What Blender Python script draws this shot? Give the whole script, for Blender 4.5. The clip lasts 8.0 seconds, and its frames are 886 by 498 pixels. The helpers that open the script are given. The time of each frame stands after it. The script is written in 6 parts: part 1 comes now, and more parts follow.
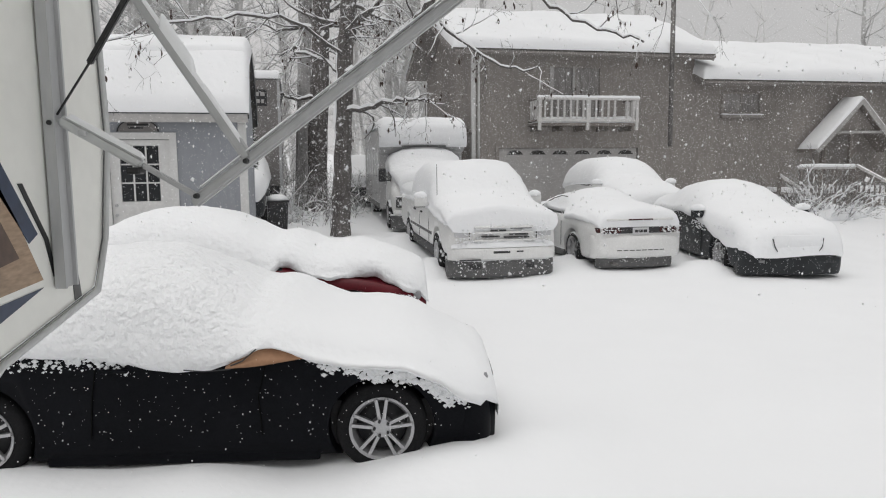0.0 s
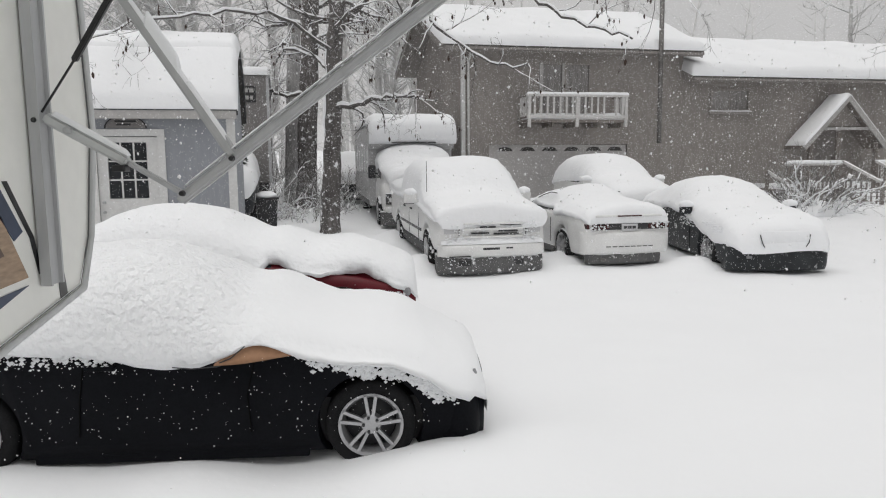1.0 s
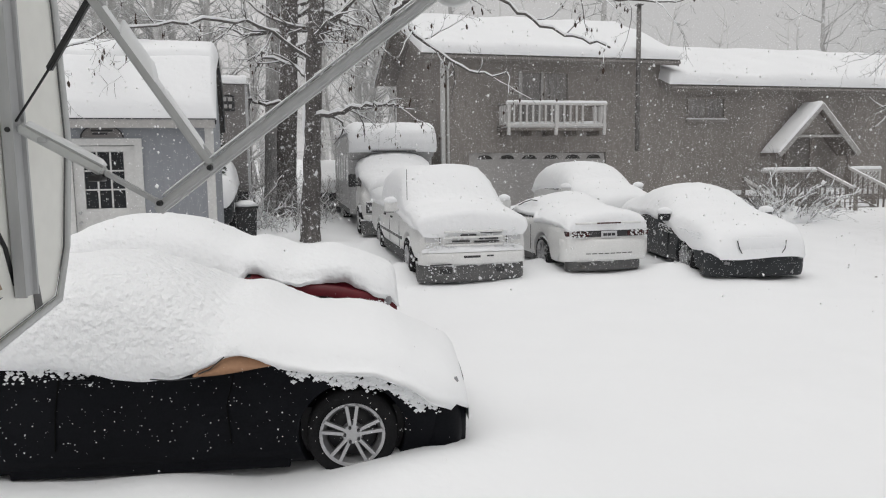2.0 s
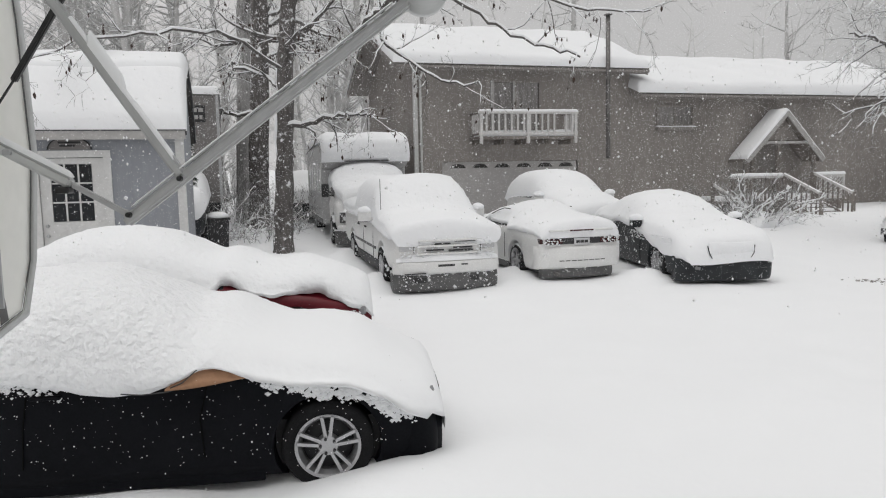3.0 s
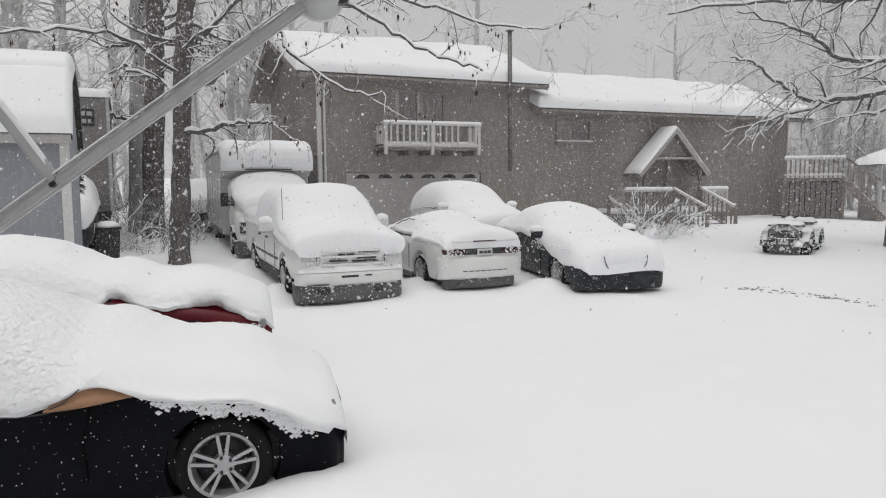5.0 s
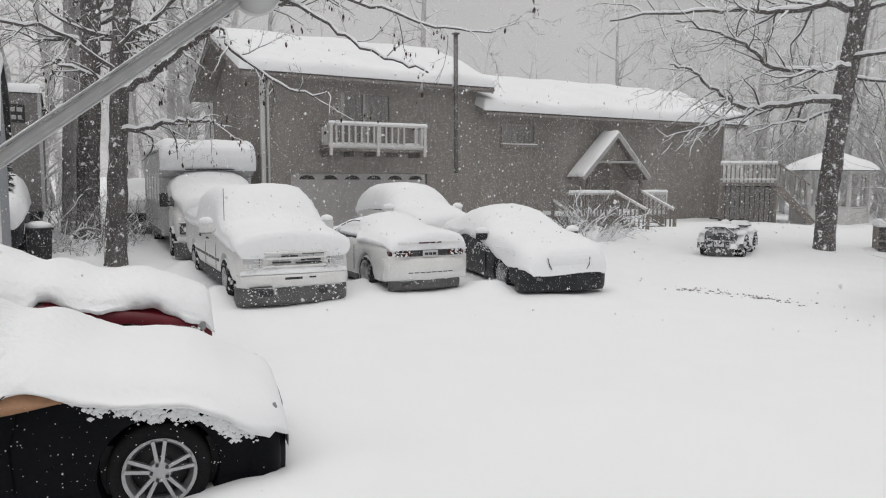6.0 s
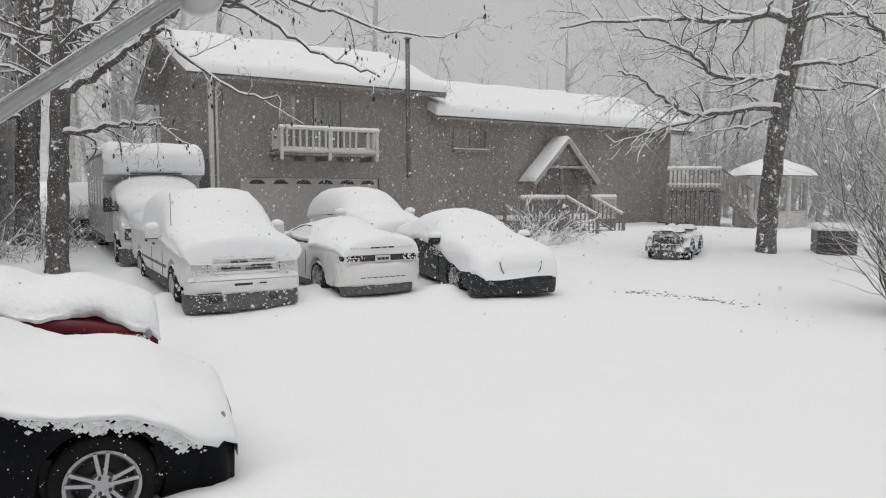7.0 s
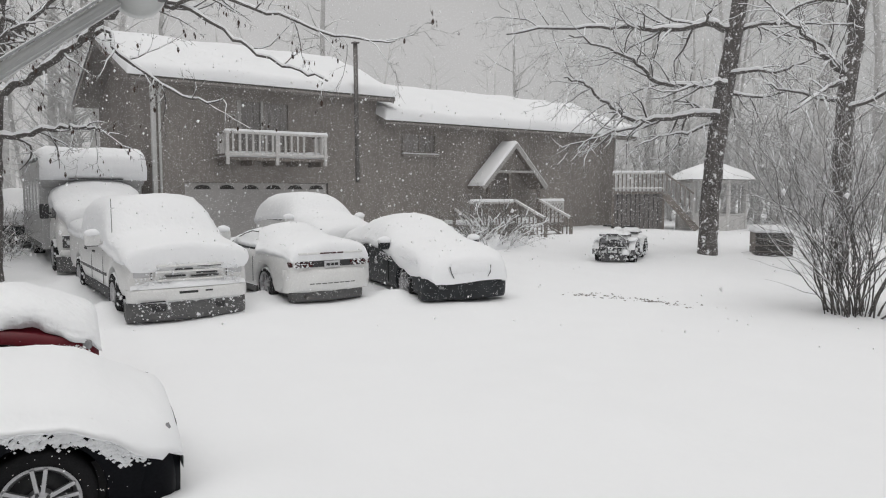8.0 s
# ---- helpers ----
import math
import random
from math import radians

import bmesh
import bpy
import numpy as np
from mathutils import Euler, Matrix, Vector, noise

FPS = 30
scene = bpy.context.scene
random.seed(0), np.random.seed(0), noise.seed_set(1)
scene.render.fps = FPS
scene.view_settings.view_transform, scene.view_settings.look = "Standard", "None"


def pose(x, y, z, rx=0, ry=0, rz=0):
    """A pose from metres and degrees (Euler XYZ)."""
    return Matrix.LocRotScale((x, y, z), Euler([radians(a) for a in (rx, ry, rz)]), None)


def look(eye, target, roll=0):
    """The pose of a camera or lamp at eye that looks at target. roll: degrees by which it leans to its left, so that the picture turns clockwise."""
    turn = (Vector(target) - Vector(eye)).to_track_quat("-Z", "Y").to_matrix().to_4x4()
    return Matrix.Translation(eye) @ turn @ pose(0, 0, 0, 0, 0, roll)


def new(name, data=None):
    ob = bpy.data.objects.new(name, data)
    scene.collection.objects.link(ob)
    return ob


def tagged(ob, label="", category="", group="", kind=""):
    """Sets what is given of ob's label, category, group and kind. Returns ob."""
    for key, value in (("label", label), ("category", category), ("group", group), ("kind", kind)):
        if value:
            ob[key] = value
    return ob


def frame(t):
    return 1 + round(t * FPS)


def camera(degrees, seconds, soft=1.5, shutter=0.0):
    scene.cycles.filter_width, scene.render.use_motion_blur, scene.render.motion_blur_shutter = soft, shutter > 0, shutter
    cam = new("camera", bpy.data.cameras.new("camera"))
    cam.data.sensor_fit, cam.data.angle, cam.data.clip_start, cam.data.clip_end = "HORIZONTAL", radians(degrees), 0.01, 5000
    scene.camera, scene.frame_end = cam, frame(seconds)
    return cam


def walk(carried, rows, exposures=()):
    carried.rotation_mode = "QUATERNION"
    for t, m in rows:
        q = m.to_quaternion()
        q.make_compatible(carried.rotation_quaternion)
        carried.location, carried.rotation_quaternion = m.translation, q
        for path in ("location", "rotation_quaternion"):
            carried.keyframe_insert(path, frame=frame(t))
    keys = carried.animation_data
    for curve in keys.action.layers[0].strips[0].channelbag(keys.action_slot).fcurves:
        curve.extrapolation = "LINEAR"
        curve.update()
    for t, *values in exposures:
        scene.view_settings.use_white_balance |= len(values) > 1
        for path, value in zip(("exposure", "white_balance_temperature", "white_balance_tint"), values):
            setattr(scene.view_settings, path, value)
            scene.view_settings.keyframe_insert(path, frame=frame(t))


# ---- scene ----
# ---------------------------------------------------------------- camera
cam = camera(63.4, 8.0, soft=1.1)
EYE = 2.34
ROWS = [
    (0.0, -0.009, -0.005, 0.002, -0.114, -7.416, 0.312),
    (0.5, -0.000, -0.012, 0.003, -0.390, -7.723, 0.311),
    (1.0, 0.004, -0.018, 0.004, -0.885, -7.691, 0.332),
    (1.5, 0.005, -0.016, 0.005, -1.617, -7.431, 0.349),
    (3.0, 0.010, -0.026, 0.003, -4.562, -6.360, 1.055),
    (3.5, 0.016, -0.026, 0.004, -5.978, -6.135, 1.091),
    (4.0, 0.019, -0.018, 0.004, -7.780, -5.913, 0.939),
    (4.5, 0.024, -0.006, 0.003, -9.894, -5.721, 0.619),
    (6.0, 0.055, 0.007, -0.009, -16.328, -5.439, -0.159),
    (6.5, 0.063, 0.009, -0.012, -18.272, -5.277, -0.271),
    (7.0, 0.068, 0.011, -0.011, -20.078, -5.055, -0.207),
    (7.5, 0.070, 0.011, -0.011, -21.978, -4.781, -0.140),
    (8.0, 0.071, 0.011, -0.009, -24.095, -4.680, -0.030),
]
walk(cam, [(t, pose(x, y, EYE + z, 90 + pitch, roll, yaw)) for t, x, y, z, yaw, pitch, roll in ROWS],
     exposures=[(0.0, -0.28), (8.0, -0.34)])

# ---------------------------------------------------------------- overcast sky and sun
SUN_EL, SUN_AZ = 83, 200
world = bpy.data.worlds.new("overcast_sky")
scene.world = world
world.use_nodes = True
wn, wl = world.node_tree.nodes, world.node_tree.links
sky = wn.new("ShaderNodeTexSky")
sky.sky_type, sky.sun_disc = "NISHITA", False
sky.sun_elevation, sky.sun_rotation = radians(SUN_EL), radians(SUN_AZ)
sky.air_density, sky.dust_density, sky.ozone_density = 1.0, 6.0, 1.0
sat = wn.new("ShaderNodeHueSaturation")
sat.inputs["Saturation"].default_value = 0.06
wl.new(sky.outputs[0], sat.inputs["Color"])
wl.new(sat.outputs[0], wn["Background"].inputs[0])
wn["Background"].inputs[1].default_value = 0.078
sun_data = bpy.data.lights.new("sun", "SUN")
sun_data.energy, sun_data.angle, sun_data.color = 1.25, radians(80), (1.0, 0.98, 0.95)
sun = new("sun", sun_data)
az = radians(SUN_AZ)
sun.matrix_world = look((0, 0, 40), (-30 * math.sin(az), -30 * math.cos(az), 40 - 30 * math.tan(radians(SUN_EL))))


# ---------------------------------------------------------------- materials
def mat(name, col, rough=0.6, metal=0.0, var=0.15, scale=3.0, fine=40.0, bump=0.1, bump_scale=None, stretch=(1, 1, 1),
        col2=None, snow=0.0, speck=0.0, snow_scale=6.0, spec=0.5, coat=0.0, random_object=0.0, dist=0.01):
    """Colour with two scales of variation, bump, and fresh snow caught on faces that look up."""
    m = bpy.data.materials.new(name)
    m.use_nodes = True
    n, l = m.node_tree.nodes, m.node_tree.links
    b = n["Principled BSDF"]
    b.inputs["Roughness"].default_value, b.inputs["Metallic"].default_value = rough, metal
    b.inputs["Specular IOR Level"].default_value = spec
    b.inputs["Coat Weight"].default_value = coat
    tc, mp = n.new("ShaderNodeTexCoord"), n.new("ShaderNodeMapping")
    mp.inputs["Scale"].default_value = stretch
    l.new(tc.outputs["Object"], mp.inputs["Vector"])

    def noise_node(sc, detail=4.0):
        t = n.new("ShaderNodeTexNoise")
        t.inputs["Scale"].default_value, t.inputs["Detail"].default_value = sc, detail
        l.new(mp.outputs[0], t.inputs["Vector"])
        return t

    big, small = noise_node(scale), noise_node(fine)
    ramp = n.new("ShaderNodeMix")
    ramp.data_type = "RGBA"
    c2 = col2 or tuple(min(1, c * (1 + 1.6 * var) + 0.01 * var) for c in col)
    c1 = tuple(c * (1 - var) for c in col)
    ramp.inputs["A"].default_value, ramp.inputs["B"].default_value = (*c1, 1), (*c2, 1)
    add = n.new("ShaderNodeMath")
    add.operation = "ADD"
    sc2 = n.new("ShaderNodeMath")
    sc2.operation, sc2.inputs[1].default_value = "MULTIPLY", 0.5
    l.new(small.outputs["Fac"], sc2.inputs[0])
    half = n.new("ShaderNodeMath")
    half.operation, half.inputs[1].default_value = "MULTIPLY", 0.5
    l.new(big.outputs["Fac"], half.inputs[0])
    l.new(half.outputs[0], add.inputs[0])
    l.new(sc2.outputs[0], add.inputs[1])
    con = n.new("ShaderNodeMapRange")
    con.inputs["From Min"].default_value, con.inputs["From Max"].default_value = 0.32, 0.68
    l.new(add.outputs[0], con.inputs["Value"])
    fac = con.outputs[0]
    if random_object:
        oi = n.new("ShaderNodeObjectInfo")
        ro = n.new("ShaderNodeMath")
        ro.operation, ro.inputs[1].default_value = "MULTIPLY_ADD", random_object
        l.new(oi.outputs["Random"], ro.inputs[0])
        l.new(fac, ro.inputs[2])
        fac = ro.outputs[0]
    l.new(fac, ramp.inputs["Factor"])
    colour = ramp.outputs["Result"]
    if snow:
        geo, sep = n.new("ShaderNodeNewGeometry"), n.new("ShaderNodeSeparateXYZ")
        l.new(geo.outputs["Normal"], sep.inputs[0])
        sn = n.new("ShaderNodeTexNoise")
        sn.inputs["Scale"].default_value, sn.inputs["Detail"].default_value = snow_scale, 5.0
        l.new(tc.outputs["Object"], sn.inputs["Vector"])
        mu = n.new("ShaderNodeMath")
        mu.operation, mu.inputs[1].default_value = "MULTIPLY_ADD", 0.8
        l.new(sn.outputs["Fac"], mu.inputs[0])
        l.new(sep.outputs["Z"], mu.inputs[2])
        rg = n.new("ShaderNodeMapRange")
        rg.inputs["From Min"].default_value, rg.inputs["From Max"].default_value = 1.0 - snow, 1.12 - snow
        l.new(mu.outputs[0], rg.inputs["Value"])
        sm = n.new("ShaderNodeMix")
        sm.data_type = "RGBA"
        sm.inputs["B"].default_value = (0.86, 0.87, 0.88, 1)
        cover = rg.outputs[0]
        if speck:
            dots = n.new("ShaderNodeTexNoise")
            dots.inputs["Scale"].default_value, dots.inputs["Detail"].default_value = 7.0, 6.0
            l.new(tc.outputs["Object"], dots.inputs["Vector"])
            dr = n.new("ShaderNodeMapRange")
            dr.inputs["From Min"].default_value, dr.inputs["From Max"].default_value = 0.68 - speck, 0.76 - speck
            l.new(dots.outputs["Fac"], dr.inputs["Value"])
            mxm = n.new("ShaderNodeMath")
            mxm.operation = "MAXIMUM"
            l.new(dr.outputs[0], mxm.inputs[0])
            l.new(cover, mxm.inputs[1])
            cover = mxm.outputs[0]
        l.new(cover, sm.inputs["Factor"])
        l.new(colour, sm.inputs["A"])
        colour = sm.outputs["Result"]
    l.new(colour, b.inputs["Base Color"])
    if bump:
        bp = n.new("ShaderNodeBump")
        bp.inputs["Strength"].default_value, bp.inputs["Distance"].default_value = bump, dist
        bn = noise_node(bump_scale or fine, 6.0)
        l.new(bn.outputs["Fac"], bp.inputs["Height"])
        l.new(bp.outputs[0], b.inputs["Normal"])
    return m


def siding_material(name, col, groove=0.2, relief=0.9, var=0.2):
    """Grooved vertical plywood siding: the grooves are relief on the wall's own x axis."""
    m = mat(name, col, rough=0.85, var=var, scale=0.7, fine=14.0, bump=0.0, stretch=(1, 1, 0.25))
    n, l = m.node_tree.nodes, m.node_tree.links
    tc, sep = n.new("ShaderNodeTexCoord"), n.new("ShaderNodeSeparateXYZ")
    l.new(tc.outputs["Object"], sep.inputs[0])
    su = n.new("ShaderNodeMath")
    su.operation = "ADD"
    l.new(sep.outputs["X"], su.inputs[0])
    l.new(sep.outputs["Y"], su.inputs[1])
    fr = n.new("ShaderNodeMath")
    fr.operation, fr.inputs[1].default_value = "PINGPONG", groove / 2
    l.new(su.outputs[0], fr.inputs[0])
    rg = n.new("ShaderNodeMapRange")
    rg.inputs["From Min"].default_value, rg.inputs["From Max"].default_value = 0.0, 0.016
    l.new(fr.outputs[0], rg.inputs["Value"])
    bp = n.new("ShaderNodeBump")
    bp.inputs["Strength"].default_value, bp.inputs["Distance"].default_value = relief, 0.012
    l.new(rg.outputs[0], bp.inputs["Height"])
    l.new(bp.outputs[0], n["Principled BSDF"].inputs["Normal"])
    return m


def snow_material(name, grain=0.25, tint=(0.90, 0.91, 0.925), dist=0.03, smooth=None, detail=(11.0, 10.0)):
    m = bpy.data.materials.new(name)
    m.use_nodes = True
    n, l = m.node_tree.nodes, m.node_tree.links
    b = n["Principled BSDF"]
    b.inputs["Roughness"].default_value, b.inputs["Specular IOR Level"].default_value = 0.75, 0.2
    geo = n.new("ShaderNodeNewGeometry")
    a, c = n.new("ShaderNodeTexNoise"), n.new("ShaderNodeTexNoise")
    a.inputs["Scale"].default_value, a.inputs["Detail"].default_value = 1.3, 3.0
    c.inputs["Scale"].default_value, c.inputs["Detail"].default_value = detail
    c.inputs["Roughness"].default_value = 0.45
    for t in (a, c):
        l.new(geo.outputs["Position"], t.inputs["Vector"])
    mx = n.new("ShaderNodeMix")
    mx.data_type = "RGBA"
    mx.inputs["A"].default_value = (*(v * 0.97 for v in tint), 1)
    mx.inputs["B"].default_value = (*tint, 1)
    l.new(a.outputs["Fac"], mx.inputs["Factor"])
    l.new(mx.outputs["Result"], b.inputs["Base Color"])
    bp = n.new("ShaderNodeBump")
    bp.inputs["Strength"].default_value, bp.inputs["Distance"].default_value = grain, dist
    l.new(c.outputs["Fac"], bp.inputs["Height"])
    l.new(bp.outputs[0], b.inputs["Normal"])
    if smooth:
        # clods lie towards the tail, the powder on the bonnet is smooth
        tc, sx, mr = n.new("ShaderNodeTexCoord"), n.new("ShaderNodeSeparateXYZ"), n.new("ShaderNodeMapRange")
        l.new(tc.outputs["Object"], sx.inputs[0])
        l.new(sx.outputs["X"], mr.inputs["Value"])
        for key, value in zip(("From Min", "From Max", "To Min", "To Max"), smooth):
            mr.inputs[key].default_value = value
        l.new(mr.outputs[0], bp.inputs["Strength"])
    return m


def glass_material(name, tint=(0.02, 0.022, 0.025)):
    m = bpy.data.materials.new(name)
    m.use_nodes = True
    b = m.node_tree.nodes["Principled BSDF"]
    b.inputs["Base Color"].default_value = (*tint, 1)
    b.inputs["Roughness"].default_value, b.inputs["Specular IOR Level"].default_value = 0.15, 0.25
    return m


SNOW = snow_material("fresh_snow", 0.35)
SNOW_ROUGH = snow_material("clumped_snow", 0.6, dist=0.05, detail=(14.0, 5.0))
SNOW_CAR = snow_material("snow_on_bonnet_and_roof", 1.0, dist=0.05, smooth=(0.35, 1.0, 0.95, 0.15), detail=(17.0, 4.0))
GROUND_SNOW = snow_material("ground_snow", 0.15)
FLAKE = bpy.data.materials.new("falling_snowflake")
FLAKE.use_nodes = True
fn, fl = FLAKE.node_tree.nodes, FLAKE.node_tree.links
f_dif, f_tra, f_mix = fn.new("ShaderNodeBsdfDiffuse"), fn.new("ShaderNodeBsdfTranslucent"), fn.new("ShaderNodeMixShader")
for nd in (f_dif, f_tra):
    nd.inputs["Color"].default_value = (0.95, 0.95, 0.96, 1)
fl.new(f_dif.outputs[0], f_mix.inputs[1])
fl.new(f_tra.outputs[0], f_mix.inputs[2])
fl.new(f_mix.outputs[0], fn["Material Output"].inputs["Surface"])
AWNING_CLOTH = bpy.data.materials.new("thin_awning_vinyl")
AWNING_CLOTH.use_nodes = True
an, al = AWNING_CLOTH.node_tree.nodes, AWNING_CLOTH.node_tree.links
a_dif, a_tra, a_mix = an.new("ShaderNodeBsdfDiffuse"), an.new("ShaderNodeBsdfTranslucent"), an.new("ShaderNodeMixShader")
for nd in (a_dif, a_tra):
    nd.inputs["Color"].default_value = (0.86, 0.86, 0.85, 1)
a_mix.inputs["Fac"].default_value = 0.55
al.new(a_dif.outputs[0], a_mix.inputs[1])
al.new(a_tra.outputs[0], a_mix.inputs[2])
al.new(a_mix.outputs[0], an["Material Output"].inputs["Surface"])
BLACK_PAINT = mat("black_car_paint", (0.005, 0.0055, 0.0075), 0.45, var=0.2, scale=2, fine=60, bump=0.02, spec=0.06)
SEAM = mat("panel_gap", (0.006, 0.006, 0.006), 0.9, var=0.1, fine=20, bump=0.0, spec=0.03)
RED_PAINT = mat("red_car_paint", (0.10, 0.006, 0.012), 0.4, var=0.2, scale=4, fine=60, bump=0.02, spec=0.25)
WHITE_PAINT = mat("white_car_paint", (0.74, 0.74, 0.73), 0.4, var=0.06, scale=2, fine=30, bump=0.02, coat=0.2)
GREY_PAINT = mat("dark_grey_car_paint", (0.03, 0.033, 0.036), 0.45, var=0.25, scale=3, fine=60, bump=0.02, spec=0.2, snow=0.12, speck=0.03)
SILVER_PAINT = mat("silver_grey_car_paint", (0.4, 0.4, 0.4), 0.4, var=0.08, scale=2, fine=40, bump=0.02)
DARK_PLASTIC = mat("dark_plastic", (0.03, 0.03, 0.032), 0.6, var=0.2, fine=60, bump=0.05)
GREY_PLASTIC = mat("grey_bumper_plastic", (0.10, 0.10, 0.10), 0.6, var=0.25, fine=30, bump=0.05, snow=0.1, speck=0.05)
SNOWY_PLASTIC = mat("snow_dusted_plastic", (0.075, 0.075, 0.077), 0.6, var=0.25, fine=30, bump=0.05, snow=0.4, speck=0.12)
RUBBER = mat("tyre_rubber", (0.011, 0.011, 0.012), 0.9, var=0.3, fine=80, bump=0.2, spec=0.15)
SNOWY_RUBBER = mat("snow_crusted_rubber", (0.02, 0.02, 0.021), 0.9, var=0.3, fine=80, bump=0.2, spec=0.15, snow=0.15, speck=0.10)
ALLOY = mat("alloy_rim", (0.42, 0.42, 0.43), 0.35, metal=0.8, var=0.1, fine=60, bump=0.02)
GLASS = glass_material("dark_glass")
# House panes painted near the wall's tone, as haze flattens their contrast.
HOUSE_GLASS = mat("hazed_house_glass", (0.24, 0.228, 0.22), 0.35, var=0.3, scale=2, fine=8, bump=0.0, stretch=(3, 1, 0.3))
LENS = mat("lamp_lens", (0.25, 0.25, 0.26), 0.15, var=0.2, fine=30, bump=0.0)
RED_LENS = mat("red_lamp_lens", (0.05, 0.012, 0.012), 0.2, var=0.3, fine=30, bump=0.0)
PLATE = mat("plate", (0.55, 0.55, 0.56), 0.5, var=0.05, bump=0.0)
CARD = mat("brown_cover_sheet", (0.33, 0.18, 0.10), 0.7, var=0.12, scale=5, fine=30, bump=0.1)
# Brown wall colour lightened to include the veil of snow haze before it.
SIDING = siding_material("hazed_brown_siding", (0.282, 0.260, 0.243), relief=0.25)
SHED_SIDING = siding_material("blue_grey_siding", (0.31, 0.325, 0.35), groove=0.2, relief=0.15, var=0.06)
TRIM = mat("grey_white_trim", (0.42, 0.41, 0.40), 0.7, var=0.12, fine=20, bump=0.05, snow=0.25)
WHITE_TRIM = mat("white_painted_wood", (0.66, 0.66, 0.65), 0.6, var=0.08, fine=25, bump=0.06, snow=0.2)
RAIL_WHITE = mat("snowy_white_rail", (0.6, 0.59, 0.58), 0.7, var=0.1, fine=25, bump=0.08, snow=0.35)
GREY_WOOD = mat("weathered_deck_wood", (0.2, 0.18, 0.165), 0.85, var=0.3, scale=2, fine=20, bump=0.2, snow=0.4)
GARAGE = mat("garage_door_paint", (0.46, 0.445, 0.435), 0.6, var=0.08, fine=20, bump=0.04)
FASCIA = mat("fascia_board", (0.26, 0.242, 0.23), 0.8, var=0.15, fine=20, bump=0.05)
SHINGLE = mat("roof_shingle", (0.06, 0.058, 0.055), 0.9, var=0.3, fine=30, bump=0.3)
PIPE = mat("stove_pipe", (0.16, 0.153, 0.148), 0.5, metal=0.6, var=0.3, fine=20, bump=0.05)
GEL = mat("camper_gelcoat", (0.82, 0.82, 0.78), 0.35, var=0.03, scale=1, fine=20, bump=0.01)
ALU = mat("grey_aluminium", (0.45, 0.455, 0.46), 0.5, metal=0.05, var=0.08, fine=40, bump=0.02, stretch=(1, 1, 0.2))
ALU_WHITE = mat("grey_white_aluminium", (0.56, 0.57, 0.57), 0.45, metal=0.1, var=0.05, fine=40, bump=0.02)
STRUT = mat("black_strut", (0.012, 0.012, 0.013), 0.4, var=0.2, fine=40, bump=0.05)
DECAL_BLUE = mat("dark_blue_decal", (0.03, 0.045, 0.085), 0.35, var=0.2, scale=8, fine=40, bump=0.0)
DECAL_GOLD = mat("brown_gold_decal", (0.30, 0.21, 0.14), 0.4, var=0.3, scale=8, fine=30, bump=0.0, stretch=(1, 1, 4))
DECAL_BROWN = mat("dark_brown_decal", (0.09, 0.055, 0.04), 0.4, var=0.3, scale=8, fine=30, bump=0.0)
BARK = mat("oak_bark", (0.108, 0.100, 0.096), 0.95, var=0.45, scale=3, fine=16, bump=0.9, bump_scale=9, stretch=(1, 1, 0.22), snow=0.02, snow_scale=3, speck=0.09, dist=0.05)
BARK_PALE = mat("pale_grey_bark", (0.34, 0.335, 0.33), 0.95, var=0.35, scale=3, fine=16, bump=0.8, bump_scale=9, stretch=(1, 1, 0.22), snow=0.02, snow_scale=3, speck=0.05, dist=0.04)
TWIG = mat("twig_bark", (0.10, 0.094, 0.09), 0.95, var=0.3, scale=5, fine=30, bump=0.2, snow=0.30)
# Distant barks: haze is painted in as paler colour, palest for the farthest trees.
FAR_BARK = mat("snowy_hazed_bark", (0.52, 0.515, 0.51), 0.95, var=0.2, scale=0.5, fine=3, bump=0.0, snow=0.4)
FARTHER_BARK = mat("haze_pale_bark", (0.68, 0.675, 0.67), 0.95, var=0.12, scale=0.5, fine=3, bump=0.0)
THICKET_BARK = mat("hazed_sapling_bark", (0.45, 0.445, 0.44), 0.95, var=0.25, scale=0.5, fine=3, bump=0.0, snow=0.3)
DEAD_LEAF = mat("dead_oak_leaf", (0.055, 0.035, 0.028), 0.9, var=0.4, fine=20, bump=0.0)
BOXGREY = mat("grey_box_body", (0.19, 0.18, 0.175), 0.6, var=0.15, scale=1.2, fine=12, bump=0.03, snow=0.0)
MUD = mat("dark_wet_gravel", (0.24, 0.23, 0.22), 0.9, var=0.4, fine=30, bump=0.6)


# ---------------------------------------------------------------- building helpers
def welded(bm):
    """Makes touching boxes one solid: joins their corners and drops the faces between them."""
    bmesh.ops.remove_doubles(bm, verts=bm.verts[:], dist=0.0005)
    bm.verts.index_update()
    seen = {}
    for fc in bm.faces:
        seen.setdefault(frozenset(v.index for v in fc.verts), []).append(fc)
    bmesh.ops.delete(bm, geom=[fc for fs in seen.values() if len(fs) > 1 for fc in fs], context="FACES_ONLY")
    return bm


def thing(name, m, label, category, group=""):
    ob = new(name)
    ob.empty_display_size = 0.2
    ob.matrix_world = m
    return tagged(ob, label, category, group)


def mesh_of(name, verts, faces, material, smooth=True):
    me = bpy.data.meshes.new(name)
    me.from_pydata([tuple(v) for v in verts], [], faces)
    me.materials.append(material)
    if smooth:
        me.polygons.foreach_set("use_smooth", [True] * len(me.polygons))
    me.update()
    return me


def put(name, me, parent=None, label="", m=None):
    ob = new(name, me)
    if parent is not None:
        ob.parent = parent
    if m is not None:
        ob.matrix_basis = m
    if label:
        ob["label"] = label
    return ob


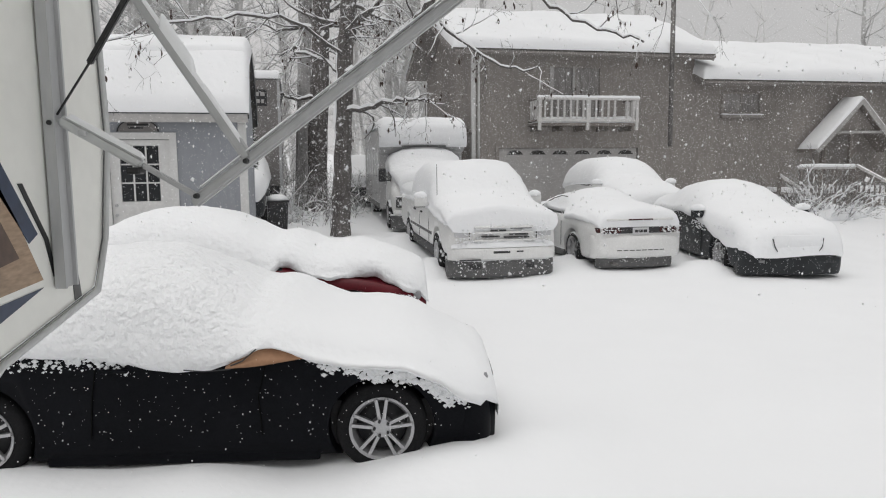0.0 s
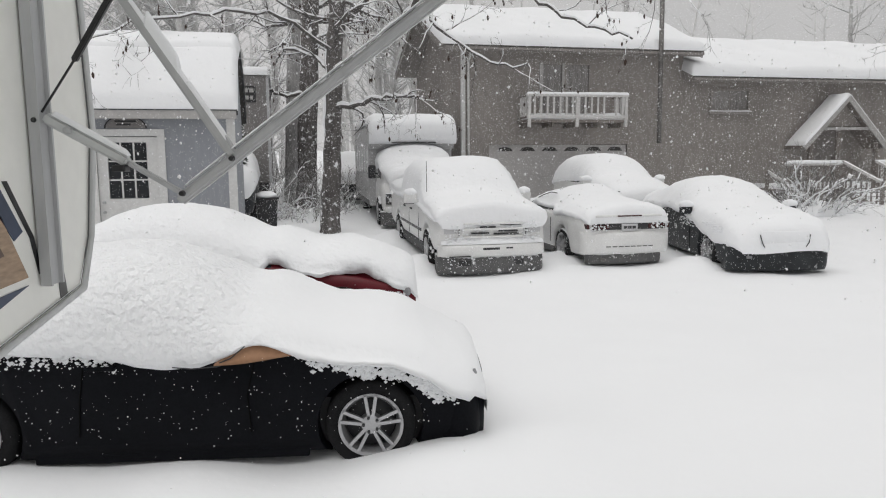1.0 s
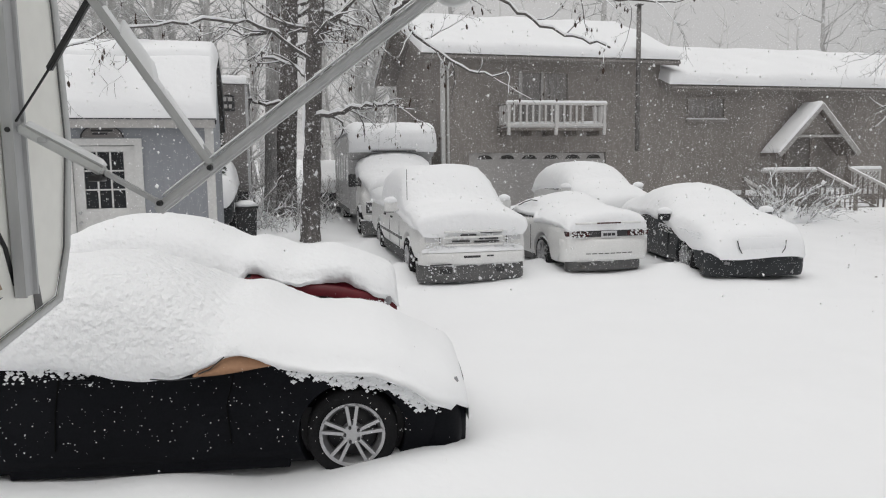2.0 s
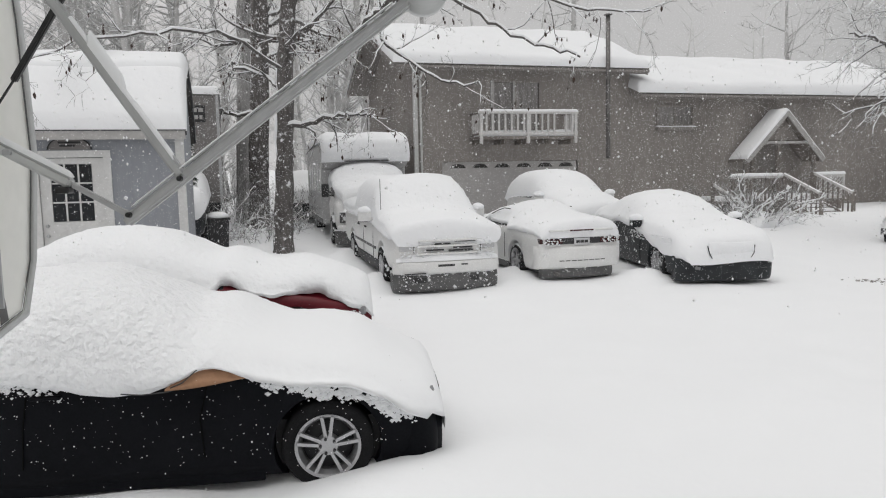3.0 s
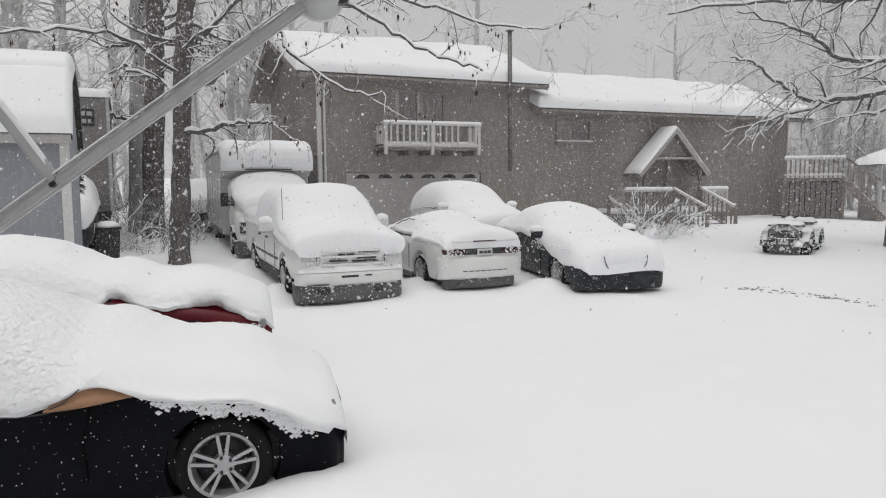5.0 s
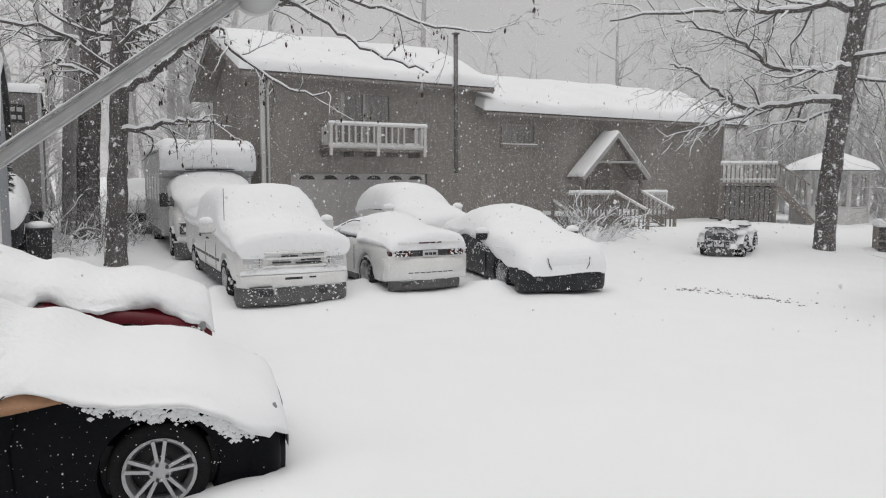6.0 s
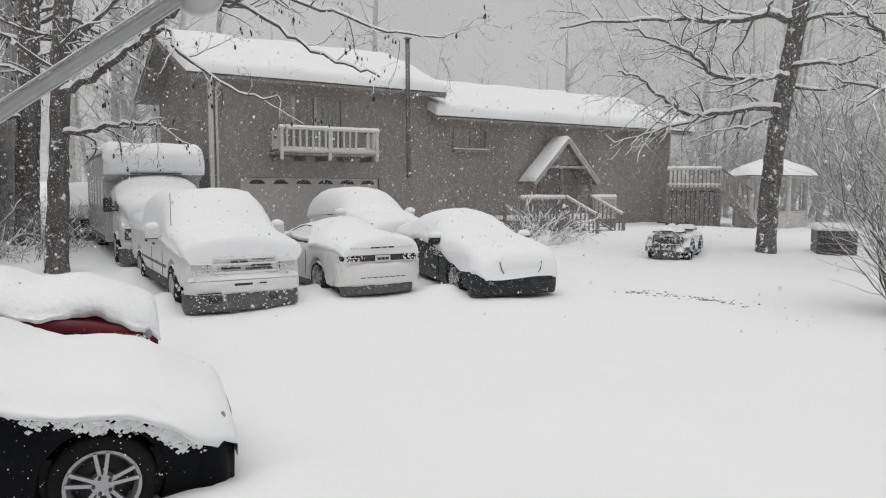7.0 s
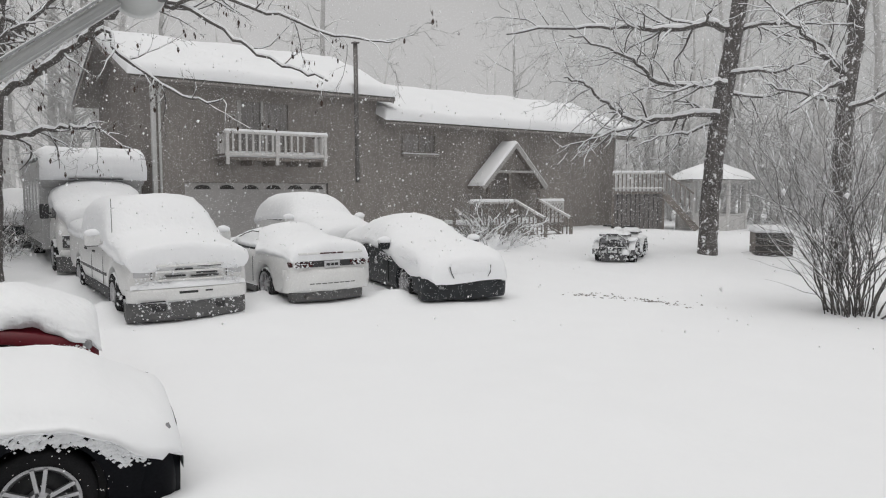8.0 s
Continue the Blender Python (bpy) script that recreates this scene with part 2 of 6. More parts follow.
def part(name, bm, material, parent, label="", smooth=False, m=None):
    bmesh.ops.recalc_face_normals(bm, faces=bm.faces)
    me = bpy.data.meshes.new(name)
    bm.to_mesh(me)
    bm.free()
    me.materials.append(material)
    if smooth:
        me.polygons.foreach_set("use_smooth", [True] * len(me.polygons))
    return put(name, me, parent, label, m)


def boxes(*spans, bevel=0.0):
    """A bmesh of boxes, each (x0, x1, y0, y1, z0, z1)."""
    bm = bmesh.new()
    for x0, x1, y0, y1, z0, z1 in spans:
        c = [bm.verts.new(p) for p in ((x0, y0, z0), (x1, y0, z0), (x1, y1, z0), (x0, y1, z0),
                                       (x0, y0, z1), (x1, y0, z1), (x1, y1, z1), (x0, y1, z1))]
        for f in ((3, 2, 1, 0), (4, 5, 6, 7), (0, 1, 5, 4), (1, 2, 6, 5), (2, 3, 7, 6), (3, 0, 4, 7)):
            bm.faces.new([c[i] for i in f])
    if bevel:
        bmesh.ops.bevel(bm, geom=bm.edges[:], offset=bevel, segments=2, profile=0.5, affect="EDGES")
    return bm


def prism(outline, axis, a, b):
    """An outline of 2D points pushed along an axis from a to b."""
    bm = bmesh.new()

    def at(p, s):
        return {"x": (s, p[0], p[1]), "y": (p[0], s, p[1]), "z": (p[0], p[1], s)}[axis]
    lo, hi = [bm.verts.new(at(p, a)) for p in outline], [bm.verts.new(at(p, b)) for p in outline]
    n = len(outline)
    bm.faces.new(lo[::-1])
    bm.faces.new(hi)
    for i in range(n):
        bm.faces.new((lo[i], lo[(i + 1) % n], hi[(i + 1) % n], hi[i]))
    return bm


def bar(bm, a, b, w, h=None, up=(0, 0, 1)):
    """A square bar from a to b, added to bm."""
    a, b, h = Vector(a), Vector(b), h or w
    d = (b - a).normalized()
    u = Vector(up)
    if abs(d.dot(u)) > 0.98:
        u = Vector((1, 0, 0))
    s = d.cross(u).normalized()
    u = s.cross(d)
    c = []
    for p in (a, b):
        for i, j in ((-1, -1), (1, -1), (1, 1), (-1, 1)):
            c.append(bm.verts.new(p + s * (i * w / 2) + u * (j * h / 2)))
    for f in ((3, 2, 1, 0), (4, 5, 6, 7), (0, 1, 5, 4), (1, 2, 6, 5), (2, 3, 7, 6), (3, 0, 4, 7)):
        bm.faces.new([c[i] for i in f])
    return bm


class Tubes:
    """Many tapered tubes gathered into one mesh."""

    def __init__(self):
        self.v, self.f = [], []

    def tube(self, pts, radii, sides=6):
        start = len(self.v)
        n = len(pts)
        for i, (p, r) in enumerate(zip(pts, radii)):
            p = Vector(p)
            d = Vector(pts[min(i + 1, n - 1)]) - Vector(pts[max(i - 1, 0)])
            d = d.normalized() if d.length > 1e-9 else Vector((0, 0, 1))
            s = d.cross(Vector((0.31, 0.2, 0.93)) if abs(d.z) < 0.9 else Vector((1, 0.1, 0))).normalized()
            u = s.cross(d)
            for k in range(sides):
                a = 2 * math.pi * k / sides
                self.v.append(p + s * (math.cos(a) * r) + u * (math.sin(a) * r))
        for i in range(n - 1):
            for k in range(sides):
                a, b = start + i * sides + k, start + i * sides + (k + 1) % sides
                self.f.append((a, b, b + sides, a + sides))
        self.f.append(tuple(start + k for k in range(sides))[::-1])
        self.f.append(tuple(start + (n - 1) * sides + k for k in range(sides)))

    def mesh(self, name, material):
        return mesh_of(name, self.v, self.f, material)


def lathe(profile, sides=32, axis="y"):
    """A closed profile of (radius, along) turned about an axis."""
    v, f, n = [], [], len(profile)
    for k in range(sides):
        a = 2 * math.pi * k / sides
        for r, s in profile:
            c, d = r * math.cos(a), r * math.sin(a)
            v.append({"y": (c, s, d), "x": (s, c, d), "z": (c, d, s)}[axis])
    for k in range(sides):
        for i in range(n):
            j = (i + 1) % n
            f.append((k * n + i, k * n + j, (k + 1) % sides * n + j, (k + 1) % sides * n + i))
    return v, f


def wob(x, y, z, s=1.0):
    return noise.noise(Vector((x * s, y * s, z * s)))


def snow_sheet(name, nu, nv, place, thick, edge=0.25, rough=0.02, droop=0.0, parent=None, label="", material=None, seed=0.0):
    """A pillow of snow on a surface place(u, v) for u, v from 0 to 1: round edges, uneven top, closed below."""
    p00, p10, p01 = Vector(place(0, .5)), Vector(place(1, .5)), Vector(place(.5, 0))
    lu, lv = (p10 - p00).length, (Vector(place(.5, 1)) - p01).length
    v, f = [], []
    eu, ev = min(0.49, edge / max(lu, .01)), min(0.49, edge / max(lv, .01))

    def ladder(n, e):
        k = 4
        a = [e * (1 - math.cos(math.pi / 2 * i / k)) for i in range(k)]
        mid = [e + (1 - 2 * e) * i / n for i in range(n + 1)]
        return a + mid + [1 - t for t in a[::-1]]
    us, vs = ladder(nu, eu), ladder(nv, ev)
    for u in us:
        for w in vs:
            p = Vector(place(u, w))
            d = min(u / eu, (1 - u) / eu, 1) if eu else 1
            e = min(w / ev, (1 - w) / ev, 1) if ev else 1
            k = math.sqrt(max(0, 1 - (1 - d) ** 2)) * math.sqrt(max(0, 1 - (1 - e) ** 2))
            t = thick * k * (1 + 0.25 * wob(p.x + seed, p.y, p.z, 0.7)) + rough * k * wob(p.x, p.y + seed, p.z, 4)
            v.append(p + Vector((0, 0, t - droop * (1 - k))))
    m, n = len(us), len(vs)
    for i in range(m - 1):
        for j in range(n - 1):
            f.append((i * n + j, (i + 1) * n + j, (i + 1) * n + j + 1, i * n + j + 1))
    me = mesh_of(name, v, f, material or SNOW)
    ob = put(name, me, parent, label)
    return ob


# ---------------------------------------------------------------- ground
def ground_z(x, y):
    d = math.hypot(x, y)
    z = 0.10 + 0.36 * max(0.0, min(1.0, (y - 8) / 15.0))
    z += 0.25 * max(0.0, min(1.0, (x - 9) / 9.0)) * max(0.0, min(1.0, (y - 13) / 6.0))
    z += 0.22 * math.exp(-((x - 17) / 2.6) ** 2 - ((y - 20.5) / 2.2) ** 2)
    z += 0.25 * max(0.0, min(1.0, (-x - 2.5) / 4.0)) * max(0.0, min(1.0, (y - 9) / 4.0))
    z += 0.05 * wob(x, y, 0, 0.35) + 0.026 * wob(x, y, 3, 1.6) + 0.010 * wob(x, y, 9, 4.0)
    if y < 6 and x < 1.2:
        z += 0.065 * math.exp(-((y - 4.72) / 0.36) ** 2) * (0.7 + 1.0 * wob(x, 0.3, 5, 1.3)) * min(1.0, (1.2 - x) / 0.8)
    z -= 0.10 * math.exp(-((x + 1.15) / .6) ** 2 - ((y - 4.75) / .5) ** 2)
    for mx, my, mh in ((-.22, 13.2, .26), (-.95, 16.8, .22), (2.7, 14.0, .16), (5.0, 13.1, .12), (2.2, 13.2, .06), (4.75, 13.3, .08), (.95, 5.3, .10), (.28, 5.0, .10), (-.2, 4.95, .05)):
        z += mh * math.exp(-((x - mx) / .38) ** 2 - ((y - my) / .55) ** 2)
    for fx, fy in ((4.2, 6.4), (4.9, 7.0), (5.9, 7.4), (3.4, 5.9), (6.6, 8.3), (7.3, 9.4), (2.6, 7.6)):
        if abs(x - fx) < .6 and abs(y - fy) < .6:
            z -= 0.035 * math.exp(-((x - fx) / .16) ** 2 - ((y - fy) / .2) ** 2)
    if 3 < y < 22:
        z += 0.02 * max(0.0, wob(x, y, 14, 0.8))
    if d > 45:
        z += 0.02 * (d - 45)
    return z


def graded(lo, hi, step, far):
    a = list(np.arange(lo, hi, step))
    g, s = [hi], step
    while g[-1] < far:
        s *= 1.35
        g.append(g[-1] + s)
    b, s = [lo], step
    while b[-1] > -far:
        s *= 1.35
        b.append(b[-1] - s)
    return b[:0:-1] + a + g


gx, gy = graded(-8, 20, 0.14, 420), graded(2.5, 30, 0.14, 420)
gv = [(x, y, ground_z(x, y)) for x in gx for y in gy]
gn = len(gy)
gf = [(i * gn + j, (i + 1) * gn + j, (i + 1) * gn + j + 1, i * gn + j + 1) for i in range(len(gx) - 1) for j in range(gn - 1)]
tagged(put("ground", mesh_of("ground", gv, gf, GROUND_SNOW)), "snow-covered yard and drive, smooth fresh snow", "ground", kind="structure")
def wall_x(name, x0, x1, z0, z1, y0, y1, holes, material, parent):
    """A wall along x with holes (xa, xb, za, zb) right through it."""
    xs = sorted({x0, x1, *(h[0] for h in holes), *(h[1] for h in holes)})
    zs = sorted({z0, z1, *(h[2] for h in holes), *(h[3] for h in holes)})
    sp = []
    for a, b in zip(xs, xs[1:]):
        for c, d in zip(zs, zs[1:]):
            if not any(h[0] <= (a + b) / 2 <= h[1] and h[2] <= (c + d) / 2 <= h[3] for h in holes):
                sp.append((a, b, y0, y1, c, d))
    return part(name, welded(boxes(*sp)), material, parent)


# ---------------------------------------------------------------- vehicles
# A car lies along x with its nose at +L/2. Stations: x, top z, top half width, belt z, half width, bottom z.
def fine_stations(rows, n=64):
    rows = sorted(rows)
    a = np.array(rows, float)
    xs = np.linspace(a[0, 0], a[-1, 0], n)
    cols = []
    for k in range(1, 6):
        c = np.interp(xs, a[:, 0], a[:, k])
        pad = np.concatenate([[c[0]] * 2, c, [c[-1]] * 2])
        cols.append(np.convolve(pad, [0.1, 0.2, 0.4, 0.2, 0.1], "valid"))
    return np.column_stack([xs, *cols])


def half_section(s):
    """Half of a cross-section as (y, z), from under the middle round the side to the top's middle. Index 6 is the belt."""
    x, zt, wt, zb, w, zl = s
    pts = [(0, zl), (w * 0.84, zl), (w * 0.95, zl + 0.05), (w * 0.99, zl + 0.16), (w, zl + 0.55 * (zb - zl)),
           (w * 0.995, zb - 0.10), (w * 0.965, zb)]
    for k in (0.33, 0.66, 1.0):
        pts.append((w * 0.955 + (wt - w * 0.955) * k, zb + (zt - 0.05 - zb) * k))
    pts += [(wt - 0.045, zt - 0.012), (wt * 0.62, zt + 0.012), (wt * 0.3, zt + 0.02), (0, zt + 0.022)]
    return pts


def body_mesh(name, st, material, arches=(), arch_r=0.38, arch_z=0.33):
    v, f = [], []
    h = len(half_section(st[0]))
    ring = 2 * h - 2
    for s in st:
        p = half_section(s)
        v += [(s[0], y, z) for y, z in p] + [(s[0], -y, z) for y, z in p[-2:0:-1]]
    for i in range(len(st) - 1):
        for k in range(ring):
            a, b = i * ring + k, i * ring + (k + 1) % ring
            f.append((a, b, b + ring, a + ring))
    f.append(tuple(range(ring))[::-1])
    f.append(tuple((len(st) - 1) * ring + k for k in range(ring)))
    me = mesh_of(name, v, f, material)
    if not arches:
        return me
    bm = bmesh.new()
    bm.from_mesh(me)
    bmesh.ops.recalc_face_normals(bm, faces=bm.faces)
    bm.to_mesh(me)
    bm.free()
    cut_bm = bmesh.new()
    for ax in arches:
        bmesh.ops.create_cone(cut_bm, cap_ends=True, segments=40, radius1=arch_r, radius2=arch_r, depth=4.0,
                              matrix=pose(ax, 0, arch_z, 90, 0, 0))
    cut_me = bpy.data.meshes.new("cut")
    cut_bm.to_mesh(cut_me)
    cut_bm.free()
    cut_me.materials.append(DARK_PLASTIC)
    tmp, cut = new("tmp", me), new("cut", cut_me)
    mod = tmp.modifiers.new("arch", "BOOLEAN")
    mod.operation, mod.object, mod.solver = "DIFFERENCE", cut, "EXACT"
    bpy.context.view_layer.update()
    out = bpy.data.meshes.new_from_object(tmp.evaluated_get(bpy.context.evaluated_depsgraph_get()))
    for o in (tmp, cut):
        bpy.data.objects.remove(o)
    out.name = name
    if len(out.materials) < 2:
        out.materials.clear()
        out.materials.append(material)
    return out


def snow_on_car(name, st, top=0.17, side=0.07, droop=None, front=0.10, back=0.10, rough=0.02, lift=None, label="", m=None, seed=0.0, ragged=0.05, material=None, soft=0.6, passes=2):
    """The blanket of snow over a car: follows its upper half, thick and smooth on top, rolled at the lower edge."""
    droop = droop or (lambda x, sgn: 0.0)
    xs = st[:, 0]
    sm = np.convolve(np.pad(st[:, 1], 4, mode="edge"), np.ones(9) / 9, "valid")
    st = st.copy()
    st[:, 1] = np.maximum(st[:, 1], sm * soft + st[:, 1] * (1 - soft))
    full = []
    for s in st:
        p = half_section(s)[6:]
        line = []
        for sgn in (1, -1):
            q = []
            d = droop(s[0], sgn) + ragged * (wob(s[0], sgn * 3 + seed, 1, 2.2) + 0.6 * wob(s[0], sgn * 3 + seed, 4, 6.0))
            w, zb = s[4], s[3]
            ze = zb - 0.02 - d
            wt, zt = s[2], s[1]
            k_in = min(1.0, max(0.0, (ze - zb) / max(0.05, zt - zb)))
            w_in = w + (wt - w) * k_in
            q.append((w_in * 0.94, ze - 0.02))
            q.append((w_in + side * 0.55, ze + 0.002))
            q.append((w_in + side * 0.95, ze + 0.06))
            n = len(p)
            for i, (y, z) in enumerate(p):
                k = i / (n - 1)
                th = side + (top - side) * min(1, k * 1.6)
                a = p[max(0, i - 1)]
                b = p[min(n - 1, i + 1)]
                ty, tz = b[0] - a[0], b[1] - a[1]
                le = math.hypot(ty, tz) or 1
                ny, nz = tz / le, -ty / le
                if z < ze + 0.03 + 0.03 * i:
                    z, y = ze + 0.03 + 0.03 * i, min(y, w_in)
                q.append((y + ny * th, z + nz * th))
            line.append([(y * sgn, z) for y, z in q])
        full.append([(s[0], y, z) for y, z in line[0] + line[1][-2::-1]])
    n = len(full[0])

    def cap(row, x, out, drop):
        res = []
        for k in range(1, 4):
            a = k / 3 * math.pi / 2
            res.append([(x + out * math.sin(a), y * (1 - 0.10 * (1 - math.cos(a))), z - (z - min(zz for _, _, zz in row)) * (1 - math.cos(a)) * drop) for _, y, z in row])
        return res
    rows = [r for r in cap(full[0], xs[0], -back, 0.96)[::-1]] + full + cap(full[-1], xs[-1], front, 0.96)
    a = np.array(rows)
    for _ in range(passes):
        b = a.copy()
        b[1:-1, 3:-3] = 0.25 * a[:-2, 3:-3] + 0.5 * a[1:-1, 3:-3] + 0.25 * a[2:, 3:-3]
        a = b
        for _ in range(passes):
            c = a.copy()
            c[:, 3:-3] = 0.25 * a[:, 2:-4] + 0.5 * a[:, 3:-3] + 0.25 * a[:, 4:-2]
            a = c
    v = []
    for i in range(a.shape[0]):
        for j in range(n):
            x, y, z = a[i, j]
            k = min(1, min(j, n - 1 - j) / 4)
            dz = k * (0.05 * wob(x + seed, y, z, 1.1) + rough * wob(x, y + seed, z, 5) + rough * 0.5 * wob(x, y + seed, z, 13))
            if lift:
                dz += lift(x, y) * k
            side_k = 1.0 if abs(y) > 0.6 else 0.3
            v.append((x, y + math.copysign(dz * 0.6 * side_k, y), z + dz))
    f = [(i * n + j, i * n + j + 1, (i + 1) * n + j + 1, (i + 1) * n + j) for i in range(a.shape[0] - 1) for j in range(n - 1)]
    ob = put(name, mesh_of(name, v, f, material or SNOW), None, "", m)
    return tagged(ob, label or "thick fresh snow lying over a parked car", "snow")


def wheel_meshes(key, r=0.335, w=0.22, rim=0.245, style="spokes"):
    h = w / 2
    tyre = mesh_of("tyre", *lathe([(rim, -h), (r - 0.03, -h), (r - 0.008, -h + 0.02), (r, -h + 0.05), (r, h - 0.05), (r - 0.008, h - 0.02), (r - 0.03, h), (rim, h)], 40), RUBBER if style == "spokes" else SNOWY_RUBBER)
    v, f = lathe([(rim + 0.002, -h - 0.006), (rim + 0.002, -h + 0.03), (rim - 0.03, -h + 0.06), (rim - 0.035, h * 0.2), (rim - 0.05, h * 0.2), (rim - 0.045, -h + 0.05), (rim - 0.02, -h + 0.004)], 40)
    bm = bmesh.new()
    vs = [bm.verts.new(p) for p in v]
    for q in f:
        bm.faces.new([vs[i] for i in q])
    if style == "spokes":
        for k in range(5):
            a0 = 2 * math.pi * k / 5 + math.pi / 2
            for e in (-0.14, 0.14):
                a, b = a0 + e * 1.9, a0 + e * 1.25
                bar(bm, (0.052 * math.cos(a), -h + 0.022, 0.052 * math.sin(a)),
                    ((rim - 0.012) * math.cos(b), -h + 0.004, (rim - 0.012) * math.sin(b)), 0.024, 0.03, up=(0, 1, 0))
    else:
        for k in range(8):
            a = 2 * math.pi * k / 8
            bar(bm, (0.04 * math.cos(a), -h + 0.03, 0.04 * math.sin(a)), ((rim - 0.01) * math.cos(a), -h + 0.02, (rim - 0.01) * math.sin(a)), 0.05, 0.02, up=(0, 1, 0))
    bmesh.ops.create_cone(bm, cap_ends=True, segments=24, radius1=0.085, radius2=0.07, depth=0.04, matrix=pose(0, -h + 0.03, 0, 90, 0, 0))
    bmesh.ops.recalc_face_normals(bm, faces=bm.faces)
    rm = bpy.data.meshes.new("rim")
    bm.to_mesh(rm)
    bm.free()
    rm.materials.append(ALLOY)
    bm = bmesh.new()
    bmesh.ops.create_cone(bm, cap_ends=True, segments=8, radius1=0.011, radius2=0.011, depth=0.03, matrix=pose(0, -h + 0.004, 0, 90, 0, 0))
    nm = bpy.data.meshes.new("lug_nut")
    bm.to_mesh(nm)
    bm.free()
    nm.materials.append(DARK_PLASTIC)
    dm = mesh_of("brake_disc", *lathe([(0.001, -0.02), (rim - 0.05, -0.02), (rim - 0.05, 0.01), (0.001, 0.01)], 28), DARK_PLASTIC)
    return tyre, rm, nm, dm


WHEELS = {"sport": wheel_meshes("sport", rim=0.236), "plain": wheel_meshes("plain", style="plain"),
          "truck": wheel_meshes("truck", r=0.39, w=0.26, rim=0.22, style="plain")}


def add_wheel(car, style, x, y, z):
    """A wheel; the outer face looks to -y, or to +y when y is positive."""
    m = pose(x, y, z, 0, 0, 180 if y > 0 else 0)
    wh = put("wheel", WHEELS[style][0], car, "", m)
    put("rim", WHEELS[style][1], wh, "silver alloy rim")
    if style == "sport":
        for k in range(5):
            a = 2 * math.pi * k / 5 + 0.63
            put("lug_nut", WHEELS[style][2], wh, "", pose(.055 * math.cos(a), 0, .055 * math.sin(a)))
    put("brake_disc", WHEELS[style][3], wh)
    return wh


def patch(st, x0, x1, k0, k1, side, off=0.006, nx=8, nk=4):
    """A piece of the body's skin between two stations and two heights of the glass band, set proud."""
    v, f = [], []
    for i in range(nx + 1):
        x = x0 + (x1 - x0) * i / nx
        s = [np.interp(x, st[:, 0], st[:, c]) for c in range(6)]
        w0, zb, wt, zt = s[4] * 0.955, s[3], s[2], s[1] - 0.05
        for j in range(nk + 1):
            k = k0 + (k1 - k0) * j / nk
            v.append((x, side * (w0 + (wt - w0) * k + off), zb + (zt - zb) * k))
    for i in range(nx):
        for j in range(nk):
            a = i * (nk + 1) + j
            f.append((a, a + 1, a + nk + 2, a + nk + 1) if side < 0 else (a, a + nk + 1, a + nk + 2, a + 1))
    return v, f


def mirror(car, x, y, z, material, size=(0.12, 0.22, 0.15)):
    bm = boxes((x - size[0] / 2, x + size[0] / 2, y - size[1] / 2, y + size[1] / 2, z - size[2] / 2, z + size[2] / 2), bevel=0.035)
    bar(bm, (x + 0.03, y - math.copysign(size[1] / 2 + 0.05, y), z - 0.05), (x, y, z - 0.04), 0.05)
    return part("mirror", bm, material, car, "", True)


def snow_cap(name, car_m, x, y, z, sx, sy, sz, seed=0.0):
    """A small heap of snow resting on a mirror, a post or a lamp."""
    bm = bmesh.new()
    bmesh.ops.create_icosphere(bm, subdivisions=3, radius=1.0)
    for vv in bm.verts:
        d = 1 + 0.12 * wob(vv.co.x + seed, vv.co.y, vv.co.z, 1.6)
        vv.co = Vector((vv.co.x * sx * d, vv.co.y * sy * d, max(vv.co.z, -0.25) * sz * d))
    return tagged(part(name, bm, SNOW, None, "", True, car_m @ pose(x, y, z)), "small rounded heap of fresh snow", "snow", "small heaps of snow")


def bowed_bumper(name, car, material, x, reach, half, z0, z1, bow, bulge=0.03, label=""):
    """A bumper bowed in plan and rounded in section; x is its foremost face, reach the depth back (its sign is the way it faces)."""
    ny, nz, sg = 24, 9, math.copysign(1, reach)
    v, f = [], []
    for i in range(ny + 1):
        u = -1 + 2 * i / ny
        y = half * u
        edge = max(0.0, (abs(u) - .86) / .14)
        back = bow * u * u + .10 * edge ** 2
        for j in range(nz + 1):
            w = j / nz
            k = math.sin(math.pi * w) ** .5
            v.append((x - sg * (back + bulge * (1 - k)), y, z0 + (z1 - z0) * w))
        v.append((x - reach, y * .97, z1))
        v.append((x - reach, y * .97, z0))
    n = nz + 3
    for i in range(ny):
        for j in range(n):
            f.append((i * n + j, i * n + (j + 1) % n, (i + 1) * n + (j + 1) % n, (i + 1) * n + j))
    f += [tuple(range(n))[::-1], tuple(ny * n + j for j in range(n))]
    bm = bmesh.new()
    vs = [bm.verts.new(p) for p in v]
    for q in f:
        bm.faces.new([vs[i] for i in q])
    return part(name, bm, material, car, label, True)


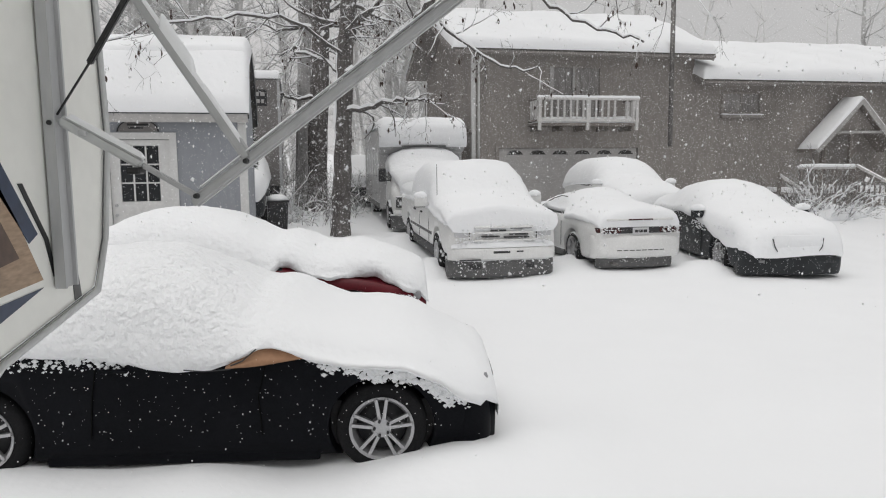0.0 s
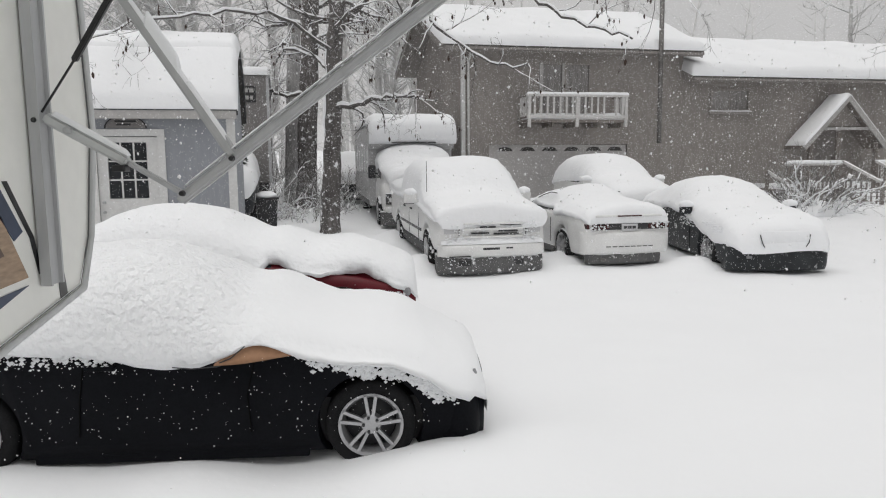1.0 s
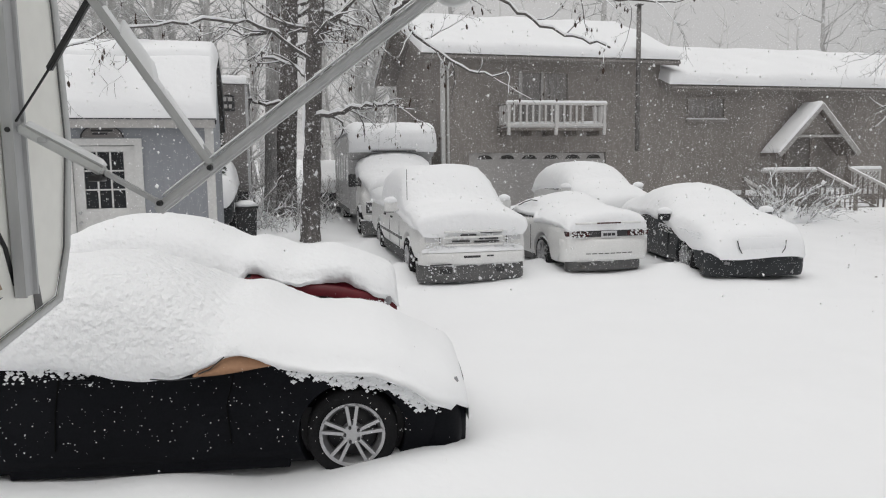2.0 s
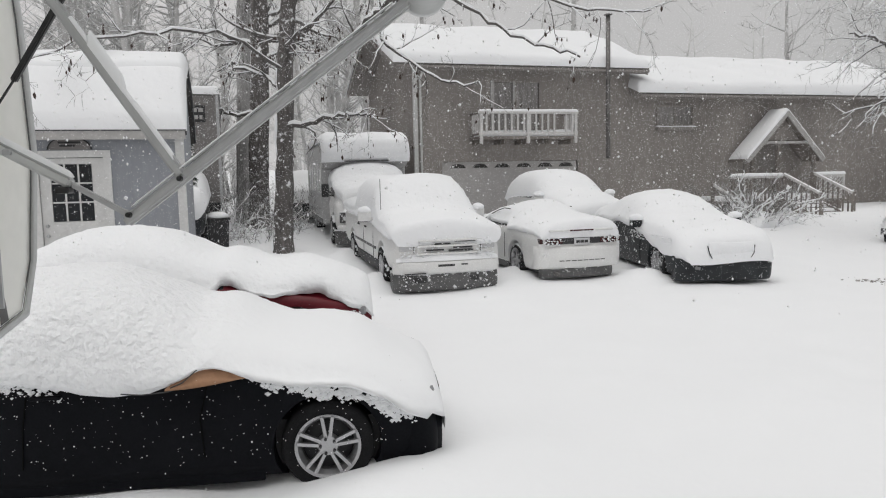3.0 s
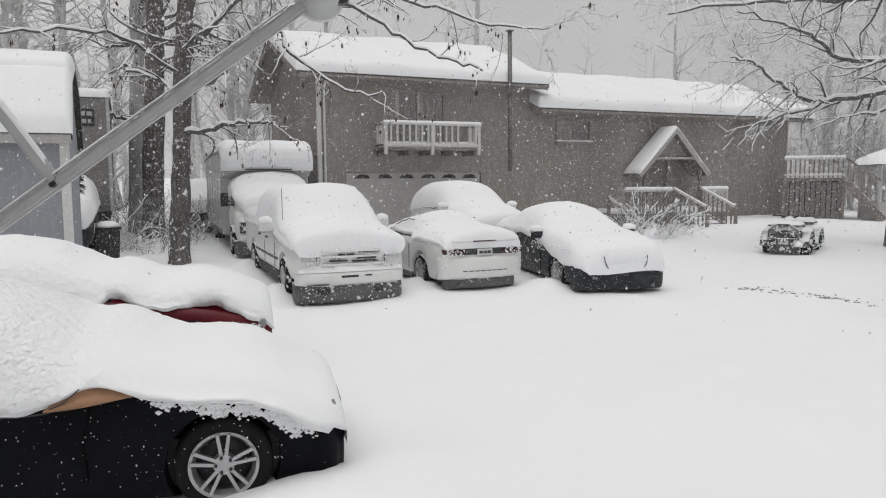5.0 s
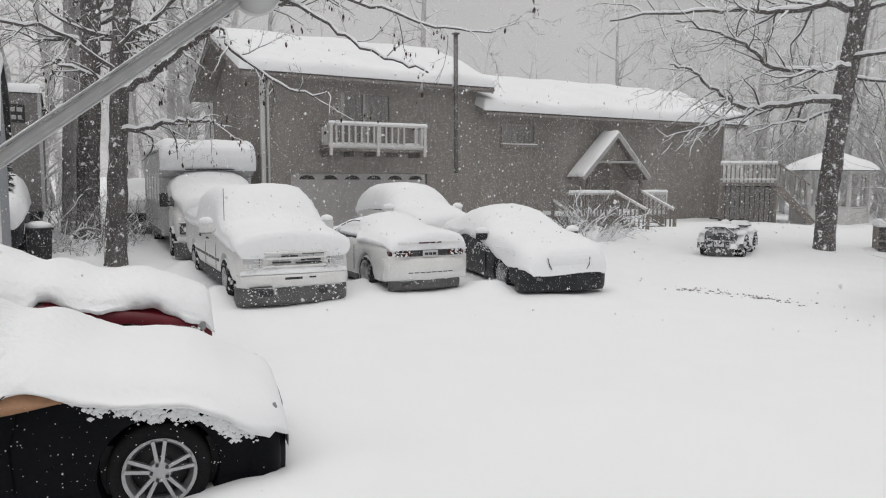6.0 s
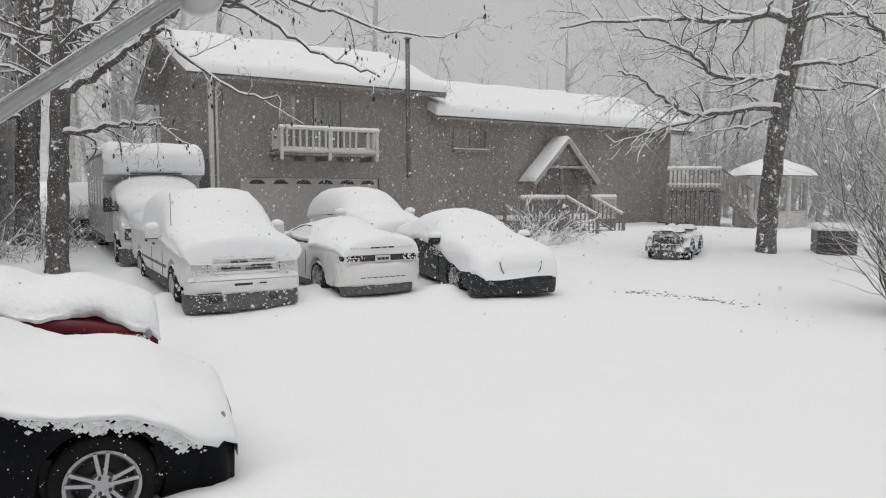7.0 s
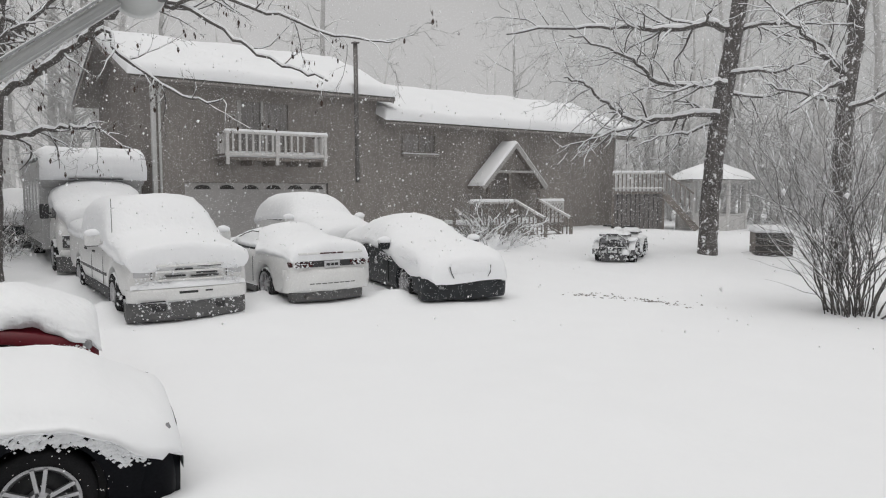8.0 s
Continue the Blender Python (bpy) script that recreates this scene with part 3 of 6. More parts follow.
SEDAN = [(2.33, .62, .60, .54, .70, .14), (2.28, .70, .68, .62, .80, .12), (2.1, .79, .76, .72, .89, .12), (1.7, .89, .79, .84, .925, .10), (1.05, .97, .80, .92, .93, .10),
         (0.85, 1.02, .78, .94, .93, .10), (0.10, 1.36, .62, .96, .93, .10), (-0.35, 1.455, .60, .97, .93, .10), (-1.0, 1.42, .59, .98, .93, .10), (-1.75, 1.14, .70, .99, .925, .11),
         (-1.95, 1.08, .74, .99, .92, .20), (-2.3, 1.06, .74, .96, .86, .24), (-2.425, 1.0, .66, .9, .76, .32)]
COUPE = [(2.325, .58, .60, .50, .68, .24), (2.2, .68, .70, .60, .82, .2), (1.6, .86, .78, .8, .90, .18), (.95, .93, .80, .88, .91, .18), (0.2, 1.26, .60, .91, .91, .18),
         (-.35, 1.34, .56, .92, .91, .18), (-.85, 1.28, .56, .93, .91, .18), (-1.5, 1.0, .72, .94, .91, .2), (-2.05, .97, .76, .90, .88, .22), (-2.28, .95, .76, .86, .84, .26), (-2.325, .90, .72, .8, .80, .32)]
BIGSEDAN = [(2.46, .68, .66, .58, .74, .24), (2.4, .78, .74, .66, .84, .2), (2.15, .88, .8, .8, .92, .18), (1.5, .97, .82, .92, .94, .17), (.95, 1.03, .82, .97, .94, .17), (.2, 1.4, .64, 1.0, .94, .17),
            (-.4, 1.49, .61, 1.01, .94, .17), (-1.1, 1.44, .6, 1.02, .94, .17), (-1.75, 1.16, .72, 1.02, .93, .2), (-2.3, 1.1, .76, .98, .88, .24), (-2.46, 1.0, .7, .9, .8, .32)]
SUV = [(2.3, .78, .66, .68, .76, .3), (2.2, .92, .74, .82, .86, .28), (1.6, 1.04, .8, .98, .93, .26), (1.0, 1.12, .8, 1.05, .93, .26), (.35, 1.6, .72, 1.06, .93, .26), (-.1, 1.72, .74, 1.07, .93, .26),
       (-1.6, 1.70, .74, 1.08, .93, .26), (-2.1, 1.55, .74, 1.08, .9, .3), (-2.3, 1.1, .72, 1.0, .84, .36)]
PICKUP = [(2.92, .98, .84, .80, .92, .42), (2.88, 1.06, .89, .96, .97, .40), (2.5, 1.13, .90, 1.04, 1.0, .40), (1.75, 1.19, .92, 1.10, 1.0, .40), (1.62, 1.22, .91, 1.13, 1.0, .40), (1.02, 1.74, .79, 1.16, 1.0, .40),
          (.72, 1.86, .77, 1.17, 1.0, .40), (-.6, 1.86, .77, 1.18, 1.0, .40), (-.95, 1.82, .86, 1.18, 1.0, .40), (-1.05, 1.32, .9, 1.2, 1.0, .40), (-2.8, 1.32, .92, 1.24, 1.0, .44), (-2.92, 1.30, .9, 1.2, .97, .5)]


def make_car(name, rows, m, paint, label, front_x, rear_x, style="plain", wheel_r=0.335, arch_r=0.40, track=None, windows=()):
    car = thing(name, m, label, "car")
    st = fine_stations(rows)
    put("body", body_mesh("body", st, paint, (front_x, rear_x), arch_r, wheel_r + 0.01), car)
    w = (track or max(r[4] for r in rows)) - 0.125
    for x in (front_x, rear_x):
        for y in (w, -w):
            add_wheel(car, style, x, y, wheel_r)
    bm = boxes((rows[-1][0] + 0.35, rows[0][0] - 0.35, -w + 0.05, w - 0.05, 0.16, 0.5))
    part("underbody", bm, DARK_PLASTIC, car)
    for x0, x1, k0, k1 in windows:
        for sd in (1, -1):
            put("window", mesh_of("window", *patch(st, x0, x1, k0, k1, sd), GLASS), car)
    return car, st


# ---------------------------------------------------------------- the parked cars
def clumps(name, spots, m, label, parent=None, material=None):
    """Loose lumps of snow, too small to pick apart: one mesh of rough little stones of snow."""
    v, f = [], []
    base = [(1, 0, 0), (-1, 0, 0), (0, 1, 0), (0, -1, 0), (0, 0, 1), (0, 0, -1), (.6, .6, .5), (-.6, .6, .5), (.6, -.6, .5), (-.6, -.6, .5)]
    tri = ((0, 6, 8), (6, 4, 8), (4, 9, 8), (4, 7, 9), (4, 6, 7), (6, 2, 7), (0, 2, 6), (7, 1, 9), (2, 1, 7), (8, 9, 3), (0, 8, 3), (9, 1, 3), (0, 5, 2), (2, 5, 1), (1, 5, 3), (3, 5, 0))
    for x, y, z, r in spots:
        o = len(v)
        for p in base:
            v.append((x + p[0] * r * random.uniform(.7, 1.3), y + p[1] * r * random.uniform(.7, 1.3), z + p[2] * r * random.uniform(.6, 1.1)))
        f += [tuple(o + i for i in t) for t in tri]
    ob = put(name, mesh_of(name, v, f, material or SNOW_ROUGH, True), parent, "", m)
    return tagged(ob, label, "snow", kind="stuff")


def seam(car, pts, material=SEAM, w=0.008, name="door_seam"):
    bm = bmesh.new()
    for a, b in zip(pts, pts[1:]):
        bar(bm, a, b, w)
    return part(name, bm, material, car)


rng = random.Random(5)
# black saloon
BC = pose(-1.98, 5.846, 0.035, 0, 0, 3.2)
black_car, st = make_car("black_car", SEDAN, BC, BLACK_PAINT, "black saloon car half buried under thick snow", 1.475, -1.36, "sport", 0.335, 0.385,
                         windows=((-.55, .7, .08, .85), (-1.5, -.62, .08, .8)))
for sd in (1, -1):
    seam(black_car, [(0.62, sd * .935, .32), (0.60, sd * .938, .6), (0.66, sd * .925, .85)])
    seam(black_car, [(-.58, sd * .935, .32), (-.56, sd * .938, .6), (-.52, sd * .925, .87)])
    part("door_handle", boxes((-.50, -.30, sd * .935 - .02, sd * .935 + .02, .80, .83), bevel=.008), BLACK_PAINT, black_car)
    part("door_handle", boxes((-1.42, -1.22, sd * .935 - .02, sd * .935 + .02, .81, .84), bevel=.008), BLACK_PAINT, black_car)
    part("sill_trim", boxes((-.92, 1.02, sd * .87 - .02, sd * .87 + .03, .10, .2), bevel=.01), BLACK_PAINT, black_car)
    part("headlight", boxes((1.95, 2.27, sd * .74 - .07, sd * .74 + .07, .60, .70), bevel=.03), LENS, black_car)
bowed_bumper("bumper", black_car, BLACK_PAINT, 2.40, .4, .89, .11, .56, .14, .05)


def black_droop(x, sg):
    d = 0.02 + 0.10 * math.exp(-((x - 0.0) / 0.42) ** 2) - 0.10 * math.exp(-((x - 0.70) / 0.2) ** 2)
    if x > 1.75:
        d += 0.09 * min(1, (x - 1.75) / 0.3)
    if x > 2.2:
        d -= 0.06
    return d


BROAD = [(r[0], r[1], r[2] + .23 * max(0.0, 1 - abs((r[0] + .75) / 1.2) ** 3), *r[3:]) for r in SEDAN]
tagged(snow_on_car("snow_cover", fine_stations(BROAD, 110), 0.20, 0.09, m=BC, droop=black_droop, front=0.02, back=0.08, rough=0.018, ragged=0.035,
                   lift=lambda x, y: np.interp(x, [-.5, .1, .4, .8, 1.2, 1.7, 2.2], [-.05, -.05, -.08, -.12, -.13, -.12, -.14]) - 0.05 * math.exp(-((x - 0.72) / 0.2) ** 2 - ((y + 0.8) / 0.35) ** 2) + 0.02 * wob(x, y, 8, 2.6) + 0.03 * math.exp(-((x + 0.1) / 0.4) ** 2 - ((y + 1.0) / 0.2) ** 2),
                   material=SNOW_CAR, label="thick lumpy fresh snow lying over the black car"))
spots = []
for xa, xb, groups in ((0.85, 2.2, 46), (-2.3, -0.30, 80)):
    for _ in range(groups):
        cx, cr = rng.uniform(xa, xb), rng.uniform(.02, .09)
        t0 = rng.random() ** 1.7
        for _ in range(int(130 * cr) + 6):
            x = cx + rng.gauss(0, cr)
            zb = np.interp(x, st[:, 0], st[:, 3]) - .01 - black_droop(x, -1)
            k = np.interp(x, [-2.3, -.5, 0.72, 1.0, 1.5, 1.9, 2.2], [.20, .13, .03, .12, .17, .20, .14])
            t = max(-.1, t0 + rng.gauss(0, .11))
            if x > 2.22:
                continue
            wy = np.interp(x, st[:, 0], st[:, 4])
            spots.append((x, -(wy * .985 + .004), zb - k * t, rng.choice((.004, .006, .009, .014, .020, .028)) * max(.35, 1.2 - .7 * t)))
for _ in range(380):
    x = rng.uniform(-2.2, 2.2)
    wy = np.interp(x, st[:, 0], st[:, 4])
    spots.append((x, -(wy + 0.001), rng.uniform(.28, .85), rng.choice((.0015, .002, .003, .005))))
for _ in range(22):
    # larger clods fallen from the bonnet's edge over the wing
    cx, cz, cr = 0.95 + 1.15 * rng.random() ** .7, .35 + .65 * rng.random(), rng.uniform(.03, .07)
    for _ in range(22):
        x = min(2.2, cx + rng.gauss(0, cr))
        top = np.interp(x, st[:, 0], st[:, 3]) - .01 - black_droop(x, -1)
        wy = np.interp(x, st[:, 0], st[:, 4])
        spots.append((x, -(wy * .985 + .006), top - cz * np.interp(x, [.9, 1.5, 2.2], [.09, .16, .17]) + rng.gauss(0, cr * .35), rng.uniform(.010, .030)))
clumps("snow_crumbs", spots, BC, "crumbs of snow stuck to black paint")
# sheet that hangs out from under the snow at the windscreen
sheet_v, sheet_f = [], []
for i in range(13):
    u = i / 12
    x = 0.40 + 0.60 * u
    low = 0.845 + 0.065 * u
    top = low + 0.012 + 0.10 * min(1, u / .30) * min(1, (1 - u) / .62)
    for j in range(4):
        w = j / 3
        sheet_v.append((x, -(0.985 + 0.03 * math.sin(5 * u + 2 * w) + 0.05 * (1 - w)), low + (top - low) * w))
for i in range(12):
    for j in range(3):
        a = i * 4 + j
        sheet_f.append((a, a + 4, a + 5, a + 1))
sheet = put("windscreen_cover", mesh_of("windscreen_cover", sheet_v, sheet_f, CARD), None, "", BC)
mod = sheet.modifiers.new("thickness", "SOLIDIFY")
mod.thickness = 0.008
tagged(sheet, "light brown folded windscreen cover peeping from the snow", "cover")
seam(black_car, [(.12, -1.045, .845), (.25, -1.04, .83), (.42, -1.03, .838), (.5, -1.02, .86)], DARK_PLASTIC, .007, "cover_edge")
seam(black_car, [(.44, -1.04, .868), (.52, -1.045, .90), (.62, -1.05, .985)], DARK_PLASTIC, .008, "cover_edge")

# dark red saloon
RC = pose(-2.56, 8.80, 0.10, 0, 0, 3.0)
red_car, st = make_car("red_car", SEDAN, RC, RED_PAINT, "dark red car buried in snow, fender edge showing", 1.475, -1.36, "plain", windows=((-.55, .7, .08, .85),))
part("headlight", boxes((1.95, 2.27, -.81, -.67, .60, .70), bevel=.03), LENS, red_car)
snow_on_car("snow_cover", fine_stations(SEDAN, 90), 0.16, 0.0, m=RC, front=0.03, droop=lambda x, sg: np.interp(x, [-2.4, .50, .68, .78, 1.02, 1.2, 1.4, 1.65, 2.0, 2.3], [.10, .08, -.11, -.09, -.03, -.02, -.05, -.06, -.05, -.04]),
            label="thick fresh snow lying over the red car", seed=4,
            lift=lambda x, y: -.05 * min(1.0, max(0.0, (x - .6) / .5)), material=SNOW_ROUGH)
spots = []
for _ in range(260):
    x = 2.24 - .7 * rng.random() ** 1.6
    wy = np.interp(x, st[:, 0], st[:, 4])
    spots.append((x, -wy * .97, np.interp(x, [1.2, 2.3], [.86, .62]) - .16 * rng.random() ** 1.5, rng.uniform(.006, .018)))
clumps("snow_crumbs", spots, RC, "crumbs of snow stuck to red paint")

# white pickup
PT = pose(.50, 15.3, 0.18, 0, 0, -79)
truck, st = make_car("pickup_truck", PICKUP, PT, WHITE_PAINT, "white crew cab pickup truck covered in snow", 1.95, -1.6, "truck", 0.39, 0.47,
                     windows=((.0, .95, .12, .86), (-.88, -.08, .12, .86)))
bowed_bumper("bumper", truck, WHITE_PAINT, 3.03, .4, .97, .36, .57, .07)
bowed_bumper("lower_bumper", truck, GREY_PLASTIC, 3.0, .6, .96, .04, .372, .08, .06, "grey plastic lower bumper")
for a, b in ((-.62, -.40), (.38, .55)):
    part("fog_lamp", boxes((2.96, 2.985, a, b, .20, .29), bevel=.005), DARK_PLASTIC, truck)
part("bumper_slot", boxes((3.0, 3.031, -.20, .10, .475, .515), bevel=.004), DARK_PLASTIC, truck)
part("bumper_slot", boxes((3.0, 3.031, .22, .34, .49, .515), bevel=.004), DARK_PLASTIC, truck)
part("bumper_slot", boxes((3.0, 3.031, -.80, -.42, .36, .378), bevel=.004), DARK_PLASTIC, truck)
grille = part("grille", boxes((2.88, 2.94, -.56, .56, .62, .96), bevel=.02), WHITE_PAINT, truck)
for z, a, b in ((.91, .12, .50), (.87, -.24, .04), (.80, .10, .44), (.765, -.40, -.08), (.75, .0, .46)):
    part("grille_slot", boxes((2.93, 2.984, a, b, z - .012, z + .012), bevel=.005), DARK_PLASTIC, truck)
for z in (.93, .835, .70):
    part("grille_bar", boxes((2.93, 2.992, -.53, .53, z - .018, z + .018), bevel=.008), WHITE_PAINT, truck)
for sd in (1, -1):
    part("headlight", boxes((2.82, 2.925, sd * .75 - .14, sd * .75 + .14, .74, .90), bevel=.03), PLATE, truck, "frosted headlight")
    part("headlight_edge", boxes((2.90, 2.935, sd * .605 - .008, sd * .605 + .008, .72, .92), bevel=.003), DARK_PLASTIC, truck)
    mirror(truck, 1.12, sd * 1.16, 1.28, WHITE_PAINT, (0.14, 0.26, 0.20))
    part("mirror_face", boxes((1.04, 1.055, sd * 1.16 - .11, sd * 1.16 + .11, 1.16, 1.2), bevel=.005), DARK_PLASTIC, truck)
    snow_cap("snow_mound", PT, 1.12, sd * 1.16, 1.375, .09, .13, .10, sd).parent = None
    for x in (.25, -.62):
        part("door_handle", boxes((x - .1, x + .1, sd * 1.0 - .02, sd * 1.0 + .02, 1.0, 1.035), bevel=.008), DARK_PLASTIC, truck)
    seam(truck, [(1.12, sd * 1.0, .5), (1.12, sd * 1.002, .85), (1.1, sd * .985, 1.1)])
    seam(truck, [(-.02, sd * 1.0, .5), (-.02, sd * 1.002, .85), (-.02, sd * .985, 1.1)])
    part("side_moulding", boxes((-1.2, 1.4, sd * 1.0 - .012, sd * 1.0 + .014, .66, .72), bevel=.005), GREY_PLASTIC, truck)
    part("rocker_panel", boxes((-1.2, 1.4, sd * .93 - .03, sd * .93 + .03, .26, .44), bevel=.02), DARK_PLASTIC, truck)
seam(truck, [(1.50, -.90, 1.15), (1.47, -.90, 2.0)], GREY_PLASTIC, .010, "antenna")
snow_on_car("snow_cover", fine_stations(PICKUP, 100), 0.18, 0.035, front=0.025, m=PT, label="thick fresh snow lying over the white pickup", seed=7, ragged=.03,
            droop=lambda x, sg: np.interp(x, [-2.9, 1.2, 1.6, 2.5, 2.75, 2.9], [0, 0, .03, .03, -.02, -.13]), soft=.15, passes=1, lift=lambda x, y: -.09 * min(1.0, max(0.0, (x - 2.1) / .75)) ** 1.5)
ob = snow_sheet("snow_ledge", 24, 4, lambda u, w: (2.925 + .085 * w - .07 * (2 * u - 1) ** 2, -.93 + 1.86 * u, .70 - .125 * w), .035, .05, .03)
ob.matrix_world = PT
tagged(ob, "snow plastered on the pickup's front above the bumper", "snow")
clumps("snow_crumbs", [(2.975 + rng.uniform(-.005, .01), rng.uniform(-.9, .9), .37 - .34 * rng.random() ** 1.4, rng.choice((.006, .009, .014, .022))) for _ in range(150)], PT, "specks of snow stuck to the pickup's lower bumper")
clumps("snow_crumbs", [(2.95 + rng.uniform(-.01, .01), rng.uniform(-.84, .84), .56 + .2 * rng.random() ** 1.6, rng.uniform(.008, .026)) for _ in range(220)], PT, "snow plastered on the pickup's front below the grille")
clumps("snow_crumbs", [(2.965 + rng.uniform(-.01, .02), rng.uniform(-.8, .8), rng.uniform(.6, .98), rng.uniform(.008, .024)) for _ in range(130)], PT, "clots of snow stuck in the pickup's grille")

# white coupe, its tail to the yard
CP = pose(3.14, 15.38, 0.19, 0, 0, 102)
coupe, st = make_car("white_coupe", COUPE, CP, WHITE_PAINT, "white two door coupe with snow on roof and boot", 1.4, -1.3, "plain", windows=((-.8, .7, .12, .82),))
part("tail_panel", boxes((-2.345, -2.30, -.70, .70, .72, .84), bevel=.012), DARK_PLASTIC, coupe, "black panel between the tail lamps")
for sd in (1, -1):
    for k in range(3):
        y = sd * (.44 + .12 * k)
        part("tail_lamp", boxes((-2.362, -2.33, y - .05, y + .05, .735, .825), bevel=.012), RED_LENS, coupe)
    part("tail_lamp", boxes((-2.33, -2.12, sd * .80 - .03, sd * .80 + .03, .74, .83), bevel=.012), RED_LENS, coupe)
    mirror(coupe, .62, sd * 1.0, .97, WHITE_PAINT)
    part("mirror_glass", boxes((.535, .555, sd * 1.0 - .08, sd * 1.0 + .08, .93, 1.02), bevel=.005), DARK_PLASTIC, coupe)
    snow_cap("snow_mound", CP, .62, sd * 1.0, 1.04, .07, .11, .07, sd)
    seam(coupe, [(.75, sd * .885, .95), (.45, sd * .80, 1.12), (.15, sd * .72, 1.24), (-.2, sd * .69, 1.31), (-.55, sd * .70, 1.31)], DARK_PLASTIC, .016, "window_trim")
    seam(coupe, [(.72, sd * .913, .3), (.72, sd * .913, .84)])
    seam(coupe, [(-.75, sd * .913, .35), (-.75, sd * .913, .84)])
    part("side_skirt", boxes((-.9, 1.0, sd * .88 - .03, sd * .88 + .03, .15, .28), bevel=.02), GREY_PLASTIC, coupe)
plate = part("number_plate", boxes((-2.378, -2.364, -.16, .16, .70, .83), bevel=.004), PLATE, coupe)
for k, (a, b) in enumerate(((-.12, -.05), (-.035, .035), (.05, .12))):
    part("plate_bar", boxes((-2.383, -2.379, a, b, .74, .79)), DARK_PLASTIC, plate)
sp = part("spoiler", boxes((-2.36, -2.16, -.66, .66, .955, .995), bevel=.015), WHITE_PAINT, coupe)
part("brake_lamp", boxes((-2.372, -2.358, -.24, .24, .962, .988), bevel=.003), RED_LENS, sp)
bowed_bumper("bumper", coupe, WHITE_PAINT, -2.42, -.45, .88, .27, .69, .10, .06)
for k in range(8):
    y = -.42 + .12 * k
    part("bumper_slot", boxes((-2.423 + .10 * (y / .88) ** 2, -2.36, y - .045, y + .045, .41, .424)), DARK_PLASTIC, coupe)
bowed_bumper("valance", coupe, GREY_PLASTIC, -2.34, -.3, .76, .08, .285, .08, .04)
part("exhaust", boxes((-2.40, -2.2, .45, .55, .14, .20), bevel=.02), PIPE, coupe)
snow_on_car("snow_cover", fine_stations(COUPE, 90), 0.125, 0.008, m=CP, label="fresh snow lying over the white coupe", seed=11, back=0.015, ragged=.02,
            droop=lambda x, sg: np.interp(x, [-2.3, -2.0, -.9, -.8, .4, .7], [-.04, -.02, .0, -.10, -.14, 0]), lift=lambda x, y: .04 * math.exp(-((x + 1.4) / .3) ** 2))
clumps("snow_crumbs", [(-2.37 + rng.uniform(-.01, .02), rng.choice((-1, 1)) * rng.uniform(.38, .8), rng.uniform(.70, .86), rng.uniform(.008, .025)) for _ in range(90)], CP, "clots of snow stuck to the tail lamps")

# dark grey saloon
DC = pose(5.97, 14.65, 0.15, 0, 0, -88)
dark_car, st = make_car("dark_car", BIGSEDAN, DC, GREY_PAINT, "dark grey saloon car under snow, grille buried", 1.5, -1.45, "plain", windows=((-1.3, .75, .08, .85),))
for sd in (1, -1):
    mirror(dark_car, .72, sd * 1.04, 1.05, GREY_PAINT, (.12, .24, .16))
    snow_cap("snow_mound", DC, .72, sd * 1.04, 1.14, .09, .15, .10, sd)
    seam(dark_car, [(.72, sd * .943, .32), (.70, sd * .945, .6), (.74, sd * .935, .9)])
    seam(dark_car, [(-.5, sd * .943, .32), (-.5, sd * .945, .6), (-.48, sd * .935, .9)])
    seam(dark_car, [(2.535, sd * .44, .76), (2.565, sd * .41, .62), (2.555, sd * .36, .54)], DARK_PLASTIC, .013, "grille_edge")
bowed_bumper("bumper", dark_car, GREY_PAINT, 2.54, .5, .90, .12, .56, .12, .05)
part("fog_lamp", boxes((2.46, 2.50, -.64, -.54, .34, .39), bevel=.01), LENS, dark_car)
snow_on_car("snow_cover", fine_stations(BIGSEDAN, 100), 0.18, 0.06, front=0.11, m=DC, label="thick fresh snow lying over the dark car", seed=15, ragged=.05,
            droop=lambda x, sg: np.interp(x, [-2.4, -.2, .5, 1.0, 1.9, 2.4], [.02, .0, .06, .16, .30, .10]))
ob = snow_sheet("snow_ledge", 14, 6, lambda u, w: (2.53 + .03 * math.sin(math.pi * w), -.42 + .84 * u * 1.0, .50 + .30 * w), .05, .06, .02)
ob.matrix_world = DC
tagged(ob, "packed snow filling the dark car's grille", "snow")
clumps("snow_crumbs", [(rng.uniform(.2, 2.2), -.95, .88 - .14 * rng.random() ** 1.5, rng.uniform(.006, .022)) for _ in range(170)] +
       [(rng.uniform(1.25, 1.75), -.93, rng.uniform(.2, .6), rng.uniform(.006, .016)) for _ in range(60)], DC, "crumbs of snow stuck to dark paint")

# white sport utility vehicle
SV = pose(5.02, 20.15, 0.34, 0, 0, -80)
suv, st = make_car("white_suv", SUV, SV, WHITE_PAINT, "white sport utility vehicle buried in snow", 1.4, -1.3, "truck", 0.37, 0.45, windows=((-1.6, .6, .08, .85),))
for sd in (1, -1):
    mirror(suv, .82, sd * 1.06, 1.16, WHITE_PAINT, (.12, .24, .18))
    snow_cap("snow_mound", SV, .82, sd * 1.06, 1.26, .1, .16, .11, sd)
    part("headlight", boxes((2.1, 2.3, sd * .66 - .12, sd * .66 + .12, .74, .86), bevel=.03), LENS, suv)
snow_on_car("snow_cover", fine_stations(SUV, 90), 0.22, 0.06, m=SV, label="thick fresh snow lying over the white vehicle", seed=21,
            droop=lambda x, sg: np.interp(x, [-2.3, -1.2, .2, .8, 2.3], [0, -.12, -.12, .02, .1]))

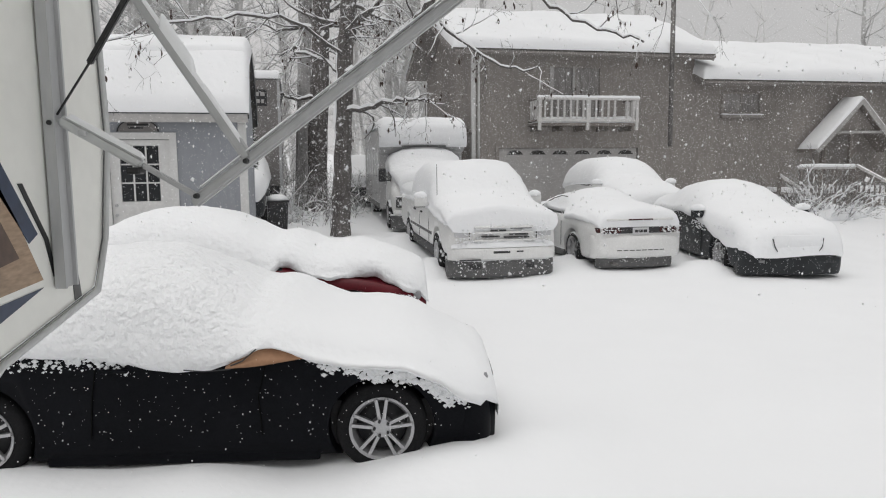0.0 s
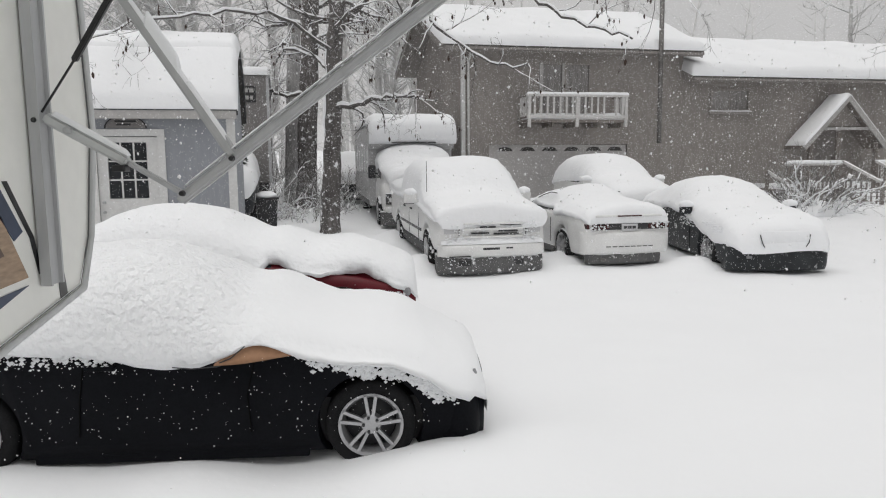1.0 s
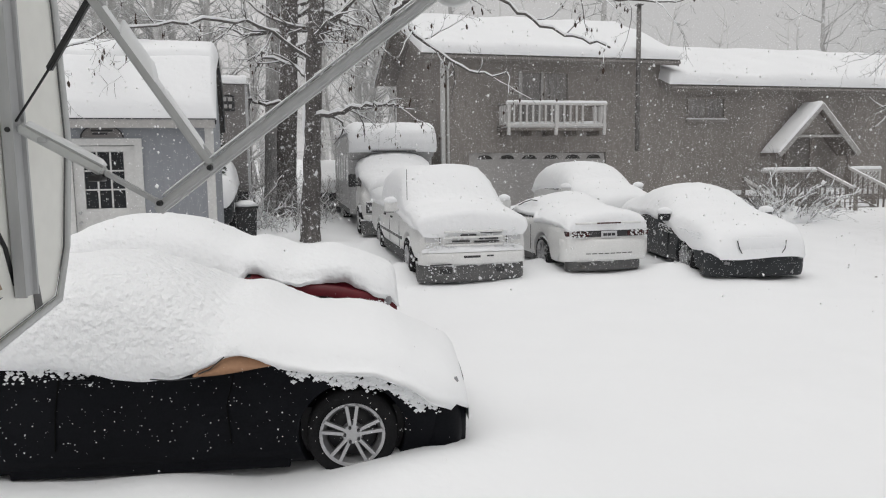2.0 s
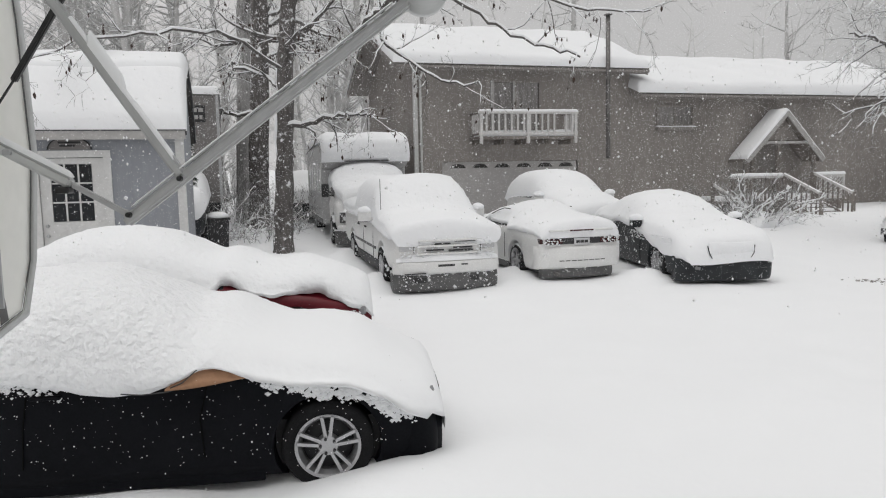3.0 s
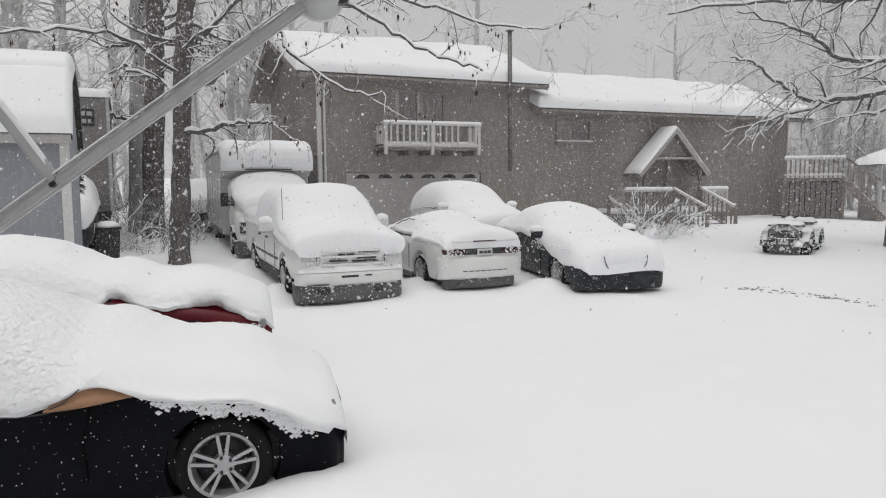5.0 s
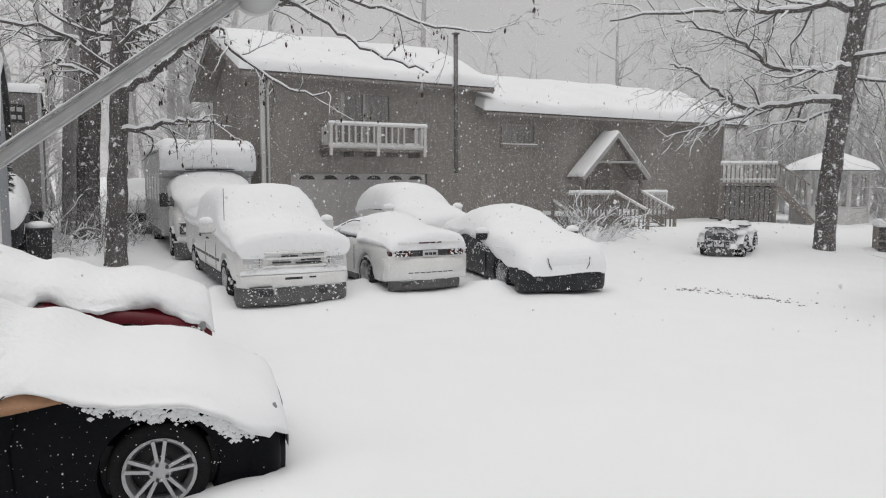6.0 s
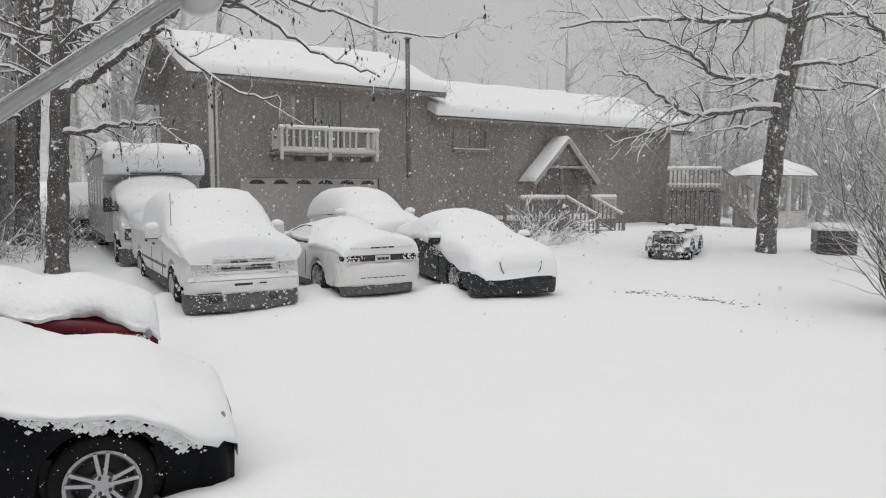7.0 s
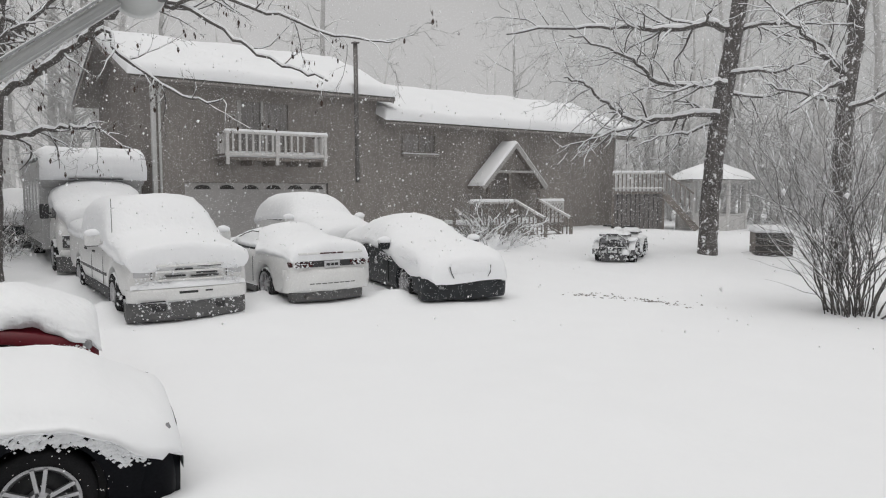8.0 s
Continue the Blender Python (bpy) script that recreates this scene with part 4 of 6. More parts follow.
# snow-covered car behind the shed
FC = pose(-5.55, 19.0, 0.62, 0, 0, -78)
far_car, st = make_car("parked_car", SUV, FC, GREY_PAINT, "parked car with a snow-heaped bonnet behind the shed", 1.4, -1.3, "truck", 0.37, 0.45)
snow_on_car("snow_cover", fine_stations(SUV, 60), 0.24, 0.06, m=FC, label="thick fresh snow lying over the parked car", seed=31)

# snow-covered car beyond the bus
GC = pose(-3.15, 28.5, 0.45, 0, 0, -84)
back_car, st = make_car("parked_car", SUV, GC, GREY_PAINT, "dark parked car under deep snow beyond the bus", 1.4, -1.3, "truck", 0.37, 0.45)
snow_on_car("snow_cover", fine_stations(SUV, 60), 0.22, 0.06, m=GC, label="thick fresh snow lying over the far parked car", seed=33,
            droop=lambda x, sg: np.interp(x, [-2.3, 1.8, 2.3], [-.05, .0, -.1]))

# ---------------------------------------------------------------- bus with a box body behind its cab
BU = pose(-.60, 20.75, 0.38, 0, 0, -80)
bus = thing("shuttle_bus", BU, "white shuttle bus with a snow-capped box body", "bus")
part("box_body", boxes((-5.6, -.02, -1.2, 1.2, .45, 2.72), bevel=.06), SILVER_PAINT, bus)
cap_bm = prism([(-.05, 2.02), (.2, 2.06), (.42, 2.2), (.5, 2.42), (.40, 2.66), (.2, 2.76), (-.05, 2.78)], "y", -1.2, 1.2)
bmesh.ops.bevel(cap_bm, geom=[e for e in cap_bm.edges], offset=.03, segments=2, affect="EDGES")
part("cab_overhang", cap_bm, SILVER_PAINT, bus)
CAB = [(1.70, .95, .78, .8, .94, .42), (1.62, 1.08, .82, .98, 1.0, .38), (1.40, 1.2, .86, 1.1, 1.02, .38), (1.22, 1.3, .92, 1.14, 1.02, .38), (.62, 1.97, .95, 1.2, 1.02, .38), (-.1, 1.98, .95, 1.2, 1.02, .38)]
stb = fine_stations(CAB, 40)
put("cab", body_mesh("cab", stb, WHITE_PAINT, (1.0,), .45, .40), bus)
put("cab_window", mesh_of("cab_window", *patch(stb, .1, .95, .1, .85, 1), GLASS), bus)
put("cab_window", mesh_of("cab_window", *patch(stb, .1, .95, .1, .85, -1), GLASS), bus)
bowed_bumper("bumper", bus, GREY_PLASTIC, 1.90, .4, 1.08, .04, .42, .05, .03)
part("bumper_shelf", boxes((1.55, 1.88, -1.0, 1.0, .42, .55), bevel=.05), WHITE_PAINT, bus)
part("grille", boxes((1.66, 1.75, -.60, .60, .58, .92), bevel=.02), DARK_PLASTIC, bus)
for z in (.66, .74, .82):
    part("grille_bar", boxes((1.745, 1.765, -.57, .57, z - .015, z + .015), bevel=.005), GREY_PLASTIC, bus)
for sd in (1, -1):
    part("headlight", boxes((1.66, 1.75, sd * .78 - .15, sd * .78 + .15, .60, .9), bevel=.02), SNOWY_PLASTIC, bus)
    for x in (1.0, -3.9):
        add_wheel(bus, "truck", x, sd * .95, .39)
    for k in range(5):
        x = -.55 - .95 * k
        win = part("side_window", boxes((x - .36, x + .36, sd * 1.2 - .012, sd * 1.2 + .012, 1.35, 2.2), bevel=.008), GLASS, bus)
        wall_x("window_frame", x - .40, x + .40, 1.31, 2.24, sd * 1.2 - .018, sd * 1.2 + .018, [(x - .36, x + .36, 1.35, 2.2)], ALU, win)
    part("skirt", boxes((-5.5, -.1, sd * 1.19 - .02, sd * 1.19 + .02, .46, .62), bevel=.01), GREY_PLASTIC, bus)
    mirror(bus, 1.05, sd * 1.22, 1.45, DARK_PLASTIC, (.08, .2, .36))
    seam(bus, [(1.0, sd * .99, 1.3), (1.05, sd * 1.22, 1.31)], DARK_PLASTIC, .03, "mirror_arm")
inner = [(-5.62, 2.70), (-5.5, 2.74), (-3, 2.74), (-1, 2.75), (.1, 2.76), (.3, 2.72), (.43, 2.6), (.5, 2.42), (.46, 2.26), (.42, 2.2)]
outer = [(-5.72, 2.74), (-5.62, 2.96), (-3, 3.04), (-1, 3.03), (.1, 3.03), (.42, 2.97), (.63, 2.78), (.69, 2.5), (.64, 2.27), (.48, 2.2)]
v, f, nv = [], [], 29
for i in range(28):
    t = i / 27 * (len(inner) - 1)
    k = min(len(inner) - 2, int(t))
    e = t - k
    a = [inner[k][c] + (inner[k + 1][c] - inner[k][c]) * e for c in (0, 1)]
    b = [outer[k][c] + (outer[k + 1][c] - outer[k][c]) * e for c in (0, 1)]
    for j in range(nv):
        y = -1.24 * math.cos(math.pi * j / (nv - 1))
        q = math.sqrt(max(0, 1 - (1 - min(1, (1.24 - abs(y)) / .2)) ** 2)) * (1 + .15 * wob(b[0], y, 2, 1.5))
        v.append((a[0] + (b[0] - a[0]) * q, y, a[1] + (b[1] - a[1]) * q + .015 * wob(b[0], y, 5, 4)))
for i in range(27):
    for j in range(nv - 1):
        f.append((i * nv + j, (i + 1) * nv + j, (i + 1) * nv + j + 1, i * nv + j + 1))
tagged(put("snow_cover", mesh_of("snow_cover", v, f, SNOW), None, "", BU), "deep pillow of snow on the bus roof", "snow")
part("marker_bar", boxes((.58, .67, -.62, .62, 2.215, 2.24), bevel=.004), DARK_PLASTIC, bus)
snow_on_car("snow_cover", stb, 0.22, 0.01, m=BU, front=.02, back=.0, ragged=.03, droop=lambda x, sg: np.interp(x, [-.1, .7, 1.1, 1.4, 1.7], [-.30, -.42, -.22, -.12, -.16]), label="thick snow over the bus bonnet and windscreen", seed=41)

# ---------------------------------------------------------------- house
H = pose(1.15, 23.31, 0, 0, 0, 12)
house = thing("house", H, "two storey brown wooden house with snowy roofs", "house")


def window(parent, x0, x1, z0, z1, y=-0.02, frame_m=None, bars=1, sill=True):
    fm = frame_m or FASCIA
    win = part("window", boxes((x0, x1, y + .05, y + .07, z0, z1)), HOUSE_GLASS, parent)
    t = .06
    wall_x("window_frame", x0 - t, x1 + t, z0 - t, z1 + t, y - .03, y + .04, [(x0, x1, z0, z1)], fm, win)
    for k in range(bars):
        xm = x0 + (x1 - x0) * (k + 1) / (bars + 1)
        part("glazing_bar", boxes((xm - .025, xm + .025, y + .02, y + .048, z0, z1)), fm, win)
    return win


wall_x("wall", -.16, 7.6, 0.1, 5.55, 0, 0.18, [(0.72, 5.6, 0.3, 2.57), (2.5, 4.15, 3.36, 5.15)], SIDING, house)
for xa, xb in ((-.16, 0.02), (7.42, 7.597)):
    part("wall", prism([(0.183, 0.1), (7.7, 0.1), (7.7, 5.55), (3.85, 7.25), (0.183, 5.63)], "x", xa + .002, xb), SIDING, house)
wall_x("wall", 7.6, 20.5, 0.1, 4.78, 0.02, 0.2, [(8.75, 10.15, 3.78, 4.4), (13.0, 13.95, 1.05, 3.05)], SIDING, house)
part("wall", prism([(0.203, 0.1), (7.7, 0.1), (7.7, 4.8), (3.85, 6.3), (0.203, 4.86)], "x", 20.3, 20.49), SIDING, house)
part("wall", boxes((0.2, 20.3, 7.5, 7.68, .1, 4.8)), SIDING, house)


def gable_roof(x0, x1, z_eave, z_ridge, y_eave, y_ridge, y_back, thick=0.14, deep=0.28, seed=0.0):
    part("roof", prism([(y_eave, z_eave), (y_ridge, z_ridge), (y_back, z_eave), (y_back, z_eave + thick), (y_ridge, z_ridge + thick), (y_eave, z_eave + thick)], "x", x0, x1), FASCIA, house)
    fas = boxes((x0, x1, y_eave - 0.04, y_eave - 0.003, z_eave - 0.06, z_eave + thick + 0.02))
    for xx in (x0 - .022, x1 + .022):
        bar(fas, (xx, y_eave, z_eave + 0.03), (xx, y_ridge, z_ridge + 0.03), 0.04, 0.24)
        bar(fas, (xx, y_ridge, z_ridge + 0.03), (xx, y_back, z_eave + 0.03), 0.04, 0.24)
    part("fascia", fas, FASCIA, house)
    g = boxes((x0, x1, y_eave - .14, y_eave - .045, z_eave - .02, z_eave + .07), bevel=.02)
    part("gutter", g, FASCIA, house)
    for a in (y_eave - 0.16, y_back + 0.1):
        sn = snow_sheet("roof_snow", 90, 18, lambda u, w: (x0 - 0.08 + (x1 - x0 + 0.16) * u, a + (y_ridge + .02 * (1 if a < 0 else -1) - a) * w, z_eave + thick + (z_ridge - z_eave) * w), deep, 0.2, 0.014, 0.03, seed=seed)
        sn.matrix_world = H
        tagged(sn, "deep smooth snow lying on the house roof", "snow")


gable_roof(-0.92, 7.93, 5.50, 7.28, -0.6, 3.85, 8.3, deep=.30)
gable_roof(7.62, 21.25, 4.70, 6.38, -0.55, 3.85, 8.3, deep=.35, seed=5)
for k in range(4):
    part("garage_panel", boxes((0.74, 5.58, 0.06, 0.10, 0.42 + k * 0.535, 0.42 + (k + 1) * 0.535 - 0.003), bevel=0.002), GARAGE, house, "pale garage door panel")
for k in range(6):
    x = 1.0 + .78 * k
    part("garage_window", prism([(x, 2.36), (x + .1, 2.47), (x + .28, 2.5), (x + .46, 2.47), (x + .56, 2.36)], "y", .045, .058), SHINGLE, house)
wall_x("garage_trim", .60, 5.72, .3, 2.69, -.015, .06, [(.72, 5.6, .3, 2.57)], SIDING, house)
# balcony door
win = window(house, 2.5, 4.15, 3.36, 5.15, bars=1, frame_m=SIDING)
for xa, xb in ((2.42, 2.54), (3.2, 3.28)):
    part("door_post", boxes((xa, xb, -.055, -.003, 3.3, 5.2)), TRIM, house)
window(house, 8.75, 10.15, 3.78, 4.4, bars=1, frame_m=SIDING)
part("window_sill", boxes((8.65, 10.25, -.16, -.003, 3.58, 3.68), bevel=.01), FASCIA, house)
ob = snow_sheet("sill_snow", 12, 3, lambda u, w: (8.65 + 1.6 * u, -.16 + .17 * w, 3.682), .05, .05, .02)
ob.matrix_world = H
tagged(ob, "strip of snow on a window sill", "snow")
d1 = part("front_door", boxes((13.0, 13.95, .08, .13, 1.05, 3.05), bevel=.01), FASCIA, house, "dark front door under the porch")
part("door_handle", boxes((13.8, 13.86, .03, .08, 2.0, 2.07), bevel=.01), PIPE, d1)
# corner boards and downpipe
part("corner_board", boxes((-.19, -.07, -.025, -.002, .3, 5.5), (-.19, -.163, -.002, .12, .3, 5.5)), WHITE_TRIM, house)
dp = Tubes()
dp.tube([(.02, -.55, 5.5), (.02, -.1, 5.24), (.02, -.07, 5.0), (.02, -.07, .5)], [.04, .04, .04, .04], 8)
put("downpipe", dp.mesh("downpipe", WHITE_TRIM), house, "pale downpipe")
part("corner_board", boxes((20.45, 20.53, -.01, .018, .5, 4.7)), TRIM, house)
# balcony
bal = thing("balcony", H, "white wooden balcony with snow on its rail", "balcony")
part("floor", boxes((1.68, 5.06, -.98, -.003, 3.26, 3.36), bevel=.01), GREY_WOOD, bal)
for x in (1.8, 2.55, 3.3, 4.1, 4.9):
    part("joist", boxes((x - .03, x + .03, -.95, -.01, 3.10, 3.255)), GREY_WOOD, bal)
for x in (1.74, 3.34, 5.02):
    part("post", boxes((x - .05, x + .05, -1.03, -.93, 3.12, 4.1), bevel=.008), RAIL_WHITE, bal)
part("top_rail", boxes((1.66, 5.10, -1.05, -.91, 4.06, 4.13), bevel=.01), RAIL_WHITE, bal)
part("bottom_rail", boxes((1.66, 5.10, -1.01, -.95, 3.38, 3.48), bevel=.01), RAIL_WHITE, bal)
for x in (1.73, 5.03):
    for z in (4.06, 3.40):
        part("side_rail", boxes((x - .035, x + .035, -.93, -.01, z, z + .06), bevel=.006), GREY_WOOD, bal)
slat = part("baluster", boxes((-.03, .03, -.025, .025, 3.46, 4.07), bevel=.006), RAIL_WHITE, bal, m=pose(1.92, -.98, 0))
for k in range(1, 15):
    x = 1.92 + .213 * k
    if abs(x - 3.34) > .07:
        put("baluster", slat.data, bal, "", pose(x, -.98, 0, 0, 0 if k != 12 else 7, 0))
for k in range(4):
    for x in (1.73, 5.03):
        put("baluster", slat.data, bal, "", pose(x, -.2 - .2 * k, 0, 0, 0, 90))
ob = snow_sheet("rail_snow", 30, 3, lambda u, w: (1.66 + 3.44 * u, -1.05 + .14 * w, 4.13), .07, .05, .012)
ob.matrix_world = H
tagged(ob, "line of snow along the balcony rail", "snow")
ob = snow_sheet("balcony_snow", 20, 8, lambda u, w: (1.8 + 3.16 * u, -.92 + .88 * w, 3.363), .18, .1, .02)
ob.matrix_world = H
tagged(ob, "snow lying on the balcony floor", "snow")
# stove pipe on the front wall
sp = thing("stove_pipe", H, "dark metal stove pipe rising past the eave", "pipe")
tb = Tubes()
tb.tube([(6.35, -.78, 2.6), (6.33, -.78, 4.2), (6.29, -.8, 7.3)], [.075, .075, .075], 12)
put("pipe", tb.mesh("pipe", PIPE), sp)
part("pipe_cap", boxes((6.18, 6.40, -.91, -.69, 7.28, 7.33), bevel=.02), PIPE, sp)

# ---------------------------------------------------------------- porch and steps
porch = thing("porch", H, "gabled wooden porch with steps and lattice rails", "porch")
UC, HW, ZE, ZP, YF = 12.83, 1.72, 2.50, 4.10, -1.85
RC0, RH, YR = 13.42, 1.55, -1.0
part("roof", prism([(RC0 - RH - .12, ZE - .12), (RC0, ZP), (RC0 + RH + .12, ZE - .12), (RC0 + RH + .12, ZE), (RC0, ZP + .13), (RC0 - RH - .12, ZE)], "y", YR, 0.0), GREY_WOOD, porch)
bm = bmesh.new()
bar(bm, (RC0 - RH - .14, YR - .03, ZE - .08), (RC0, YR - .03, ZP + .06), .05, .2)
bar(bm, (RC0 + RH + .14, YR - .032, ZE - .08), (RC0, YR - .032, ZP + .06), .05, .2)
part("barge_board", bm, TRIM, porch)
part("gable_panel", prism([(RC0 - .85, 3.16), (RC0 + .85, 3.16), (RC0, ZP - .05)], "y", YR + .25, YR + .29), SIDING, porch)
part("beam", boxes((RC0 - RH + .55, RC0 + RH - .55, YR + .06, YR + .16, 3.03, 3.12), bevel=.01), TRIM, porch)
for x, zt in ((RC0 - RH + .2, 2.6), (RC0 + RH - .2, 2.6), (RC0 - .25, 3.02)):
    part("post", boxes((x - .06, x + .06, YR + .05, YR + .17, 1.05, zt), bevel=.008), GREY_WOOD, porch)
DZ = 1.05
part("deck", boxes((10.4, 15.3, YF, -.003, DZ - .1, DZ), bevel=.01), GREY_WOOD, porch)
for k in range(16):
    x = 10.42 + .3 * k
    if not 12.6 < x + .14 < 13.9:
        part("skirt_board", boxes((x, x + .28, YF + .02, YF + .05, .3, DZ - .105)), GREY_WOOD, porch)
for k in range(5):
    z, y = DZ - .12 * (k + 1), YF - .34 * (k + 1)
    part("step", boxes((12.66, 13.9, y, y + .36, z - .05, z), bevel=.008), GREY_WOOD, porch)
    part("riser", boxes((12.69, 13.87, y + .33, y + .35, z - .12, z - .052)), GREY_WOOD, porch)
for x in (12.62, 13.94):
    bm = bmesh.new()
    bar(bm, (x, YF, DZ - .06), (x, YF - 1.7, .40), .05, .24)
    part("stringer", bm, GREY_WOOD, porch)
    bm = bmesh.new()
    bar(bm, (x, YF, 1.95), (x, YF - 1.7, 1.30), .10, .08)
    part("hand_rail", bm, RAIL_WHITE, porch)
    part("newel", boxes((x - .05, x + .05, YF - 1.75, YF - 1.65, .3, 1.36), bevel=.006), GREY_WOOD, porch)
    part("newel", boxes((x - .05, x + .05, YF - .05, YF + .05, .3, 1.98), bevel=.006), GREY_WOOD, porch)
    for k in range(7):
        y = YF - .17 - .22 * k
        z = 1.92 + (y - YF) / 1.7 * .65
        part("baluster", boxes((x - .02, x + .02, y - .02, y + .02, z - .8, z)), GREY_WOOD, porch)
wall_x("lattice_frame", 14.0, 15.25, DZ, 1.9, YF - .04, YF + .02, [(14.07, 15.18, DZ + .07, 1.81)], RAIL_WHITE, porch)
for k in range(12):
    for sgn in (1, -1):
        x0 = 13.4 + .16 * k
        p, q = ((x0, DZ + .05), (x0 + .78, 1.83)) if sgn > 0 else ((x0 + .78, DZ + .05), (x0, 1.83))
        dx, dz = q[0] - p[0], q[1] - p[1]
        t0, t1 = sorted(((14.05 - p[0]) / dx, (15.2 - p[0]) / dx))
        t0, t1 = max(0, t0), min(1, t1)
        if t1 - t0 > .05:
            bm = bmesh.new()
            bar(bm, (p[0] + dx * t0, YF - .01 + .007 * sgn, p[1] + dz * t0), (p[0] + dx * t1, YF - .01 + .007 * sgn, p[1] + dz * t1), .012, .035, up=(0, 1, 0))
            part("lattice_strip", bm, RAIL_WHITE, porch)
part("deck_rail", boxes((10.4, 12.56, YF - .04, YF + .04, 1.83, 1.9), bevel=.01), RAIL_WHITE, porch)
for k in range(14):
    x = 10.46 + .155 * k
    part("baluster", boxes((x - .025, x + .025, YF - .02, YF + .02, DZ, 1.83)), GREY_WOOD, porch)
bm = bmesh.new()
bar(bm, (9.6, YF - .15, 1.66), (10.35, YF - 1.15, .85), .08, .09)
part("ramp_rail", bm, RAIL_WHITE, porch)
for a, b, z in ((9.6, YF - .15, 1.68), (10.35, YF - 1.15, .9)):
    part("ramp_post", boxes((a - .045, a + .045, b - .045, b + .045, .3, z)), GREY_WOOD, porch)
for k in range(2):
    s0 = RC0 - RH - .16 if k == 0 else RC0 + RH + .16
    ob = snow_sheet("porch_snow", 16, 14, lambda u, w: (s0 + (RC0 - s0) * w, YR - .08 + .97 * u, ZE + (ZP + .12 - ZE) * w), .13 if k == 0 else .08, .08, .02)
    ob.matrix_world = H
    tagged(ob, "snow lying on the porch roof", "snow")
for a, b, c, d, z, t in ((10.4, 12.56, YF - .06, YF + .06, 1.902, .10), (13.98, 15.27, YF - .06, YF + .06, 1.902, .10), (10.5, 15.2, YF + .1, -.1, DZ + .003, .14)):
    ob = snow_sheet("deck_snow", 14, 4, lambda u, w: (a + (b - a) * u, c + (d - c) * w, z), t, .05, .015)
    ob.matrix_world = H
    tagged(ob, "snow lying on the porch deck and rail", "snow")
for k in range(5):
    z, y = DZ - .12 * (k + 1), YF - .34 * (k + 1)
    ob = snow_sheet("step_snow", 8, 4, lambda u, w: (12.68 + 1.2 * u, y + .01 + .32 * w, z + .003), .08, .06, .015)
    ob.matrix_world = H
    tagged(ob, "cushion of snow on a porch step", "snow", "porch steps")

# ---------------------------------------------------------------- shed
S = pose(-3.3, 12.15, 0.0, 0, 0, 12)
shed = thing("shed", S, "blue-grey garden shed with white door and gambrel roof", "shed")
wall_x("wall", -4.6, 0, 0.35, 3.0, 0, 0.1, [(-2.14, -1.2, 0.55, 2.63)], SHED_SIDING, shed)
part("wall", prism([(0.103, 0.35), (3.0, 0.35), (3.0, 3.0), (2.4, 3.95), (1.5, 4.2), (0.6, 3.95), (0.103, 3.0)], "x", -0.1, -0.002), SHED_SIDING, shed)
part("wall", prism([(0.103, 0.35), (3.0, 0.35), (3.0, 3.0), (2.4, 3.95), (1.5, 4.2), (0.6, 3.95), (0.103, 3.0)], "x", -4.6, -4.5), SHED_SIDING, shed)
part("wall", boxes((-4.5, -.1, 2.9, 3.0, .35, 3.0)), SHED_SIDING, shed)
part("roof", prism([(-0.22, 2.95), (0.45, 3.85), (1.5, 4.2), (2.55, 3.85), (3.2, 2.95), (3.2, 3.03), (2.55, 3.93), (1.5, 4.28), (0.45, 3.93), (-0.22, 3.03)], "x", -4.8, 0.06), SHINGLE, shed)
part("fascia", boxes((-4.8, .07, -.26, -.223, 2.90, 3.03)), TRIM, shed)
part("drip_edge", boxes((-4.82, .09, -.275, -.2, 3.032, 3.05)), DARK_PLASTIC, shed)
bm = bmesh.new()
for a, b in (((-.22, 2.98), (.45, 3.88)), ((.45, 3.88), (1.5, 4.23)), ((1.5, 4.23), (2.55, 3.88)), ((2.55, 3.88), (3.2, 2.98))):
    bar(bm, (.075, a[0], a[1]), (.075, b[0], b[1]), .03, .07)
part("rake_board", bm, DARK_PLASTIC, shed)
part("corner_board", boxes((-.11, .02, -.024, -.002, .35, 2.95), (.0, .022, -.002, .1, .35, 2.95)), WHITE_TRIM, shed)
wall_x("door_frame", -2.25, -1.09, .55, 2.74, -.03, .03, [(-2.14, -1.2, .55, 2.63)], WHITE_TRIM, shed)
W0, W1, Z0, Z1 = -1.98, -1.38, 1.62, 2.53
sdoor = wall_x("door", -2.135, -1.205, .56, 2.62, .02, .065, [(W0, W1, Z0, Z1)], WHITE_TRIM, shed)
sdoor["label"] = "white door with nine small panes"
for i in range(3):
    for j in range(3):
        xa, za = W0 + (W1 - W0) * i / 3, Z0 + (Z1 - Z0) * j / 3
        part("pane", boxes((xa + .012, xa + (W1 - W0) / 3 - .012, .045, .052, za + .012, za + (Z1 - Z0) / 3 - .012)), GLASS, sdoor)
for i in (1, 2):
    xm, zm = W0 + (W1 - W0) * i / 3, Z0 + (Z1 - Z0) * i / 3
    part("glazing_bar", boxes((xm - .012, xm + .012, .022, .044, Z0, Z1)), WHITE_TRIM, sdoor)
    part("glazing_bar", boxes((W0, W1, .0235, .042, zm - .012, zm + .012)), WHITE_TRIM, sdoor)
for z in (1.56, 1.40):
    bm = bmesh.new()
    bmesh.ops.create_cone(bm, cap_ends=True, segments=16, radius1=.028, radius2=.022, depth=.06, matrix=pose(-2.07, 0.0, z, 90, 0, 0))
    part("door_knob", bm, ALU, sdoor)
for z0, z1 in ((.66, 1.2),):
    for xa in (-2.03, -1.63):
        part("door_panel", boxes((xa, xa + .34, .012, .02, z0, z1), bevel=.004), WHITE_TRIM, sdoor)
sg = thing("door_sign", S, "dark arched plaque hung over the shed door", "sign")
